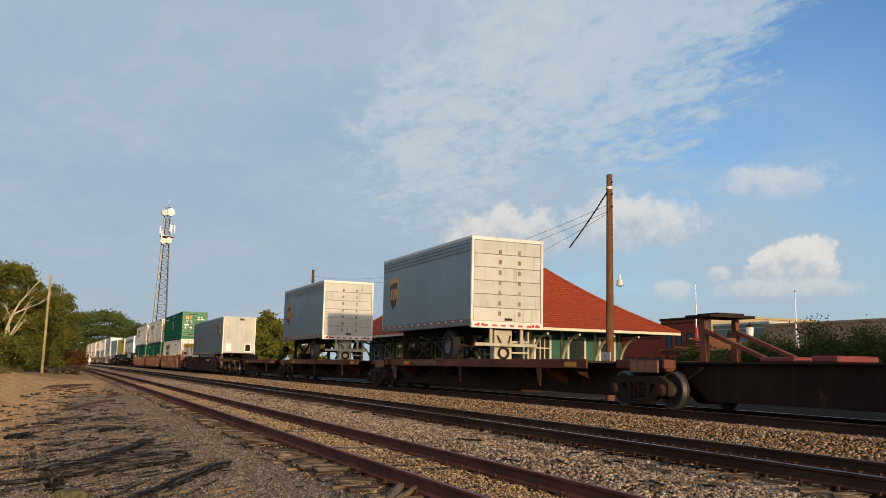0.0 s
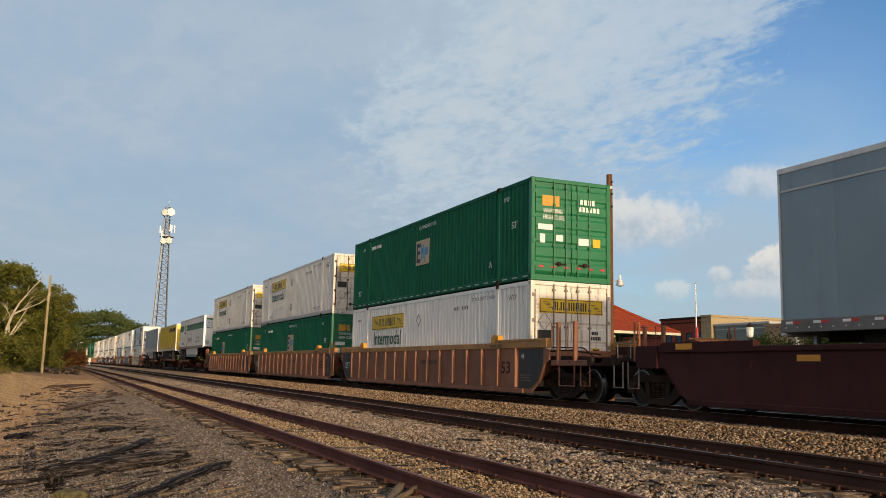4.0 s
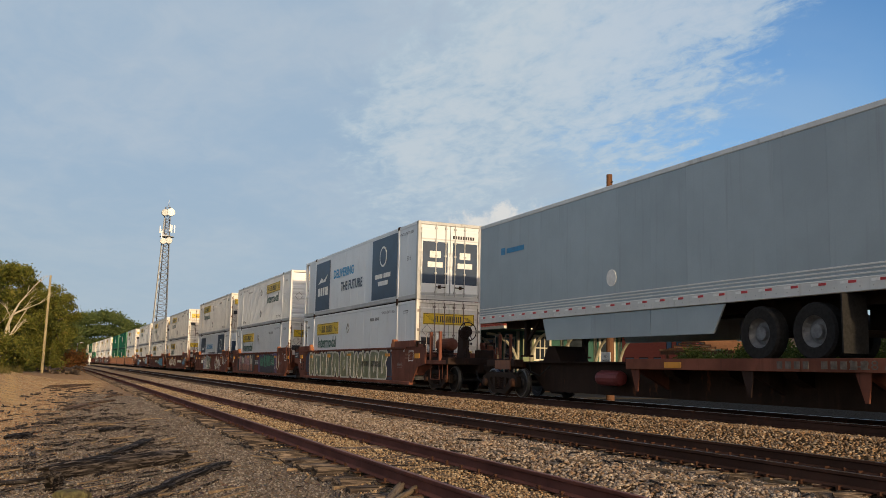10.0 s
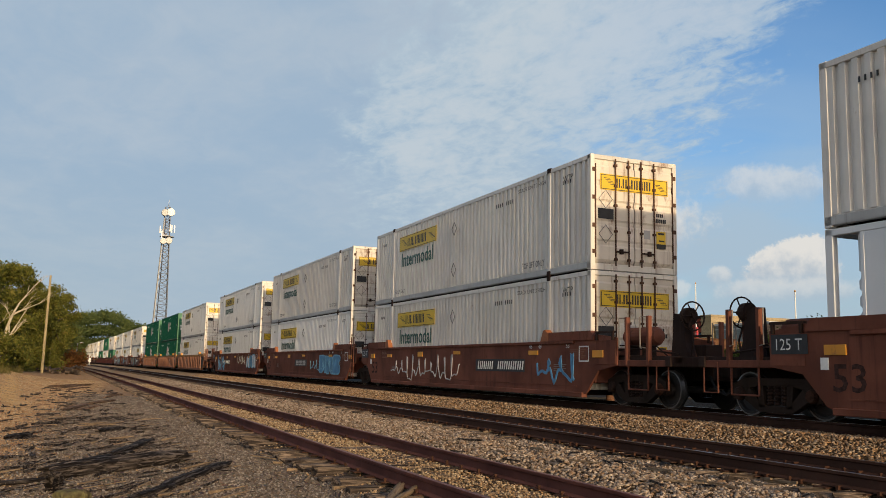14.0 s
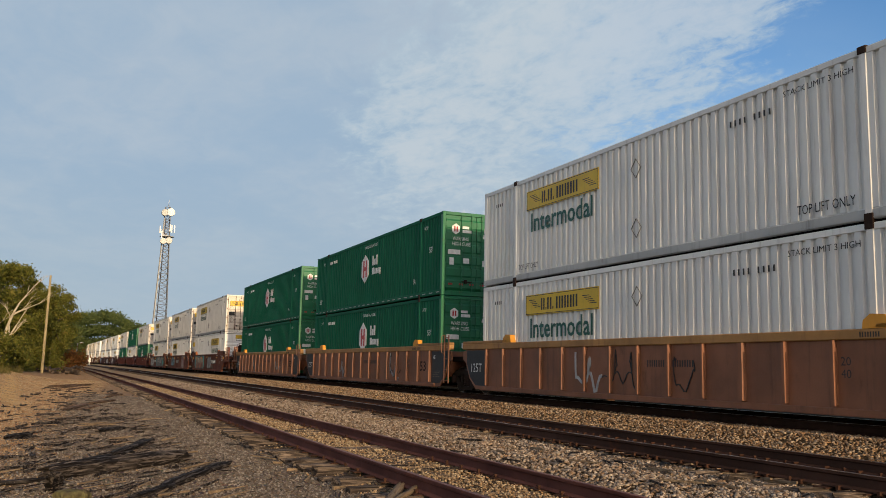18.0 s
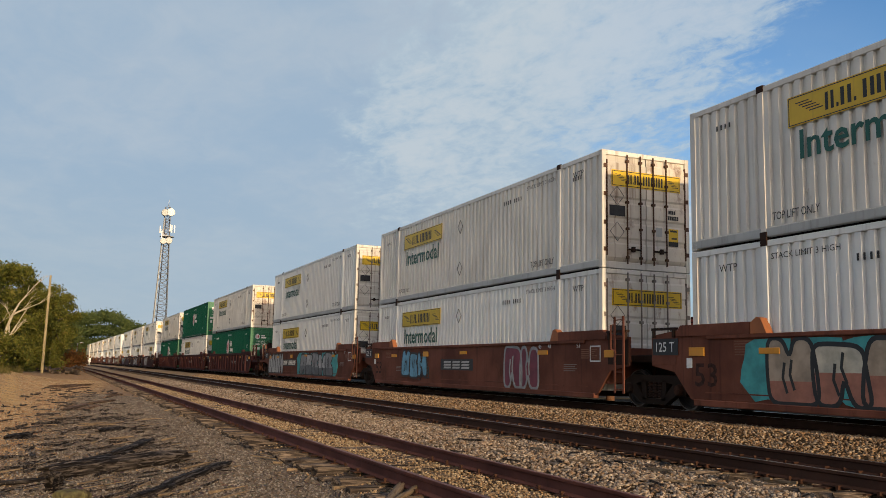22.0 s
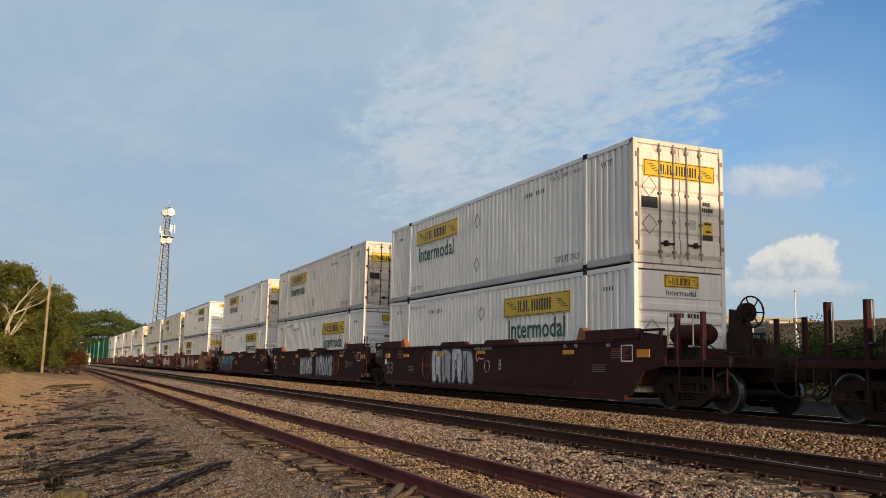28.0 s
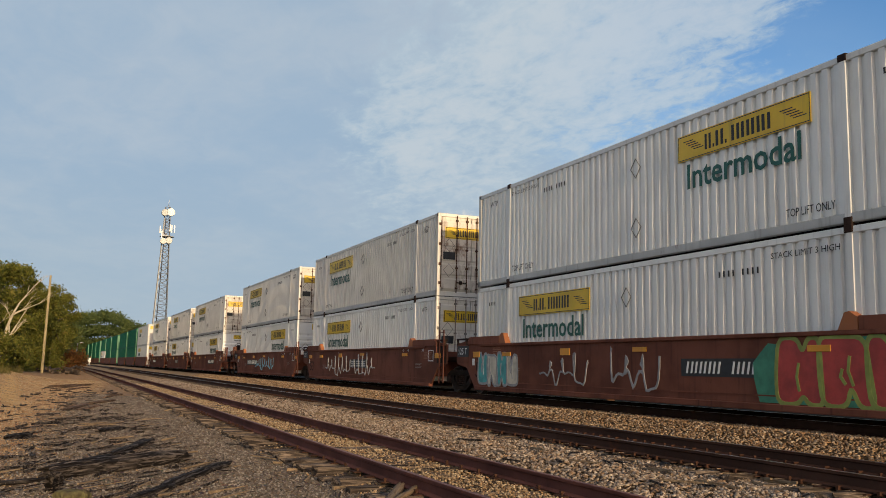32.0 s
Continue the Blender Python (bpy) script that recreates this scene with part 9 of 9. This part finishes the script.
# ---- the depot ----
def shingle_mat():
    m, tree, b = shader("red_shingles", 0.85)
    vec = tree.nodes.new("ShaderNodeTexCoord").outputs["Object"]
    n, big = noise_tex(tree, mapped(tree, vec, (3, 3, 9)), 3.0, 6.0, 0.6), noise_tex(tree, vec, 0.5, 4.0)
    c = mix_col(tree, smooth(tree, n, 0.3, 0.7), (0.20, 0.036, 0.015), (0.36, 0.068, 0.027))
    c = mix_col(tree, math_node(tree, "MULTIPLY", smooth(tree, big, 0.4, 0.7), 0.4), c, (0.24, 0.045, 0.03))
    torn = noise_tex(tree, mapped(tree, vec, (1.2, 2, 7)), 2.2, 3.0, 0.5)
    c = mix_col(tree, math_node(tree, "MULTIPLY", smooth(tree, torn, 0.66, 0.70), 0.8), c, (0.05, 0.02, 0.015))
    link(tree, c, b.inputs["Base Color"])
    bump(tree, b, n, 0.5, 0.02)
    return m


def depot():
    d = empty("depot", "old green wooden railway depot with red hipped roof", "building")
    X0, X1, Y0, Y1 = -62.1, -35.2, 18.0, 27.6      # eaves
    a0, a1, b0, b1 = -60.1, -37.2, 20.0, 25.6      # walls
    base, eave, ridge, mid_y = 0.25, 3.30, 6.55, 22.8
    r0, r1 = -57.4, -40.0
    wall = plain("green_depot_boards", (0.040, 0.105, 0.082), 0.7, var=0.12, scale=2.0, relief=0.3)
    pale = plain("pale_green_boards", (0.20, 0.23, 0.13), 0.7, var=0.1, scale=3.0)
    cream = plain("cream_trim_paint", (0.60, 0.55, 0.41), 0.6, var=0.08)
    bracket_paint = plain("weathered_cream_bracket", (0.36, 0.33, 0.23), 0.65, var=0.15)
    glass = plain("dark_window_glass", (0.02, 0.025, 0.03), 0.08, relief=0)
    shingles = shingle_mat()
    part("wall", Shape().box(a0, a1, b0, b0 + 0.2, base, 3.35), wall, d, "green board wall")
    part("wall", Shape().box(a0, a1, b1 - 0.2, b1, base, 3.35), wall, d)
    for x in (a0, a1 - 0.2):
        part("wall", Shape().box(x, x + 0.2, b0 + 0.2, b1 - 0.2, base, 3.35), wall, d)
    # invented strip: its dark colour stands for the shade seen beneath the cars
    part("base_board", Shape().box(a0 - 0.03, a1 + 0.03, b0 - 0.06, b0 - 0.02, base, 1.05), M["sill_brown"], d, "added dark strip along the foot of the walls")
    part("base_board", Shape().box(a1 + 0.02, a1 + 0.06, b0, b1, base, 1.05), M["sill_brown"], d)
    bo = Shape()
    for i in range(73):
        x = a0 + 0.15 + i * 0.31
        bo.box(x, x + 0.035, b0 - 0.02, b0, base, 3.3)
    part("batten", bo, wall, d)
    # roof: steep above, flaring to a shallower skirt at the eaves, laid in courses
    def ring(t):
        """Roof outline at a share t of the way from eave to ridge."""
        z = eave + (ridge - eave) * (0.72 * t + 0.28 * t * t)
        return (X0 + (r0 - X0) * t, X1 + (r1 - X1) * t, Y0 + (mid_y - Y0) * t, Y1 + (mid_y - Y1) * t, z)
    n = 26
    slopes = {"front": Shape(), "end": Shape(), "back": Shape(), "far_end": Shape()}
    for i in range(n):
        xa, xb, ya, yb, z = ring(i / n)
        xc, xd, yc, yd, w = ring((i + 1) / n)
        k = 0.022
        for name, lo, hi in (("front", ((xa, ya), (xb, ya)), ((xc, yc), (xd, yc))), ("end", ((xb, ya), (xb, yb)), ((xd, yc), (xd, yd))), ("back", ((xb, yb), (xa, yb)), ((xd, yd), (xc, yd))), ("far_end", ((xa, yb), (xa, ya)), ((xc, yd), (xc, yc)))):
            s = slopes[name]
            m = len(s.v)
            s.v += [(*lo[0], z + k), (*lo[1], z + k), (*hi[1], w), (*hi[0], w), (*lo[0], z - 0.03), (*lo[1], z - 0.03)]
            s.f += [(m, m + 1, m + 2, m + 3), (m, m + 1, m - 4, m - 3) if i else (m, m + 1, m + 5, m + 4)]
    for name, s in slopes.items():
        part("roof_slope", s, shingles, d, "red shingled roof slope")
    for (xa, ya), (xb, yb) in (((X1, Y0), (r1, mid_y)), ((X1, Y1), (r1, mid_y)), ((X0, Y0), (r0, mid_y)), ((X0, Y1), (r0, mid_y))):
        pts = [(xa + (xb - xa) * t, ya + (yb - ya) * t, eave + (ridge - eave) * (0.72 * t + 0.28 * t * t) + 0.03) for t in [k / 8 for k in range(9)]]
        part("hip_cap", Shape().path(pts, 0.07, 6), shingles, d)
    part("ridge_cap", Shape().tube((r0, mid_y, ridge + 0.02), (r1, mid_y, ridge + 0.02), 0.09, 6), shingles, d)
    part("fascia", Shape().box(X0, X1 + 0.03, Y0 - 0.04, Y0, eave - 0.11, eave + 0.015), cream, d, "cream fascia board")
    part("fascia", Shape().box(X1, X1 + 0.04, Y0, Y1, eave - 0.11, eave + 0.015), cream, d)
    part("fascia", Shape().box(X0 - 0.04, X0, Y0, Y1, eave - 0.11, eave + 0.015), cream, d)
    part("soffit", Shape().box(X0 + 0.02, X1 - 0.02, Y0 + 0.02, Y1 - 0.02, eave - 0.10, eave - 0.05), wall, d)
    # chimney
    brick = plain("chimney_brick", (0.27, 0.085, 0.045), 0.85, var=0.3, scale=9.0)
    part("chimney", Shape().box(-45.1, -44.2, mid_y - 0.4, mid_y + 0.4, 6.0, 7.3, 0.03).box(-45.2, -44.1, mid_y - 0.5, mid_y + 0.5, 7.02, 7.2, 0.03), brick, d, "brick chimney")

    # curved brackets under the eaves
    def bracket(axis, u, wall_at, out):
        s = Shape()
        for i in range(7):
            t0, t1 = i / 7 * math.pi / 2, (i + 1) / 7 * math.pi / 2
            p0, p1 = (1.65 * (1 - math.cos(t0)) + 0.05, 1.45 + 1.60 * math.sin(t0)), (1.65 * (1 - math.cos(t1)) + 0.05, 1.45 + 1.60 * math.sin(t1))
            if axis == "y":
                s.tube((u, wall_at + out * p0[0], p0[1]), (u, wall_at + out * p1[0], p1[1]), 0.07, 6)
            else:
                s.tube((wall_at + out * p0[0], u, p0[1]), (wall_at + out * p1[0], u, p1[1]), 0.07, 6)
        if axis == "y":
            s.box(u - 0.07, u + 0.07, *sorted((wall_at, wall_at + out * 0.1)), 1.3, 3.2)
        else:
            s.box(*sorted((wall_at, wall_at + out * 0.1)), u - 0.07, u + 0.07, 1.3, 3.2)
        part("bracket", s, bracket_paint, d, "curved cream eave bracket")
    for x in (-59.4, -57.2, -55.0, -52.8, -50.6, -48.4, -46.2, -44.0, -41.8, -39.6, -37.6):
        bracket("y", x, b0, -1)
    for y in (20.4, 22.1, 24.0, 25.4):
        bracket("x", y, a1, 1)

    def opening(axis, u, wide, z0, z1, at_wall, out, bars_n, kind="window"):
        def bx(s, p0, p1, q0, q1, e0, e1):
            lo, hi = sorted((at_wall + out * q0, at_wall + out * q1))
            return s.box(p0, p1, lo, hi, e0, e1) if axis == "y" else s.box(lo, hi, p0, p1, e0, e1)
        u0, u1 = u - wide / 2, u + wide / 2
        w = part(kind, bx(Shape(), u0, u1, 0.002, 0.02, z0, z1), glass if kind == "window" else wall, d, "dark paned window" if kind == "window" else "panelled door")
        f = Shape()
        for p0, p1, e0, e1 in ((u0 - 0.1, u0, z0 - 0.1, z1 + 0.1), (u1, u1 + 0.1, z0 - 0.1, z1 + 0.1), (u0, u1, z1, z1 + 0.1), (u0, u1, z0 - 0.1, z0)):
            bx(f, p0, p1, 0.0, 0.06, e0, e1)
        part("frame", f, cream, w)
        for i in range(1, bars_n):
            uu = u0 + wide * i / bars_n
            part("glazing_bar", bx(Shape(), uu - 0.02, uu + 0.02, 0.01, 0.04, z0, z1), cream, w)
        zz = (z0 + z1) / 2
        part("glazing_bar", bx(Shape(), u0, u1, 0.01, 0.04, zz - 0.025, zz + 0.025), cream, w)
    opening("x", 21.05, 0.75, 1.9, 2.95, a1, 1, 3)
    opening("x", 22.95, 0.85, 0.9, 2.9, a1, 1, 1)
    opening("x", 24.7, 0.75, 1.5, 2.95, a1, 1, 2)
    part("air_conditioner", Shape().box(a1, a1 + 0.5, 20.85, 21.45, 1.45, 1.85, 0.02), M["rail_grey"], d, "window air conditioner")
    part("pale_panel", Shape().box(a1 + 0.001, a1 + 0.02, 20.0, 20.6, base + 0.2, 3.0), pale, d)
    for i, x in enumerate((-58.3, -56.1, -53.9, -51.7, -49.5, -47.3, -45.1, -42.9, -40.7, -38.5)):
        opening("y", x, 0.95, 1.0 if i % 2 else 1.4, 2.85, b0, -1, 2 if i % 2 else 1)
    part("roof_mast", Shape().tube((-46.0, 18.3, 3.2), (-46.0, 18.3, 5.8), 0.07, 8).tube((-46.0, 18.3, 5.8), (-46.0, 18.3, 7.5), 0.04, 8), M["pole"], d, "service mast at the eave")
    tagged(part("platform", Shape().box(-72, -30, 17.3, 29, 0.1, 0.36, 0.02), plain("old_asphalt", (0.030, 0.028, 0.024), 0.9, var=0.15, scale=1.2)), "dark old asphalt depot platform", "platform", kind="structure")


depot()


# ---- street behind ----
def store(x0, x1, y0, y1, h, material, label, windows, trim, name="store_building"):
    b = empty(name, label, "building", "stores across the street")
    part("wall", Shape().box(x0, x1, y0, y1, 0.2, h), material, b)
    part("parapet", Shape().box(x0 - 0.12, x1 + 0.12, y0 - 0.14, y1, h, h + 0.28, 0.03).box(x0 - 0.08, x1 + 0.08, y0 - 0.09, y0, h - 0.5, h - 0.38), trim, b, "corniced parapet")
    part("roof", Shape().box(x0 + 0.2, x1 - 0.2, y0 + 0.2, y1 - 0.2, h - 0.5, h - 0.42), M["rust_dark"], b)
    glass = M["navy"]
    for (x, z, w, hh) in windows:
        win = part("window", Shape().box(x, x + w, y0 - 0.02, y0 + 0.05, z, z + hh), glass, b)
        part("frame", Shape().box(x - 0.08, x, y0 - 0.06, y0, z - 0.08, z + hh + 0.08).box(x + w, x + w + 0.08, y0 - 0.06, y0, z - 0.08, z + hh + 0.08).box(x, x + w, y0 - 0.06, y0, z + hh, z + hh + 0.12).box(x, x + w, y0 - 0.07, y0, z - 0.1, z), trim, win)
    return b


BR = {k: plain(n, c, 0.85, var=0.22, scale=5.0) for k, n, c in (("red", "red_store_brick", (0.24, 0.055, 0.035)), ("cream", "cream_stucco", (0.34, 0.27, 0.16)), ("grey", "grey_green_stucco", (0.20, 0.225, 0.215)), ("tan", "tan_brick", (0.38, 0.25, 0.17)))}
store(-99.8, -91.2, 75, 92, 8.4, BR["red"], "red brick two-storey store with dark cornice", [(-98.5 + 2.1 * i, 4.6, 1.0, 1.9) for i in range(4)] + [(-98.6 + 3.2 * i, 1.0, 2.4, 2.2) for i in range(2)], M["rust_dark"])
store(-128.0, -100.2, 76, 90, 6.6, BR["red"], "long low row of brick stores", [(-126.5 + 3.4 * i, 1.2, 2.0, 2.2) for i in range(8)], M["rust_dark"])
store(-90.9, -89.0, 74.6, 92, 8.5, BR["cream"], "narrow cream stucco store front", [], BR["cream"])
store(-88.7, -79.4, 75, 90, 7.3, BR["grey"], "grey-green stucco store with arched windows", [(-87.6 + 1.7 * i, 2.2, 0.95, 2.0) for i in range(5)], M["rail_grey"])
store(-79.1, -62.0, 74, 90, 6.9, BR["tan"], "long tan brick building with low parapet", [(-77 + 3.0 * i, 2.0, 1.4, 1.8) for i in range(5)], BR["tan"])
for x in (-86.2, -82.6):
    b = part("diamond_panel", Shape().prism(((x - 0.45, 6.0), (x, 6.75), (x + 0.45, 6.0), (x, 5.25)), 74.9, 74.98, "y"), M["ink"])
    tagged(b, "dark diamond ornament on the store front", "ornament")


def flagpole(x, y, top):
    f = empty("flagpole", "tall white flagpole with furled flag", "flagpole", "flagpoles in the square")
    f.location = (x, y, 0.3)
    part("pole", Shape().tube((0, 0, 0), (0, 0, top - 0.3), 0.09, 10, 0.05), M["ink_white"], f)
    part("ball", Shape().lathe(((0.02, -0.1), (0.1, 0), (0.02, 0.1)), (0, 0, top - 0.2), "z", 10), M["gold"], f)
    s = Shape()
    for i in range(6):
        s.tube((0.12, 0.03 * (i % 2), top * 0.55 - 0.5 * i), (0.14, -0.03, top * 0.55 - 0.5 * (i + 1)), 0.10 + 0.03 * (i % 3), 7, 0.12)
    part("flag", s, M["ink_red"] if x < -65 else M["ink_white"], f, "furled hanging flag")


flagpole(-73.9, 60, 10.6)
flagpole(-60.3, 60, 8.8)


def pergola():
    p = empty("pergola", "brown wooden pergola with stepped slat roof", "pergola")
    p.location = (-53.5, 45, 0.3)
    for x in (-3.6, 0, 3.6):
        for y in (-1.5, 1.5):
            part("post", Shape().box(x - 0.1, x + 0.1, y - 0.1, y + 0.1, 0, 2.6), M["pole"], p)
    part("beam", Shape().box(-4.2, 4.2, -1.7, -1.5, 2.5, 2.75), M["pole"], p)
    part("beam", Shape().box(-4.2, 4.2, 1.5, 1.7, 2.5, 2.75), M["pole"], p)
    for i in range(14):
        z = 2.75 + 0.9 * max(0.0, 1 - abs(i - 6.5) / 5.0)
        part("slat", Shape().box(-4.0 + 0.6 * i, -3.9 + 0.6 * i, -2.0, 2.0, z, z + 0.16), M["pole"], p)


pergola()


def street_lamp(x, y):
    f = empty("street_lamp", "black post street lamp with glass lantern", "street lamp")
    f.location = (x, y, 0.3)
    part("post", Shape().tube((0, 0, 0), (0, 0, 4.0), 0.09, 10, 0.05).lathe(((0.16, 0), (0.18, 0.3), (0.1, 0.5)), (0, 0, 0), "z", 10), M["truck"], f)
    part("lantern", Shape().lathe(((0.14, 4.0), (0.26, 4.15), (0.30, 4.75), (0.22, 4.85)), (0, 0, 0), "z", 12), M["ink_white"], f)
    part("cap", Shape().lathe(((0.34, 4.83), (0.2, 5.0), (0.03, 5.2)), (0, 0, 0), "z", 12), M["truck"], f)


street_lamp(-55.1, 50)


def small_things():
    # a heap of old ties beside the leaning pole
    rnd = random.Random(2)
    heap = empty("tie_heap", "heap of old sawn ties with pale ends", "timber")
    heap.location = (-96, -0.6, ground_height(-96, -0.2) - 0.05)
    me = rough_beam(2.4, 0.24, 0.2, 55, "x", 0.05, 0.02).mesh("tie")
    me.materials.append(M["tie"])
    for i in range(22):
        part("tie", me, None, heap, "", pose(rnd.uniform(-1, 1), rnd.uniform(-2.2, 2.2), 0.1 + 0.18 * (i % 4) + rnd.uniform(0, 0.1), rnd.uniform(-15, 15), rnd.uniform(-8, 8), rnd.uniform(-25, 25)))
    # dwarf signals at the far end of the yard
    for x, y in ((-230, 3.1), (-232, 6.0)):
        s = empty("dwarf_signal", "small white-faced dwarf signal beside the track", "signal")
        s.location = (x, y, 0.0)
        part("mast", Shape().tube((0, 0, 0), (0, 0, 1.0), 0.1, 8), M["alu"], s)
        part("head", Shape().box(-0.2, 0.2, -0.35, 0.35, 1.0, 2.0, 0.05), M["ink_white"], s)
    s = empty("street_lamp", "grey lamp on a tall arm beside the far track", "street lamp")
    s.location = (-200, 2.6, 0.0)
    part("post", Shape().tube((0, 0, 0), (0, 0, 4.9), 0.08, 8, 0.05).tube((0, 0, 4.9), (0.1, 0.6, 5.0), 0.04, 6), M["tower"], s)
    part("lantern", Shape().box(-0.15, 0.2, 0.55, 1.15, 4.95, 5.08, 0.03), M["rail_grey"], s)


small_things()
motions()
